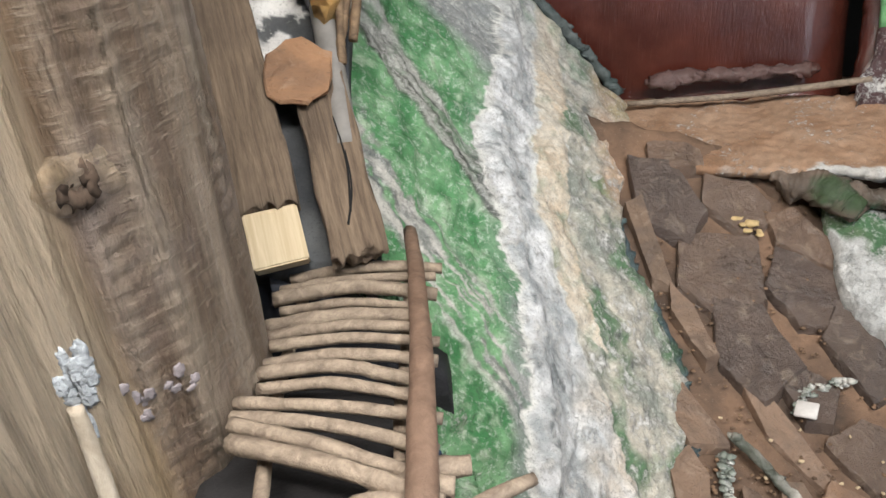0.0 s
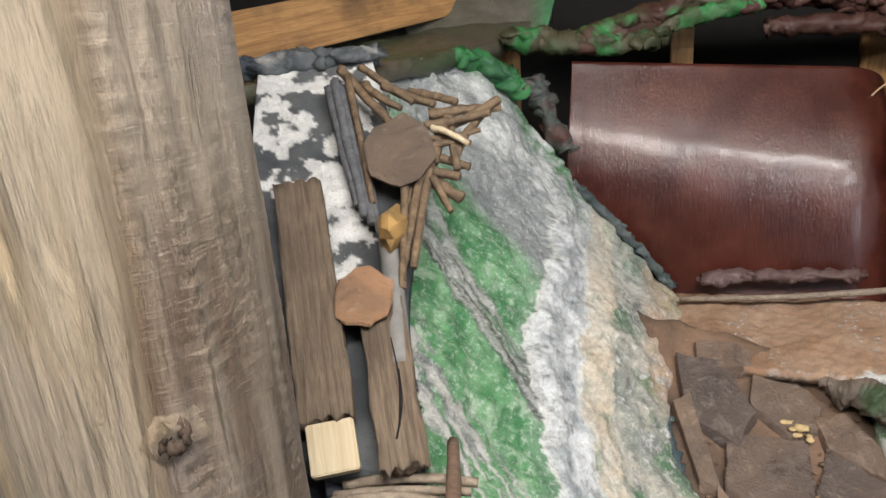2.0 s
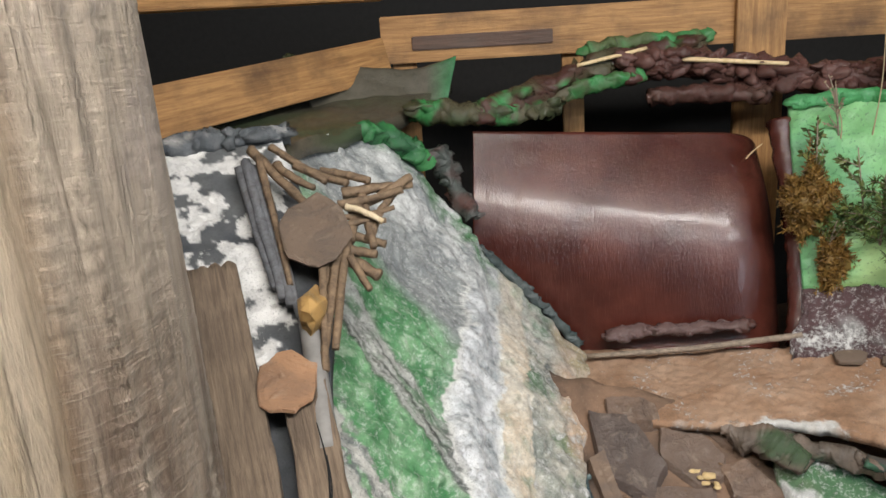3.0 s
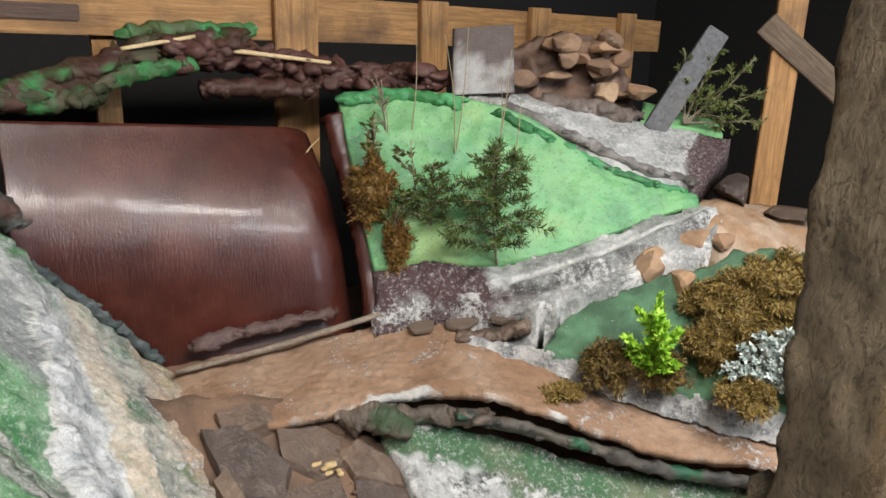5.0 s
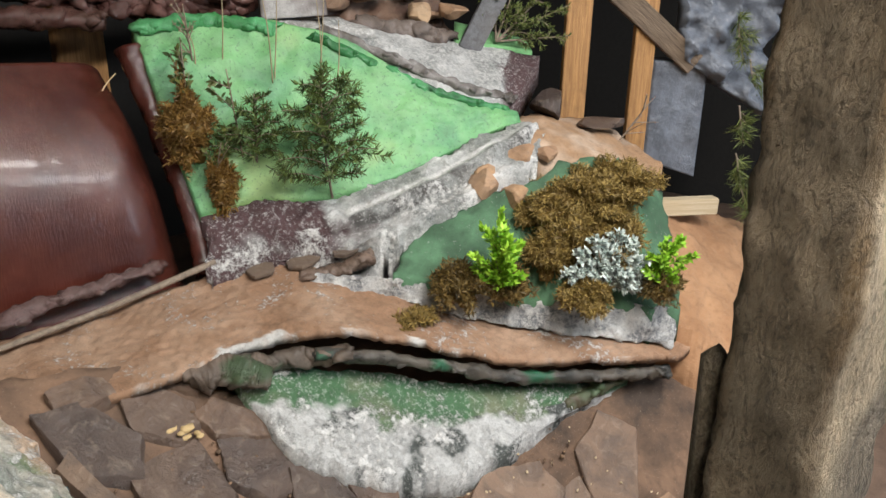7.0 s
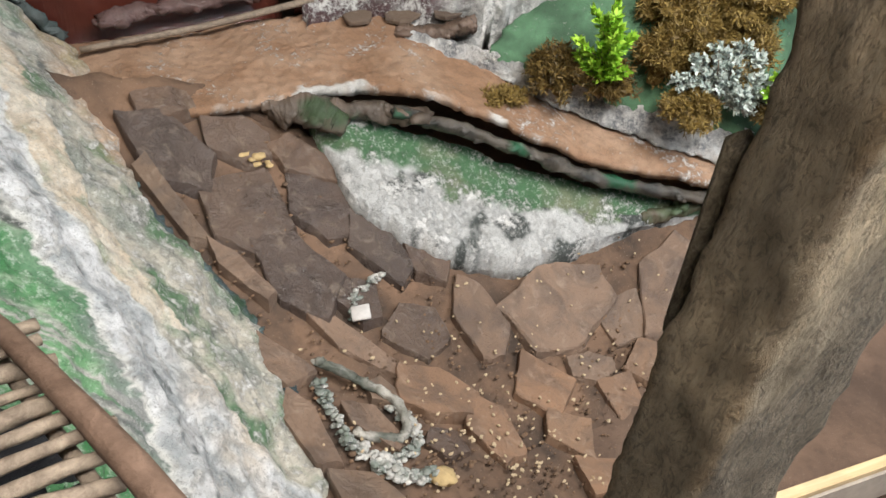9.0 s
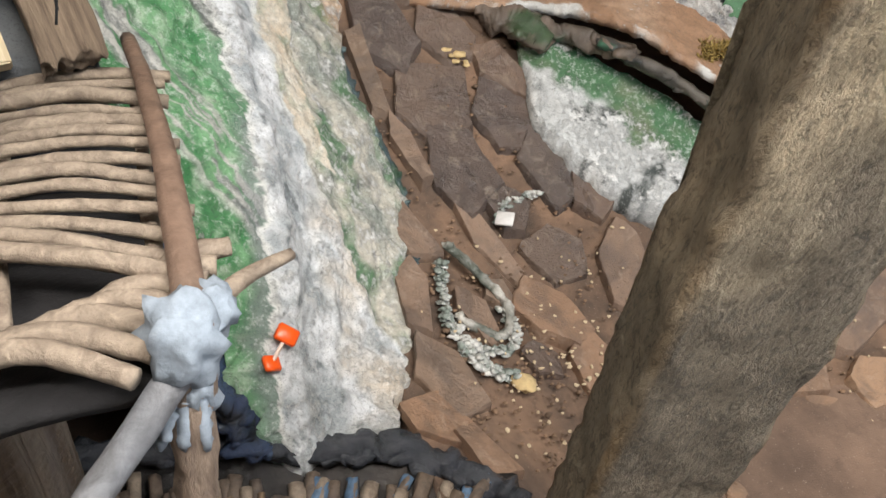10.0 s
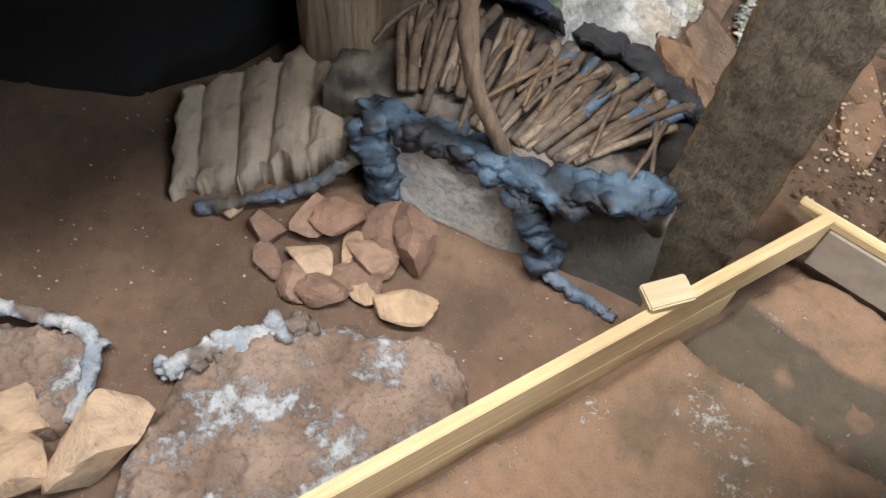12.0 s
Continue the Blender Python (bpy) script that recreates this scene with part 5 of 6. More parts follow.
for k in range(22):
    x = rnd.uniform(-0.20, 0.36)
    a = Vector((x, 0.53 - 0.22 * (x + 0.2) + rnd.uniform(-0.05, 0.03), 0.366))
    b = a + Vector((rnd.uniform(-0.10, 0.03), -rnd.uniform(0.06, 0.14), -0.025))
    rod("twig", [a, (a + b) / 2 + Vector((rnd.uniform(-0.008, 0.008), 0, 0.004)), b], (0.006, 0.004), DARKTWIG if k % 3 else STICK, twf, sides=7, rough=0.5, seed=300 + k)
# Shade in the twig gaps is painted near-black; the front is crumbly grey.
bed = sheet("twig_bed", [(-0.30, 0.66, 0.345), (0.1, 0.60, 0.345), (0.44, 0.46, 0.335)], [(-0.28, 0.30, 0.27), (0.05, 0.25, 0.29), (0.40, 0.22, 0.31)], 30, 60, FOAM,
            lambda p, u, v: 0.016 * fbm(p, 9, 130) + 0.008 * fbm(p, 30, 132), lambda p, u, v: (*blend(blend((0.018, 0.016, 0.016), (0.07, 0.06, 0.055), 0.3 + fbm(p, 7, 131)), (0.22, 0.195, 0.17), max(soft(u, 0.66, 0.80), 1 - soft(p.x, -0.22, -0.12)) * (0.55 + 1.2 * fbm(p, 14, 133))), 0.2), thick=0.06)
tagged(bed, "crumbly grey-fronted bed, near-black for the shade between the twigs", "foam bed")
foam("foam_crust", [(-0.16, 0.27, 0.275), (-0.02, 0.255, 0.285), (0.08, 0.235, 0.285), (0.18, 0.22, 0.295), (0.30, 0.215, 0.315), (0.37, 0.25, 0.33)], 170, 0.030, [(0.025, 0.042, 0.07), (0.10, 0.165, 0.25), (0.02, 0.022, 0.03)], 32, "crust of blue-painted foam on the ledge", "foam", spread=0.9)
foam("foam_crust", [(-0.16, 0.25, 0.27), (-0.14, 0.24, 0.20), (-0.12, 0.235, 0.14), (-0.12, 0.23, 0.10)], 40, 0.032, [(0.05, 0.085, 0.13), (0.11, 0.17, 0.25)], 33, "blue foam lump at the corner of the ledge", "foam")
foam("foam_crust", [(0.14, 0.205, 0.27), (0.18, 0.19, 0.22), (0.21, 0.19, 0.16), (0.23, 0.18, 0.12)], 40, 0.026, [(0.06, 0.10, 0.16), (0.03, 0.04, 0.06)], 34, "dark blue foam hanging down the ledge front", "foam")
foam("foam_crust", [(0.20, 0.185, 0.12), (0.28, 0.15, 0.11), (0.36, 0.13, 0.11)], 26, 0.014, [(0.10, 0.15, 0.22), (0.16, 0.2, 0.27)], 35, "thin blue foam bead on the earth", "foam")
# Left half is whitened beyond its blue paint to offset the foam's shade.
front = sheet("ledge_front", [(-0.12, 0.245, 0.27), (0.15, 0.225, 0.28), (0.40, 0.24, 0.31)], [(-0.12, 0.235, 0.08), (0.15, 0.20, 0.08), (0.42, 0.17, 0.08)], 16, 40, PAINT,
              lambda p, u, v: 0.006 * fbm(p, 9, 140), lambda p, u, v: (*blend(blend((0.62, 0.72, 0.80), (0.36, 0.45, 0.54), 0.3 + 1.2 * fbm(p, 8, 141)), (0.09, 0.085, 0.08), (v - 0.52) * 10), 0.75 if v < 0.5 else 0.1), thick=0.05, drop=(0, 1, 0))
tagged(front, "pale blue-grey painted front of the ledge, dark along its right half", "painted board")
CORR = earth("dusty_plaster", (0.27, 0.215, 0.17), (0.42, 0.36, 0.30), 30)
ribs = sheet("ribbed_ramp", [(-0.60, 0.27, 0.15), (-0.46, 0.40, 0.19), (-0.28, 0.55, 0.25), (-0.22, 0.62, 0.28)], [(-0.52, 0.07, 0.11), (-0.40, 0.13, 0.14), (-0.20, 0.26, 0.22), (-0.14, 0.33, 0.27)], 40, 150, CORR,
             lambda p, u, v: 0.016 * abs(math.sin(v * 22 + 0.5 * fbm(p, 4, 151))) ** 0.6 + 0.007 * fbm(p, 11, 150) + 0.003 * fbm(p, 40, 152), thick=0.11, ragged=0.02)
tagged(ribs, "ribbed ramp of dusty plaster leading up to the ledge", "ramp")
foam("foam_crust", [(-0.45, 0.06, 0.10), (-0.36, 0.10, 0.12), (-0.26, 0.16, 0.14), (-0.17, 0.24, 0.20)], 50, 0.014, [(0.13, 0.115, 0.10), (0.12, 0.17, 0.25)], 36, "grey and blue crust along the ramp edge", "foam")

# ---- loose stones on the earth ----
HEAP_STONE = stone_mat("heap_stone", [(0.34, 0.20, 0.145), (0.27, 0.165, 0.125), (0.40, 0.26, 0.19)], 0.9, 40)
PALE_STONE = stone_mat("pale_cobble", [(0.56, 0.40, 0.27), (0.50, 0.35, 0.235), (0.62, 0.46, 0.33)], 0.9, 24)
def boulder(c, r, seed, mat, label, lump=0.5, turn=0.0, group="stones on the earth"):
    """A broken stone: a lumpy ball cut by a few flat faces, its edges worn."""
    r = (r, r, r) if isinstance(r, (int, float)) else r
    V, F = ball_geo((0, 0, 0), (1, 1, 1), seed, lump * 0.5, 3, 1.3)
    rk = random.Random(seed * 13 + 5)
    planes = []
    for k in range(12):
        n = Vector((rk.gauss(0, 1), rk.gauss(0, 1), rk.gauss(0, 1))).normalized()
        planes.append((n, rk.uniform(0.48, 0.74)))
    out = []
    for v in V:
        for n, h in planes:
            e = v.dot(n) - h
            if e > 0:
                v = v - n * e * 0.93
        v = v + v.normalized() * 0.03 * noise.noise(v * 5 + Vector((seed, 0, 0)))
        out.append(Vector((v.x * r[0] * 1.3, v.y * r[1] * 1.3, v.z * r[2] * 1.25)))
    ob = sharpen(mesh_ob("stone", out, F, mat), 17)
    z = min(v.z for v in out)
    ob.matrix_world = pose(c[0], c[1], c[2] - z * 0.75, 0, 0, turn)
    return tagged(ob, label, "stone", group)


def ez(x, y):
    return 0.09 + 0.02 * fbm((x, y, 0.09), 3, 1)


for k, (x, y, rx, ry, rz, kind) in enumerate(((-0.02, 0.0, 0.062, 0.03, 0.022, 2), (-0.085, -0.005, 0.024, 0.02, 0.018, 2), (-0.18, 0.02, 0.044, 0.032, 0.022, 2), (-0.135, 0.075, 0.018, 0.036, 0.02, 2), (-0.275, 0.055, 0.03, 0.024, 0.028, 1), (-0.215, 0.11, 0.026, 0.034, 0.026, 1), (-0.17, 0.13, 0.036, 0.03, 0.026, 1), (-0.10, 0.165, 0.045, 0.03, 0.022, 1), (-0.085, 0.115, 0.028, 0.024, 0.02, 1),
                                             (-0.09, 0.065, 0.036, 0.03, 0.02, 1), (-0.10, 0.02, 0.036, 0.026, 0.016, 1), (-0.05, 0.13, 0.03, 0.06, 0.03, 1), (-0.15, -0.03, 0.03, 0.035, 0.02, 1), (-0.19, -0.02, 0.028, 0.03, 0.018, 1), (-0.245, 0.0, 0.03, 0.022, 0.012, 1), (-0.385, 0.075, 0.02, 0.018, 0.02, 2), (-0.345, -0.40, 0.055, 0.085, 0.05, 2), (-0.43, -0.50, 0.06, 0.05, 0.045, 2), (-0.50, -0.43, 0.06, 0.05, 0.04, 2))):
    if k < 15:
        x, rx = x * 1.22 + 0.035, rx * 1.08
    if kind == 1:
        boulder((x, y, ez(x, y)), (rx * 1.3, ry * 1.25, rz * 1.2), 200 + k, HEAP_STONE, "small brown stone in a loose heap on the earth", 0.6, k * 37)
    else:
        boulder((x, y, ez(x, y)), (rx, ry, rz), 200 + k, PALE_STONE, "tan sandstone cobble lying on the earth", 0.4, k * 23 % 40 - 20 if k else 20)
CLOD = painted("clod_paint", (0.52, 0.55, 0.60), 40, 0.9, 0.010)
def clod(A, B, label, seed):
    ob = sheet("earth_slab", A, B, 90, 110, CLOD, lambda p, u, v: 0.016 * fbm(p, 8, seed) + 0.009 * fbm(p, 22, seed) + 0.005 * fbm(p, 55, seed) - 0.03 * (2 * abs(u - 0.5)) ** 14 - 0.03 * (2 * abs(v - 0.5)) ** 14,
               lambda p, u, v: (*blend((0.22, 0.15, 0.115), (0.36, 0.265, 0.215), 0.5 + fbm(p, 8, seed)), 0.36 + 0.16 * (abs(u - 0.5) > 0.36) + 0.5 * fbm(p, 9, seed + 1)), thick=0.08, ragged=0.018)
    return tagged(ob, label, "slab")
clod([(-0.31, -0.28, 0.115), (-0.235, -0.175, 0.13), (-0.12, -0.09, 0.135), (0.085, -0.045, 0.125), (0.18, -0.11, 0.115)], [(-0.28, -0.50, 0.13), (-0.15, -0.47, 0.13), (-0.02, -0.42, 0.13), (0.10, -0.29, 0.13), (0.19, -0.15, 0.115)], "crusted earth slab flecked with white and blue plaster", 160)
clod([(-0.75, -0.30, 0.125), (-0.62, -0.29, 0.13), (-0.45, -0.25, 0.13)], [(-0.75, -0.62, 0.13), (-0.52, -0.52, 0.13), (-0.40, -0.41, 0.13)], "pinkish earth slab with a blue-grey edge", 170)
PALE_BLUE = [(0.30, 0.35, 0.42), (0.55, 0.57, 0.60), (0.20, 0.16, 0.14)]
foam("foam_crust", [(-0.31, -0.27, 0.125), (-0.25, -0.20, 0.13), (-0.19, -0.15, 0.135), (-0.13, -0.11, 0.135)], 40, 0.018, PALE_BLUE, 37, "pale blue-white foam lumps on the slab edge", "foam", spread=1.4)
foam("foam_crust", [(-0.66, -0.275, 0.125), (-0.55, -0.26, 0.13), (-0.46, -0.26, 0.125), (-0.42, -0.33, 0.12), (-0.405, -0.40, 0.115)], 40, 0.014, PALE_BLUE, 38, "blue-grey foam bead along the slab edge", "foam")
# ---- inside the plank box, and chair ----
fill = sheet("box_earth", [CORNER + D1 * 0.03 + D2 * 0.03 + Vector((0, 0, 0.13)), CORNER + D1 * 1.1 + D2 * 0.03 + Vector((0, 0, 0.13))], [CORNER + D1 * 0.03 + D2 * 1.1 + Vector((0, 0, 0.13)), CORNER + D1 * 1.1 + D2 * 1.1 + Vector((0, 0, 0.13))], 60, 60, PAINT,
             lambda p, u, v: 0.022 * fbm(p, 7, 180) + 0.008 * fbm(p, 30, 182) + (-0.03 if 0.21 < v < 0.33 else 0), lambda p, u, v: (*blend((0.30, 0.19, 0.125), (0.12, 0.095, 0.07), 6 * (0.5 + fbm(p, 9, 183)) if 0.20 < v < 0.335 else 1.3 * fbm(p, 6, 181)), 0.3 + 0.3 * fbm(p, 5, 184)), thick=0.05)
tagged(fill, "trodden earth in the box with a dark trench", "earth bed")
chipw = board("offcut", (0.395, 0.075, 0.265), (0.46, 0.12, 0.275), 0.05, 0.02, (0, 0, 1), SAWN)
tagged(chipw, "pale wood offcut lying against the box", "offcut")

# ---- plants ----
FIR = leafy("fir_needles", (0.025, 0.05, 0.010), (0.11, 0.15, 0.03))
SPRUCE = leafy("yellow_spruce_needles", (0.05, 0.08, 0.015), (0.20, 0.23, 0.06))
LIME = leafy("lime_leaves", (0.16, 0.38, 0.015), (0.42, 0.68, 0.06))
SILVER = leafy("silver_needles", (0.34, 0.42, 0.40), (0.74, 0.80, 0.76))
BOXLEAF = leafy("box_leaves", (0.03, 0.055, 0.012), (0.12, 0.13, 0.03))
RUST = leafy("rusty_moss", (0.11, 0.055, 0.012), (0.27, 0.15, 0.03))
MOSSM = leafy("gold_moss", (0.11, 0.07, 0.015), (0.36, 0.25, 0.07))
MOSSD = leafy("dark_gold_moss", (0.05, 0.035, 0.01), (0.22, 0.14, 0.035))
DRY = leafy("dry_stalk", (0.22, 0.16, 0.08), (0.40, 0.32, 0.20))


def rnd_dir(r):
    v = Vector((r.gauss(0, 1), r.gauss(0, 1), r.gauss(0, 1)))
    return v.normalized()


def needle(V, F, p, d, length, width, r):
    s = d.cross(rnd_dir(r)).normalized() * width
    o = len(V)
    V += [p - s * 0.5, p + s * 0.5, p + d * length * 0.6 + s * 0.5, p + d * length, p + d * length * 0.6 - s * 0.5]
    F.append((o, o + 1, o + 2, o + 3, o + 4))


def conifer(name, base, tip, branches, reach, nl, mat, label, seed, width=0.003, rise=0.35, gap=0.0045, stem_r=0.004, aim=(-0.55, -0.75, 0.1)):
    """A sprig stuck in the ground: stem, side twigs and needles."""
    r = random.Random(seed)
    ob = thing(name, label, "plant")
    base, tip = Vector(base), Vector(tip)
    mid = (base + tip) / 2 + Vector((r.uniform(-0.01, 0.01), r.uniform(-0.01, 0.01), 0))
    V, F = [], []
    stems = [tube_geo([base, mid, tip], (stem_r, stem_r * 0.4), 6, 0.2, seed)]
    lines = [([base.lerp(tip, 0.3), tip], 1)]
    up = (tip - base).normalized()
    for k in range(branches):
        f = 0.12 + 0.83 * (k + r.random() * 0.5) / branches
        p = base.lerp(tip, f)
        a = k * 2.4 + r.uniform(-0.5, 0.5)
        x = up.cross(Vector((0.3, 0.9, 0.1))).normalized()
        y = up.cross(x)
        out = (x * math.cos(a) + y * math.sin(a) + Vector(aim) * 0.35).normalized()
        L = reach * (1.05 - 0.75 * f) * r.uniform(0.65, 1.15)
        q = p + (out + up * rise).normalized() * L
        stems.append(tube_geo([p, p.lerp(q, 0.5) + Vector((0, 0, 0.08 * L)), q], (stem_r * 0.5, stem_r * 0.25), 5, 0.2, k))
        lines.append(([p, q], 1))
        for j in range(3):
            g = r.uniform(0.35, 0.9)
            p2 = p.lerp(q, g)
            d2 = ((q - p).normalized() + rnd_dir(r) * 0.7).normalized()
            lines.append(([p2, p2 + d2 * L * 0.4], 0.9))
    for (p, q), s in lines:
        n = max(2, int((q - p).length / gap * 2))
        d = (q - p).normalized()
        for j in range(n):
            o = rnd_dir(r)
            o = (o - d * o.dot(d)).normalized()
            needle(V, F, p.lerp(q, (j + r.random()) / n), (o + d * 0.75).normalized(), nl * s * r.uniform(0.7, 1.15), width, r)
    mesh_ob("stem", *join_geo(stems), TWIG, ob)
    mesh_ob("needles", V, F, mat, ob, smooth=False)["kind"] = "stuff"
    return ob


def leafy_twig(name, base, tip, count, size, mat, label, seed, twigs=6, reach=0.05):
    r = random.Random(seed)
    ob = thing(name, label, "plant")
    base, tip = Vector(base), Vector(tip)
    stems, V, F = [tube_geo([base, (base + tip) / 2, tip], (0.003, 0.0015), 6, 0.2, seed)], [], []
    lines = [(base.lerp(tip, 0.2), tip)]
    for k in range(twigs):
        p = base.lerp(tip, r.uniform(0.15, 0.8))
        q = p + ((tip - base).normalized() + rnd_dir(r) * 0.9).normalized() * reach * r.uniform(0.6, 1.3)
        stems.append(tube_geo([p, (p + q) / 2, q], (0.002, 0.001), 5, 0.2, k))
        lines.append((p, q))
    for k in range(count):
        p, q = lines[k % len(lines)]
        c = p.lerp(q, r.random() ** 0.7)
        d = (rnd_dir(r) + (q - p).normalized()).normalized()
        s = d.cross(rnd_dir(r)).normalized()
        n = d.cross(s)
        L = size * r.uniform(0.6, 1.2)
        o = len(V)
        V += [c, c + d * L * 0.45 + s * L * 0.28, c + d * L + n * L * 0.1, c + d * L * 0.45 - s * L * 0.28]
        F += [(o, o + 1, o + 2), (o, o + 2, o + 3)]
    mesh_ob("stem", *join_geo(stems), TWIG, ob)
    mesh_ob("leaves", V, F, mat, ob, smooth=False)["kind"] = "stuff"
    return ob


def moss(name, c, r3, count, mat, label, seed, blade=0.014, up=(-0.45, -0.35, 0.8)):
    r = random.Random(seed)
    ob = thing(name, label, "moss")
    c, up = Vector(c), Vector(up).normalized()
    V, F = [], []
    lump_v, lump_f = ball_geo(c, [0.86 * q for q in r3], seed, 0.9, 3, 2.0)
    mesh_ob("cushion", lump_v, lump_f, MOSSD, ob)
    for k in range(count):
        d = rnd_dir(r)
        if d.dot(up) < -0.25:
            d = -d
        kk = 1 + 0.9 * noise.noise(d * 2.0 + Vector((seed * 5.1, seed * 2.3, seed)))
        p = c + Vector((d.x * r3[0], d.y * r3[1], d.z * r3[2])) * kk * r.uniform(0.82, 1.06)
        for j in range(2):
            needle(V, F, p, (d * 0.7 + rnd_dir(r)).normalized(), blade * r.uniform(0.5, 1.3), 0.0028, r)
    mesh_ob("fronds", V, F, mat, ob, smooth=False)["kind"] = "stuff"
    return ob


def on_meadow(x, y, h=0.0):
    return Vector((x, y, -2.489 + 0.882 * x + 1.377 * y)) + Vector((-0.46, -0.72, 0.52)) * h


conifer("fir_sprig", on_meadow(1.30, 1.59), on_meadow(1.30, 1.59) + Vector((-0.05, -0.02, 0.36)), 30, 0.20, 0.026, FIR, "dark green fir sprig standing in the meadow", 1)
conifer("fir_sprig", on_meadow(1.17, 1.74), on_meadow(1.17, 1.74) + Vector((-0.02, -0.03, 0.20)), 18, 0.13, 0.022, FIR, "small dark fir sprig beside box leaves", 2)
leafy_twig("box_twig", on_meadow(1.15, 1.77), on_meadow(1.15, 1.77) + Vector((-0.05, -0.02, 0.24)), 70, 0.022, BOXLEAF, "box twig with small olive leaves", 3, 4, 0.09)
leafy_twig("box_twig", on_meadow(1.06, 1.86), on_meadow(1.06, 1.86) + Vector((-0.02, -0.02, 0.27)), 120, 0.022, BOXLEAF, "box twig rising out of rusty moss", 4, 7, 0.08)
moss("rusty_moss", on_meadow(1.05, 1.86, 0.03) + Vector((0, 0, 0.02)), (0.055, 0.05, 0.105), 2200, RUST, "rust-brown moss wrapped round a box twig", 5, 0.016)
moss("rusty_moss", on_meadow(1.05, 1.80, 0.03) + Vector((0.03, -0.02, -0.04)), (0.035, 0.03, 0.09), 1300, RUST, "hanging rust-brown moss tuft", 6, 0.016)
leafy_twig("fern_twig", on_meadow(1.04, 1.775), on_meadow(1.04, 1.775) + Vector((0.02, -0.03, 0.15)), 160, 0.016, BOXLEAF, "small olive-green twig at the meadow foot", 7, 8, 0.07)
rr = random.Random(5)
for k, (x, y, dx, h) in enumerate(((1.215, 1.897, 0.01, 0.30), (1.304, 1.801, -0.05, 0.34), (1.31, 1.80, 0.03, 0.36), (1.40, 1.71, -0.01, 0.30), (1.40, 1.72, 0.04, 0.33), (1.15, 1.93, -0.03, 0.13), (1.44, 1.69, 0.02, 0.2))):
    b = on_meadow(x, y)
    ob = rod("dry_stalk", [b, b + Vector((dx * 0.4 + 0.01, 0, h * 0.5)), b + Vector((dx, 0.0, h))], (0.0022, 0.001), DRY, None, sides=5)
    tagged(ob, "thin dry grass stalk stuck in the meadow", "stalk", "dry stalks")
leafy_twig("dry_flower", on_meadow(1.15, 1.94), on_meadow(1.15, 1.94) + Vector((-0.03, -0.02, 0.15)), 200, 0.007, DRY, "dry fluffy grass head", 9, 14, 0.06)
foam("foam_rope", [on_meadow(1.07, 2.05, 0.01), (1.16, 2.00, 1.30), (1.26, 1.95, 1.30), (1.38, 1.86, 1.28)], 34, 0.022, [LEAF, (0.10, 0.38, 0.15)], 50, "bright green foam knobs along the meadow top", "foam")
foam("foam_rope", [(1.46, 1.79, 1.26), (1.58, 1.66, 1.18), (1.70, 1.53, 1.10), (1.80, 1.44, 1.06), (1.90, 1.385, 1.03)], 60, 0.016, [(0.03, 0.16, 0.05), (0.08, 0.32, 0.12), (0.02, 0.05, 0.03)], 51, "dark green foam edging between meadow and road", "foam")
foam("foam_rope", [(1.50, 1.80, 1.275), (1.62, 1.65, 1.20), (1.72, 1.54, 1.14), (1.80, 1.46, 1.10), (1.95, 1.395, 1.06)], 60, 0.018, [(0.10, 0.085, 0.075), (0.32, 0.30, 0.29)], 52, "brown and white crusted foam along the road", "foam")

# ---- island planting ----
def on_island(x, y, h=0.0):
    return Vector((x, y, -1.041 + 0.662 * x + 0.646 * y)) + Vector((-0.48, -0.47, 0.74)) * h


moss("gold_moss", on_island(1.79, 1.05, 0.02), (0.125, 0.13, 0.06), 5200, MOSSM, "thick cushion of golden-brown moss on the island", 11, 0.017)
moss("gold_moss", on_island(1.67, 1.03, 0.02), (0.075, 0.08, 0.08), 2600, MOSSM, "cushion of faded golden moss", 12, 0.017)
moss("gold_moss", on_island(1.60, 1.07, 0.01), (0.06, 0.06, 0.07), 2000, MOSSM, "cushion of faded golden moss", 13, 0.016)
moss("gold_moss", on_island(1.37, 1.21, 0.015), (0.06, 0.06, 0.05), 2200, MOSSD, "dark golden moss at the foot of a lime-green sprig", 14, 0.016)
moss("gold_moss", on_island(1.58, 0.945, 0.01), (0.055, 0.055, 0.045), 1800, MOSSM, "low tuft of golden moss at the island edge", 15, 0.015)
moss("gold_moss", on_island(1.74, 0.80, 0.015), (0.045, 0.05, 0.045), 1500, MOSSD, "dark tuft of moss under a lime-green sprig", 16, 0.015)
moss("gold_moss", on_island(1.88, 1.0, 0.02), (0.09, 0.10, 0.06), 2600, MOSSM, "cushion of golden moss at the back of the island", 61, 0.017)
moss("gold_moss", on_island(1.75, 0.95, 0.015), (0.08, 0.08, 0.06), 2400, MOSSM, "cushion of golden moss behind silver twigs", 62, 0.017)
moss("gold_moss", on_island(1.66, 1.13, 0.01), (0.06, 0.07, 0.05), 1800, MOSSM, "low cushion of golden moss", 63, 0.016)
moss("gold_moss", on_island(1.46, 1.12, 0.01), (0.05, 0.05, 0.05), 1500, MOSSD, "dark golden moss round the lime-green sprig", 64, 0.016)
moss("gold_moss", (1.235, 1.255, 0.60), (0.055, 0.04, 0.012), 900, MOSSM, "thin patch of golden moss on the footpath", 17, 0.012)
leafy_twig("lime_sprig", on_island(1.42, 1.12), on_island(1.42, 1.12) + Vector((-0.01, -0.02, 0.20)), 1700, 0.022, LIME, "bright lime-green leafy sprig in the moss", 18, 22, 0.085)
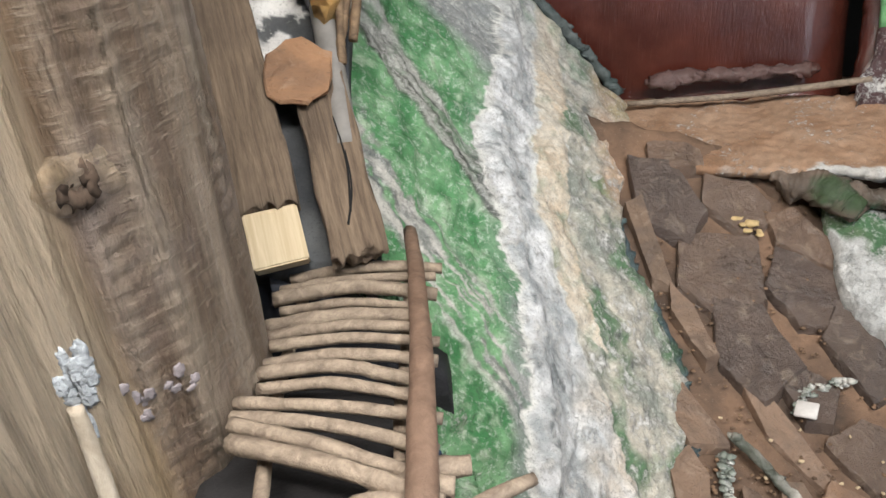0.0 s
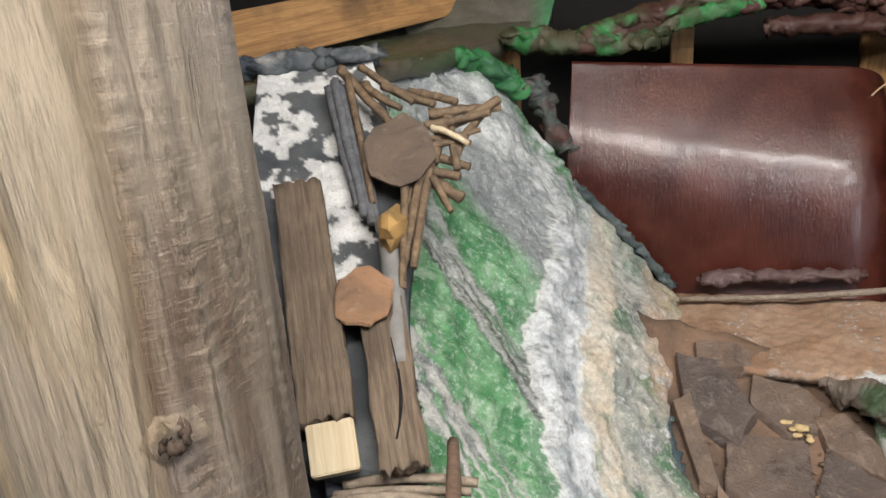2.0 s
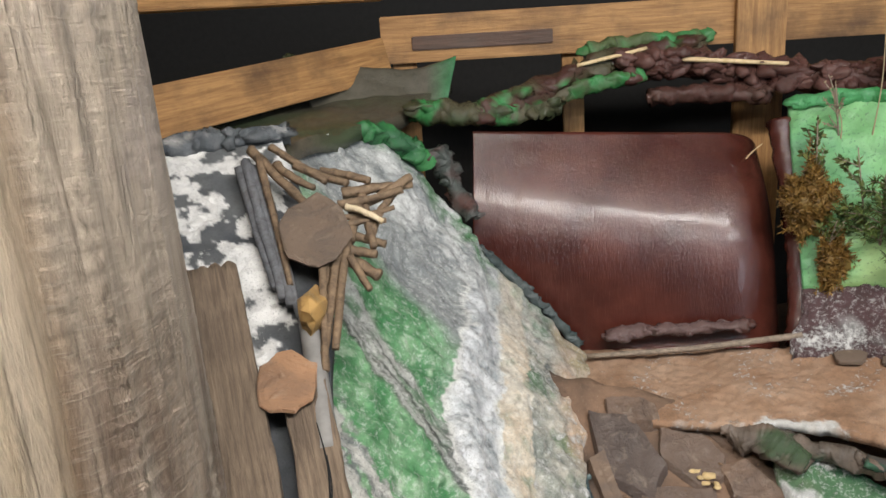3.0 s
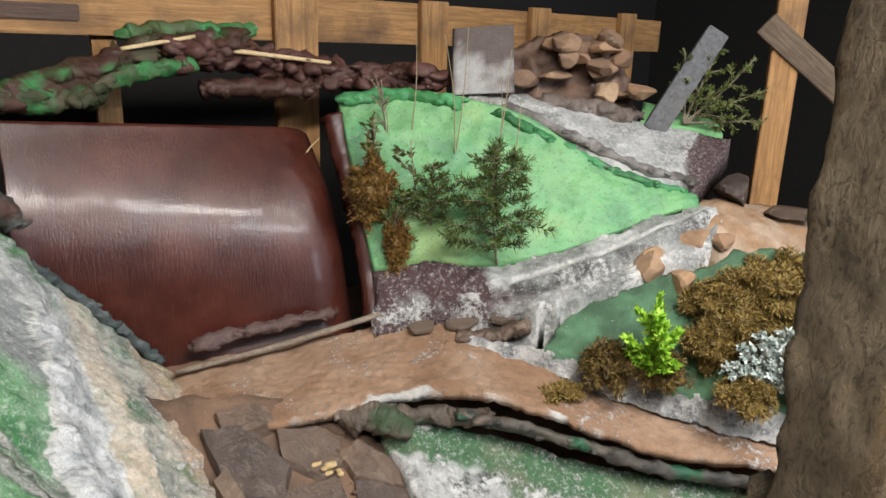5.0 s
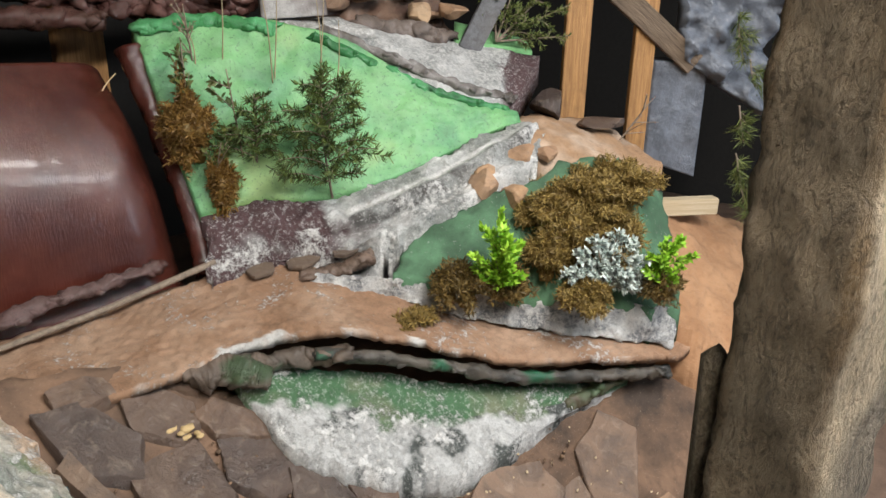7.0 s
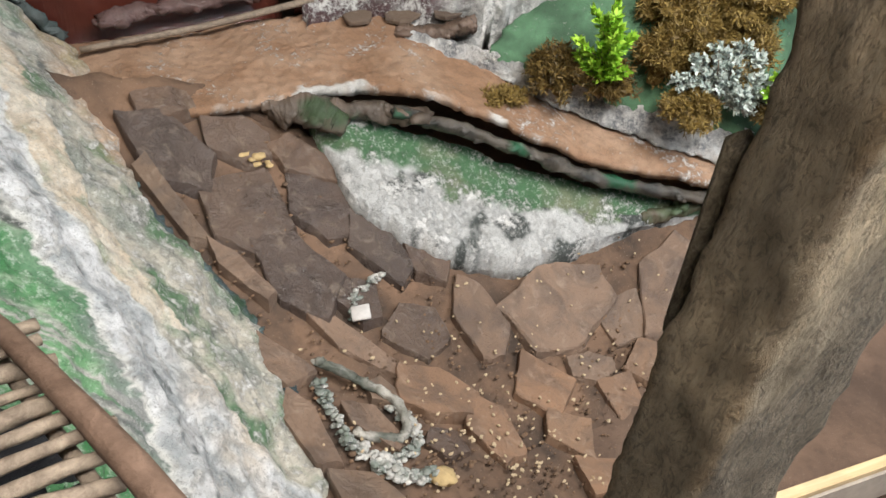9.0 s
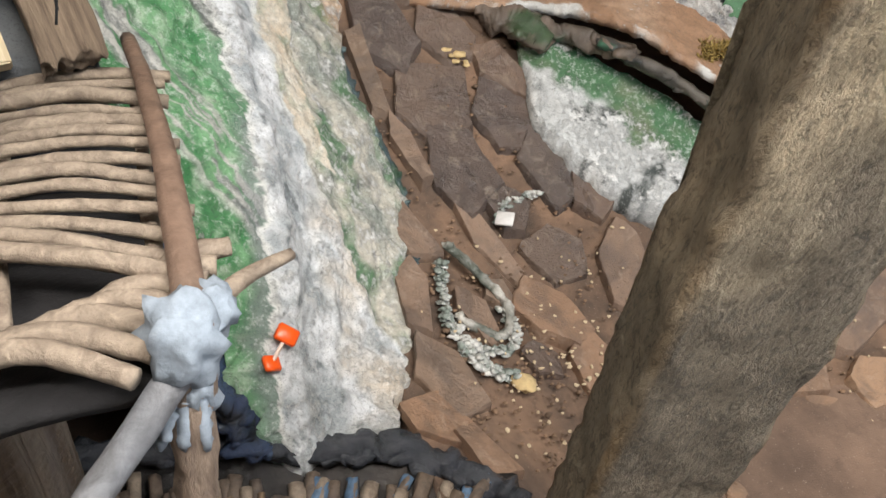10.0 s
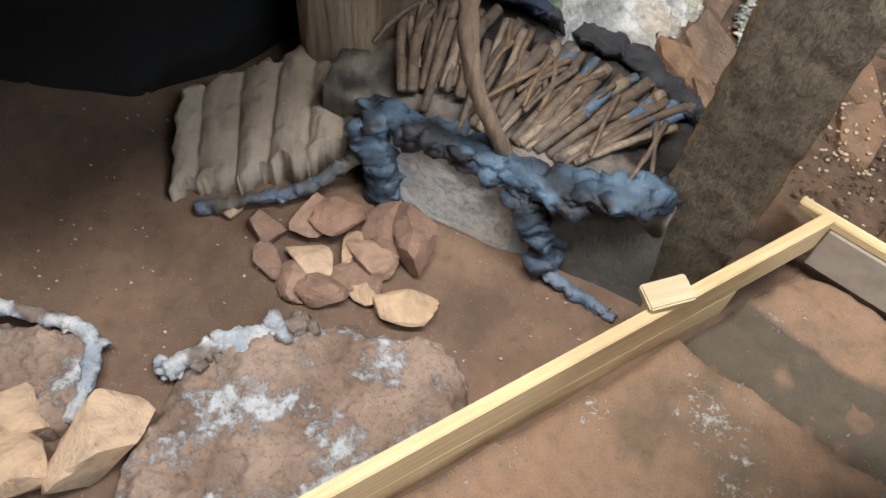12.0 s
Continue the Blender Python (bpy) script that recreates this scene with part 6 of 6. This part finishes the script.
leafy_twig("lime_sprig", on_island(1.71, 0.78), on_island(1.71, 0.78) + Vector((0.0, -0.01, 0.19)), 1400, 0.02, LIME, "bright lime-green leafy sprig at the island corner", 19, 18, 0.065)
for k, (dx, dz) in enumerate(((-0.07, 0.12), (-0.03, 0.16), (0.02, 0.17), (0.06, 0.15), (0.09, 0.09), (0.10, 0.04), (-0.09, 0.06))):
    b = on_island(1.63, 0.91, 0.01)
    t = b + Vector((dx * 0.8, -dx * 0.9, dz))
    conifer("silver_sprig", b, t, 12, 0.06, 0.015, SILVER, "silver-blue spruce twig in the moss", 30 + k, 0.006, 0.9, 0.0030, 0.003)
for k, (x, y, z, r3) in enumerate(((1.645, 1.30, 0.885, (0.035, 0.03, 0.04)), (1.60, 1.285, 0.84, (0.045, 0.035, 0.045)), (1.655, 1.21, 0.83, (0.04, 0.035, 0.03)), (1.77, 1.25, 0.925, (0.05, 0.035, 0.025)), (1.83, 1.20, 0.935, (0.045, 0.03, 0.025)))):
    boulder((x, y, z - 0.02), r3, 300 + k, SAND_STONE, "small orange-tan stone beside the mossy island", 0.5, k * 50, "stones by the island")
mound = sheet("sandy_mound", [(1.84, 1.34, 0.985), (2.05, 1.38, 1.0), (2.33, 1.30, 0.96)], [(1.80, 1.20, 0.90), (1.95, 1.06, 0.90), (2.2, 0.96, 0.86)], 30, 40, PAINT, lambda p, u, v: 0.02 * fbm(p, 8, 210) + 0.02 * math.sin(u * math.pi),
              lambda p, u, v: (*blend((0.38, 0.23, 0.13), (0.55, 0.42, 0.32), 0.4 + 1.4 * fbm(p, 6, 211)), 0.2), thick=0.15)
tagged(mound, "sandy orange mound beside the meadow", "mound")
boulder((2.10, 1.34, 0.99), (0.08, 0.06, 0.045), 320, STONE, "rough brown stone lying on the mound", 0.5, 20, "stones by the island")
boulder((2.18, 1.18, 0.96), (0.11, 0.06, 0.02), 321, STONE, "flat grey-brown slab on the mound", 0.4, -50, "stones by the island")
leafy_twig("dry_twig", (2.16, 1.10, 0.93), (2.22, 1.03, 1.06), 40, 0.008, leafy("red_berries", (0.20, 0.04, 0.03), (0.35, 0.12, 0.08)), "bare reddish twig with tiny dry buds", 40, 9, 0.08)
rod("white_splint", [(1.35, 1.46, 0.735), (1.46, 1.375, 0.79), (1.60, 1.31, 0.87)], (0.011, 0.009), plain("chalky_splint", (0.6, 0.58, 0.55), 0.9, 0, 30, 0.6, 0.004), None, sides=7, rough=0.5)
tagged(bpy.data.objects["white_splint"], "chalk-white strip of bark along the bank foot", "bark strip")
for k, (x, y, z, r) in enumerate(((1.17, 1.58, 0.70, 0.055), (1.27, 1.52, 0.715, 0.05), (1.06, 1.63, 0.695, 0.045))):
    shard("flat_stone", (x, y, z), r, 0.012, SLATE, 60 + k, "flat grey-brown stone lying beside the footpath", 8, Vector((-0.1, -0.1, 1)).normalized(), 0.7)
foam("rock_lumps", [(1.14, 1.54, 0.67), (1.22, 1.50, 0.68), (1.30, 1.46, 0.70)], 22, 0.026, [(0.11, 0.075, 0.055), (0.20, 0.14, 0.11)], 53, "lumpy brown rock below the flat stones", "rock")

# ---- rim of the pond ----
foam("foam_rope", [(0.95, 1.345, 0.59), (1.05, 1.27, 0.565), (1.21, 1.145, 0.505), (1.42, 0.995, 0.425), (1.78, 0.74, 0.36)], 90, 0.018, [(0.03, 0.03, 0.028), (0.10, 0.085, 0.07), (0.02, 0.10, 0.05)], 54, "dark green-brown foam under the footpath edge", "foam")
foam("foam_rope", [(0.82, 1.44, 0.585), (0.93, 1.37, 0.58), (1.02, 1.30, 0.575)], 26, 0.024, [(0.09, 0.07, 0.055), (0.15, 0.11, 0.085), (0.02, 0.12, 0.06)], 55, "brown foam bank at the pond corner", "foam")
foam("rock_lumps", [(0.72, 1.49, 0.585), (0.78, 1.45, 0.59), (0.82, 1.40, 0.57)], 20, 0.035, [(0.085, 0.065, 0.05), (0.15, 0.11, 0.085), (0.04, 0.07, 0.03)], 56, "dark mossy rock at the end of the footpath", "rock")
foam("foam_rope", [(1.52, 0.93, 0.31), (1.60, 0.90, 0.33), (1.72, 0.84, 0.36)], 20, 0.024, [(0.13, 0.095, 0.07), (0.10, 0.15, 0.08)], 57, "brown foam lumps at the narrow end of the pond", "foam")
foam("foam_rope", [(0.345, 1.40, 0.56), (0.36, 1.27, 0.50), (0.41, 1.17, 0.42), (0.43, 1.07, 0.35), (0.40, 0.90, 0.32)], 60, 0.014, [(0.05, 0.075, 0.085), (0.10, 0.14, 0.14), (0.03, 0.06, 0.035)], 58, "blue-grey foam seam along the mountain foot", "foam")
foam("foam_rope", [(0.50, 1.0, 0.325), (0.56, 0.93, 0.29), (0.60, 0.86, 0.26), (0.56, 0.80, 0.25), (0.48, 0.84, 0.28)], 30, 0.010, [(0.5, 0.47, 0.42), (0.10, 0.11, 0.09)], 59, "white and grey plaster seam between stones", "plaster seam")
rc = random.Random(8)
CHIP = plain("wood_chip", (0.55, 0.43, 0.28), 0.8)
V, F = [], []
for k in range(260):
    x, y = rc.uniform(0.45, 1.5), rc.uniform(0.45, 1.05)
    if rc.random() < 0.35:
        x, y = rc.gauss(0.75, 0.12), rc.gauss(0.72, 0.1)
    p = Vector((x, y, slope_z(x, y) + 0.016))
    v, f = ball_geo(p, (rc.uniform(0.002, 0.006), rc.uniform(0.002, 0.005), 0.003), k, 0.8, 1)
    o = len(V)
    V += v
    F += [tuple(i + o for i in q) for q in f]
tagged(mesh_ob("chips", V, F, CHIP, smooth=False), "scattered pale wood chips and grit on the stones", "chips", kind="stuff")
V, F = [], []
for k in range(170):
    x, y = rc.uniform(-0.9, 0.4), rc.uniform(-0.5, 0.35)
    p = Vector((x, y, ez(x, y) + 0.004))
    v, f = ball_geo(p, (rc.uniform(0.0015, 0.005), rc.uniform(0.001, 0.003), 0.0015), k, 0.8, 1)
    o = len(V)
    V += v
    F += [tuple(i + o for i in q) for q in f]
tagged(mesh_ob("chips", V, F, plain("pale_grit", (0.45, 0.40, 0.34), 0.9), smooth=False), "pale grit scattered over the earth floor", "chips", kind="stuff")
YELLOW = plain("yellow_chip", (0.55, 0.40, 0.2), 0.9, 0, 60, 0.5, 0.004)
V, F = lumps([(0.62, 1.43, 0.525), (0.66, 1.40, 0.51)], 6, 0.012, 71, 0.9, 2, 0.5)
tagged(mesh_ob("chip_pile", V, F, YELLOW), "yellow crumbs of wood between the stones", "chips")
V, F = lumps([(0.555, 0.70, 0.235), (0.57, 0.68, 0.23)], 3, 0.02, 72, 0.6, 2, 0.4)
tagged(mesh_ob("chip_pile", V, F, YELLOW), "cream-coloured flake among the stones", "chips")
V, F = box_geo((0.655, 1.06, 0.325), (0.04, 0.035, 0.008), (0.8, -0.5, 0.2), (0.5, 0.8, 0.3), 0.002)
tagged(mesh_ob("white_flake", V, F, plain("white_flake", (0.65, 0.62, 0.6), 0.9)), "white plaster flake on the stones", "flake")
ORANGE = plain("orange_plastic", (0.85, 0.10, 0.01), 0.35, 0, 20, 0.1)
clipo = thing("orange_clip", "small bright orange plastic clip lying on the snow", "clip")
V, F = box_geo((0.124, 0.662, 0.504), (0.034, 0.026, 0.010), (0.8, -0.3, -0.5), (0.3, 0.8, 0.4), 0.003)
mesh_ob("jaw", V, F, ORANGE, clipo)
V, F = box_geo((0.098, 0.632, 0.482), (0.028, 0.024, 0.010), (0.8, 0.3, -0.5), (-0.3, 0.8, 0.4), 0.003)
mesh_ob("jaw", V, F, ORANGE, clipo)
rod("bar", [(0.100, 0.634, 0.484), (0.122, 0.660, 0.503)], (0.003, 0.003), plain("pale_plastic", (0.8, 0.6, 0.5), 0.4), clipo, "pale connecting bar", sides=6)
V, F = box_geo((0.424, 0.350, 1.045), (0.03, 0.02, 0.21), (0.95, -0.25, 0.06), (0.26, 0.96, 0), 0.009)
stub = mesh_ob("stub_board", V, F, BEAM, paint=[(0.19, 0.145, 0.085, 1)] * len(V))
tagged(stub, "short dark round-topped board nailed behind the timber post", "board")

# ---- far side of the model ----
grey = sheet("grey_slab", [(1.40, 1.93, 1.30), (1.43, 1.97, 1.50)], [(1.58, 1.84, 1.31), (1.60, 1.88, 1.52)], 14, 20, PAINT, lambda p, u, v: 0.006 * fbm(p, 10, 230), lambda p, u, v: (*blend((0.14, 0.11, 0.10), (0.45, 0.43, 0.42), 2.5 * fbm(p, 6, 231) - 0.3 + 0.5 * (1 - v)), 0.3), thick=0.03, drop=(0.4, 0.8, 0))
tagged(grey, "upright grey-brown slab smeared with white", "slab")
shelf = sheet("white_ledge", [(1.45, 1.93, 1.30), (1.70, 1.90, 1.30)], [(1.50, 1.80, 1.285), (1.66, 1.72, 1.27)], 10, 24, PAINT, lambda p, u, v: 0.006 * fbm(p, 12, 232), lambda p, u, v: (0.45, 0.44, 0.42, 0.6), thick=0.03)
tagged(shelf, "crusted white ledge above the meadow", "ledge")
backing = sheet("stone_wall", [(1.68, 1.95, 1.22), (2.04, 1.68, 1.20)], [(1.74, 2.02, 1.46), (1.88, 1.92, 1.49), (2.05, 1.80, 1.46)], 26, 40, FOAM, lambda p, u, v: 0.03 * fbm(p, 9, 234), lambda p, u, v: (*blend((0.09, 0.05, 0.038), (0.20, 0.125, 0.09), 0.5 + 1.4 * fbm(p, 12, 235)), 0.15), thick=0.06, drop=(0.5, 0.8, 0), ragged=0.03)
tagged(backing, "rough red-brown mortar bank carrying loose stones", "stone wall")
rw = random.Random(3)
for k in range(16):
    x = 1.72 + 0.30 * rw.random()
    y = 1.88 - (x - 1.72) * 0.75 + rw.uniform(-0.03, 0.05)
    z = 1.27 + 0.20 * rw.random()
    boulder((x, y + (z - 1.27) * 0.35, z), (rw.uniform(0.035, 0.06), rw.uniform(0.03, 0.05), rw.uniform(0.018, 0.035)), 340 + k, RED_STONE if k % 3 else SAND_STONE, "angular reddish-brown stone in a mortared wall", 0.6, k * 61, "stones of the far wall")
foam("rock_lumps", [(1.70, 1.83, 1.27), (1.82, 1.75, 1.26), (1.95, 1.66, 1.23)], 26, 0.034, [(0.12, 0.09, 0.075), (0.2, 0.16, 0.14)], 60, "grey-brown foam lumps under the stone wall", "foam")
board("grey_plank", (2.0, 1.60, 1.19), (2.19, 1.52, 1.52), 0.075, 0.03, (-0.6, -0.7, 0.2), GREYTWIG)
tagged(bpy.data.objects["grey_plank"], "leaning plank painted grey", "plank")
green_tip = sheet("green_tip", [(1.98, 1.64, 1.225), (2.22, 1.47, 1.185)], [(2.10, 1.72, 1.28), (2.26, 1.52, 1.22)], 10, 20, PAINT_FINE, lambda p, u, v: 0.006 * fbm(p, 9, 233), lambda p, u, v: (*MINT, 0.15), thick=0.08)
tagged(green_tip, "small mint-green painted corner behind the road", "model meadow")
for k, (tx, ty, tz) in enumerate(((2.10, 1.58, 1.46), (2.20, 1.50, 1.50), (2.27, 1.42, 1.44), (2.30, 1.38, 1.34), (2.28, 1.36, 1.24))):
    conifer("spruce_branch", (2.10, 1.55, 1.22), (tx, ty, tz), 8, 0.09, 0.016, SPRUCE, "yellow-green spruce branch leaning on the frame", 50 + k, 0.003, 0.8, 0.0045)

STEEL = plain("grey_blue_rock_foil", (0.17, 0.19, 0.23), 0.4, 0, 12, 0.85, 0.03)
hang = sheet("grey_box", [(2.54, 1.14, 1.15), (2.545, 1.14, 0.78)], [(2.66, 0.98, 1.15), (2.665, 0.98, 0.72)], 20, 30, STEEL, lambda p, u, v: 0.006 * fbm(p, 8, 240), thick=0.16, drop=(0.75, 0.6, 0.0))
tagged(hang, "hanging blue-grey box like a rock face", "box")
crag = sheet("grey_crag", [(2.60, 1.10, 1.42), (2.62, 1.08, 1.16)], [(2.86, 0.80, 1.42), (2.84, 0.82, 0.95)], 24, 30, STEEL, lambda p, u, v: 0.13 * fbm(p, 5, 241) + 0.04 * fbm(p, 14, 242), thick=0.1, drop=(0.75, 0.6, 0.0))
tagged(crag, "crumpled blue-grey sheet shaped like a crag", "crag")
for k, (x, y, z) in enumerate(((2.70, 0.93, 1.36), (2.68, 0.90, 1.28), (2.76, 0.86, 1.16), (2.70, 0.86, 1.0), (2.72, 0.85, 0.82), (2.74, 0.82, 0.7))):
    conifer("pine_frond", (x, y, z), (x - 0.02 + 0.02 * (k % 3), y - 0.04, z - 0.13), 5, 0.05, 0.05, SPRUCE, "hanging tuft of long green pine needles", 70 + k, 0.002, 0.9, 0.004)
OCHRE = earth("ochre_earth", (0.33, 0.17, 0.085), (0.46, 0.26, 0.14), 40)
ob = sheet("orange_bank", [(1.83, 0.79, 0.50), (2.2, 0.98, 0.64), (2.55, 1.16, 0.66)], [(1.9, 0.60, 0.40), (2.5, 0.60, 0.42), (2.95, 0.76, 0.48)], 50, 50, OCHRE, lambda p, u, v: 0.02 * fbm(p, 8, 250) + 0.006 * fbm(p, 35, 251), thick=0.36)
tagged(ob, "bank of orange-brown earth beyond the island", "earth bank")
board("pale_block", (2.40, 1.02, 0.655), (2.56, 0.86, 0.655), 0.05, 0.06, (0, 0, 1), SAWN)
tagged(bpy.data.objects["pale_block"], "pale wooden block lying on the earth bank", "wood block")

# ---- woven chair ----
chair = thing("woven_chair", "round garden chair with black tube and grey woven strands", "chair", at=(0.85, -0.285, 0.0))
CC, CR = Vector((0.0, 0.0, 0.75)), 0.285
TUBE = plain("black_tube", (0.012, 0.013, 0.016), 0.25, 0.3, 10, 0.1, 0.0003)
WRAP = plain("grey_strand", (0.29, 0.30, 0.315), 0.5, 0, 50, 0.2, 0.001)


def ring_pt(a, r=CR, z=0.75):
    return Vector((math.cos(a) * r, math.sin(a) * r, z))


rod("top_rail", [ring_pt(math.radians(a)) for a in range(-220, 141, 5)], (0.017, 0.017), TUBE, chair, "glossy black metal tube", sides=16, rough=0, steps=140)
coil = []
for k in range(70):
    a = math.radians(138 - k * 1.8)
    coil.append(tube_geo([ring_pt(a - 0.016), ring_pt(a), ring_pt(a + 0.016)], (0.0175, 0.0215, 0.0175), 14, 0, 0, 5))
mesh_ob("rail_wrapping", *join_geo(coil), WRAP, chair, "grey strand wound round the rail")["kind"] = "stuff"
strands = []
for k in range(33):
    f = k / 32
    r0 = CR - 0.03 - 0.07 * f
    z = 0.735 - 0.28 * f
    pts, n = [], 216
    V, F = [], []
    for j in range(n):
        a = 2 * math.pi * j / n
        rr0 = r0 + 0.003 * math.sin(a * 40 + math.pi * k)
        for dr, dz in ((0.0015, 0.0044), (-0.0015, 0.0044), (-0.0015, -0.0044), (0.0015, -0.0044)):
            V.append(Vector((math.cos(a) * (rr0 + dr), math.sin(a) * (rr0 + dr), z + dz)))
    for j in range(n):
        j2 = (j + 1) % n
        for s in range(4):
            t = (s + 1) % 4
            F.append((j * 4 + s, j2 * 4 + s, j2 * 4 + t, j * 4 + t))
    strands.append((V, F))
mesh_ob("woven_shell", *join_geo(strands), WRAP, chair, "grey plastic basket weave")["kind"] = "stuff"
for k in range(40):
    a = 2 * math.pi * k / 40
    rod("stake", [ring_pt(a, CR - 0.03, 0.745), ring_pt(a, CR - 0.10, 0.455)], (0.003, 0.003), WRAP, chair, sides=6, rough=0, steps=4)
bm = bmesh.new()
bmesh.ops.create_cone(bm, cap_ends=True, segments=64, radius1=0.18, radius2=0.19, depth=0.03, matrix=Matrix.Translation((0, 0, 0.45)))
part("seat", bm, WRAP, chair, "grey woven seat")
rings = []
for k in range(20):
    r0, V, F = 0.012 + 0.009 * k, [], []
    for j in range(120):
        a = 2 * math.pi * j / 120
        z = 0.468 + 0.003 * math.sin(a * 20 + math.pi * k)
        for dr, dz in ((0.004, 0.001), (-0.004, 0.001), (-0.004, -0.001), (0.004, -0.001)):
            V.append(Vector((math.cos(a) * (r0 + dr), math.sin(a) * (r0 + dr), z + dz)))
    for j in range(120):
        for q in range(4):
            F.append((j * 4 + q, (j + 1) % 120 * 4 + q, (j + 1) % 120 * 4 + (q + 1) % 4, j * 4 + (q + 1) % 4))
    rings.append((V, F))
mesh_ob("seat_weave", *join_geo(rings), WRAP, chair, "grey plastic strands woven in rings")["kind"] = "stuff"
for k in range(4):
    a = math.radians(45 + 90 * k)
    rod("leg", [ring_pt(a, 0.13, 0.45), ring_pt(a, 0.13, 0.25), ring_pt(a, 0.13, 0.085)], (0.013, 0.012), TUBE, chair, sides=12, rough=0)

# ---- slabs, rubble and plaster crust along the foot of the mountain ----
r4 = random.Random(77)
chips = []
for k in range(1300):
    x, y = r4.uniform(0.42, 1.45), r4.uniform(0.46, 0.95)
    if k % 4 == 0:
        x, y = r4.uniform(0.40, 0.95), r4.uniform(0.95, 1.45)
    if y > lerp_table(FAR, x) - 0.03:
        continue
    q = r4.uniform(0.002, 0.006) if k % 9 else r4.uniform(0.004, 0.009)
    chips.append(ball_geo((x, y, slope_z(x, y) + 0.004), (q, q * r4.uniform(0.6, 1.0), q * 0.6), k, 0.6, 1, 1.5))
V, F = join_geo(chips)
tagged(mesh_ob("rubble", V, F, earth("rubble_grit", (0.11, 0.07, 0.045), (0.27, 0.165, 0.10), 60)), "crumbs of earth and stone strewn between the slabs", "rubble", kind="stuff")


def crust(path, count, r, seed, label):
    V, F = lumps([(x, y, slope_z(x, y) + 0.010) for x, y in path], count * 4, r * 0.62, seed, 1.5, 1, 0.5)
    return tagged(mesh_ob("plaster_crust", V, F, PAINT_FINE, paint=[(*blend((0.20, 0.23, 0.20), (0.62, 0.60, 0.56), 0.5 + 2 * fbm(v, 20, seed)), 0.45) for v in V]), label, "plaster", kind="stuff")


crust([(0.476, 0.96), (0.455, 0.87), (0.455, 0.815), (0.505, 0.765), (0.58, 0.78), (0.60, 0.83), (0.585, 0.87)], 60, 0.011, 91, "curved bead of white plaster round a flat stone")
crust([(0.46, 0.76), (0.51, 0.72), (0.56, 0.715)], 26, 0.012, 92, "grey-green plaster crumbs below the stones")
crust([(0.645, 1.07), (0.66, 1.10), (0.70, 1.12), (0.76, 1.13)], 22, 0.010, 93, "white and green paint smears between the stones")

# ---- paving stones of the slope: x, y, half length, half width, turn ----
DARK_SLABS = ((0.772, 0.999, 0.081, 0.057, -8), (0.731, 1.306, 0.078, 0.068, -37), (0.751, 1.395, 0.09, 0.042, -33), (0.615, 1.467, 0.070, 0.046, -19), (0.457, 1.463, 0.09, 0.07, -38), (0.561, 1.335, 0.085, 0.092, -57),
              (0.588, 1.179, 0.105, 0.082, -48), (0.811, 1.183, 0.075, 0.062, -73), (0.912, 1.136, 0.068, 0.055, -51), (0.693, 1.520, 0.053, 0.026, -30), (0.68, 1.10, 0.06, 0.05, -20), (0.648, 0.759, 0.044, 0.038, -19), (0.50, 1.55, 0.06, 0.03, -10))
TAN_SLABS = ((1.165, 0.897, 0.150, 0.098, -9), (0.940, 0.963, 0.098, 0.062, -112), (1.480, 0.770, 0.152, 0.085, 14), (1.119, 0.752, 0.062, 0.035, -21), (1.30, 0.80, 0.075, 0.06, -20), (0.611, 1.026, 0.121, 0.030, -55), (0.470, 1.211, 0.075, 0.024, -68),
             (0.408, 1.373, 0.10, 0.026, -76), (0.430, 1.016, 0.064, 0.044, -61), (0.395, 0.863, 0.086, 0.036, -94), (0.525, 0.844, 0.072, 0.036, -70), (0.599, 0.899, 0.04, 0.032, -51), (0.409, 0.695, 0.085, 0.055, -69))
RED_SLABS = ((0.708, 0.866, 0.089, 0.062, -38), (0.775, 0.744, 0.078, 0.055, -101), (0.972, 0.771, 0.085, 0.060, -60), (0.94, 0.655, 0.072, 0.05, -45), (1.128, 0.652, 0.068, 0.062, -11), (1.269, 0.678, 0.072, 0.062, -27),
             (1.137, 0.535, 0.100, 0.045, -25), (0.920, 0.548, 0.077, 0.050, -19), (1.305, 0.556, 0.075, 0.045, -60), (1.02, 0.45, 0.09, 0.045, -20), (1.23, 0.44, 0.08, 0.04, -22), (0.36, 0.60, 0.06, 0.05, -22), (0.43, 0.53, 0.05, 0.04, -59), (1.45, 0.60, 0.08, 0.055, -15))
for k, slab in enumerate(DARK_SLABS):
    flag_stone("stone", *slab, STONE, slope, 40 + k)
for k, slab in enumerate(TAN_SLABS):
    flag_stone("stone", *slab, TAN_SLAB, slope, 80 + k)
for k, slab in enumerate(RED_SLABS):
    flag_stone("stone", *slab, RED_STONE, slope, 120 + k)
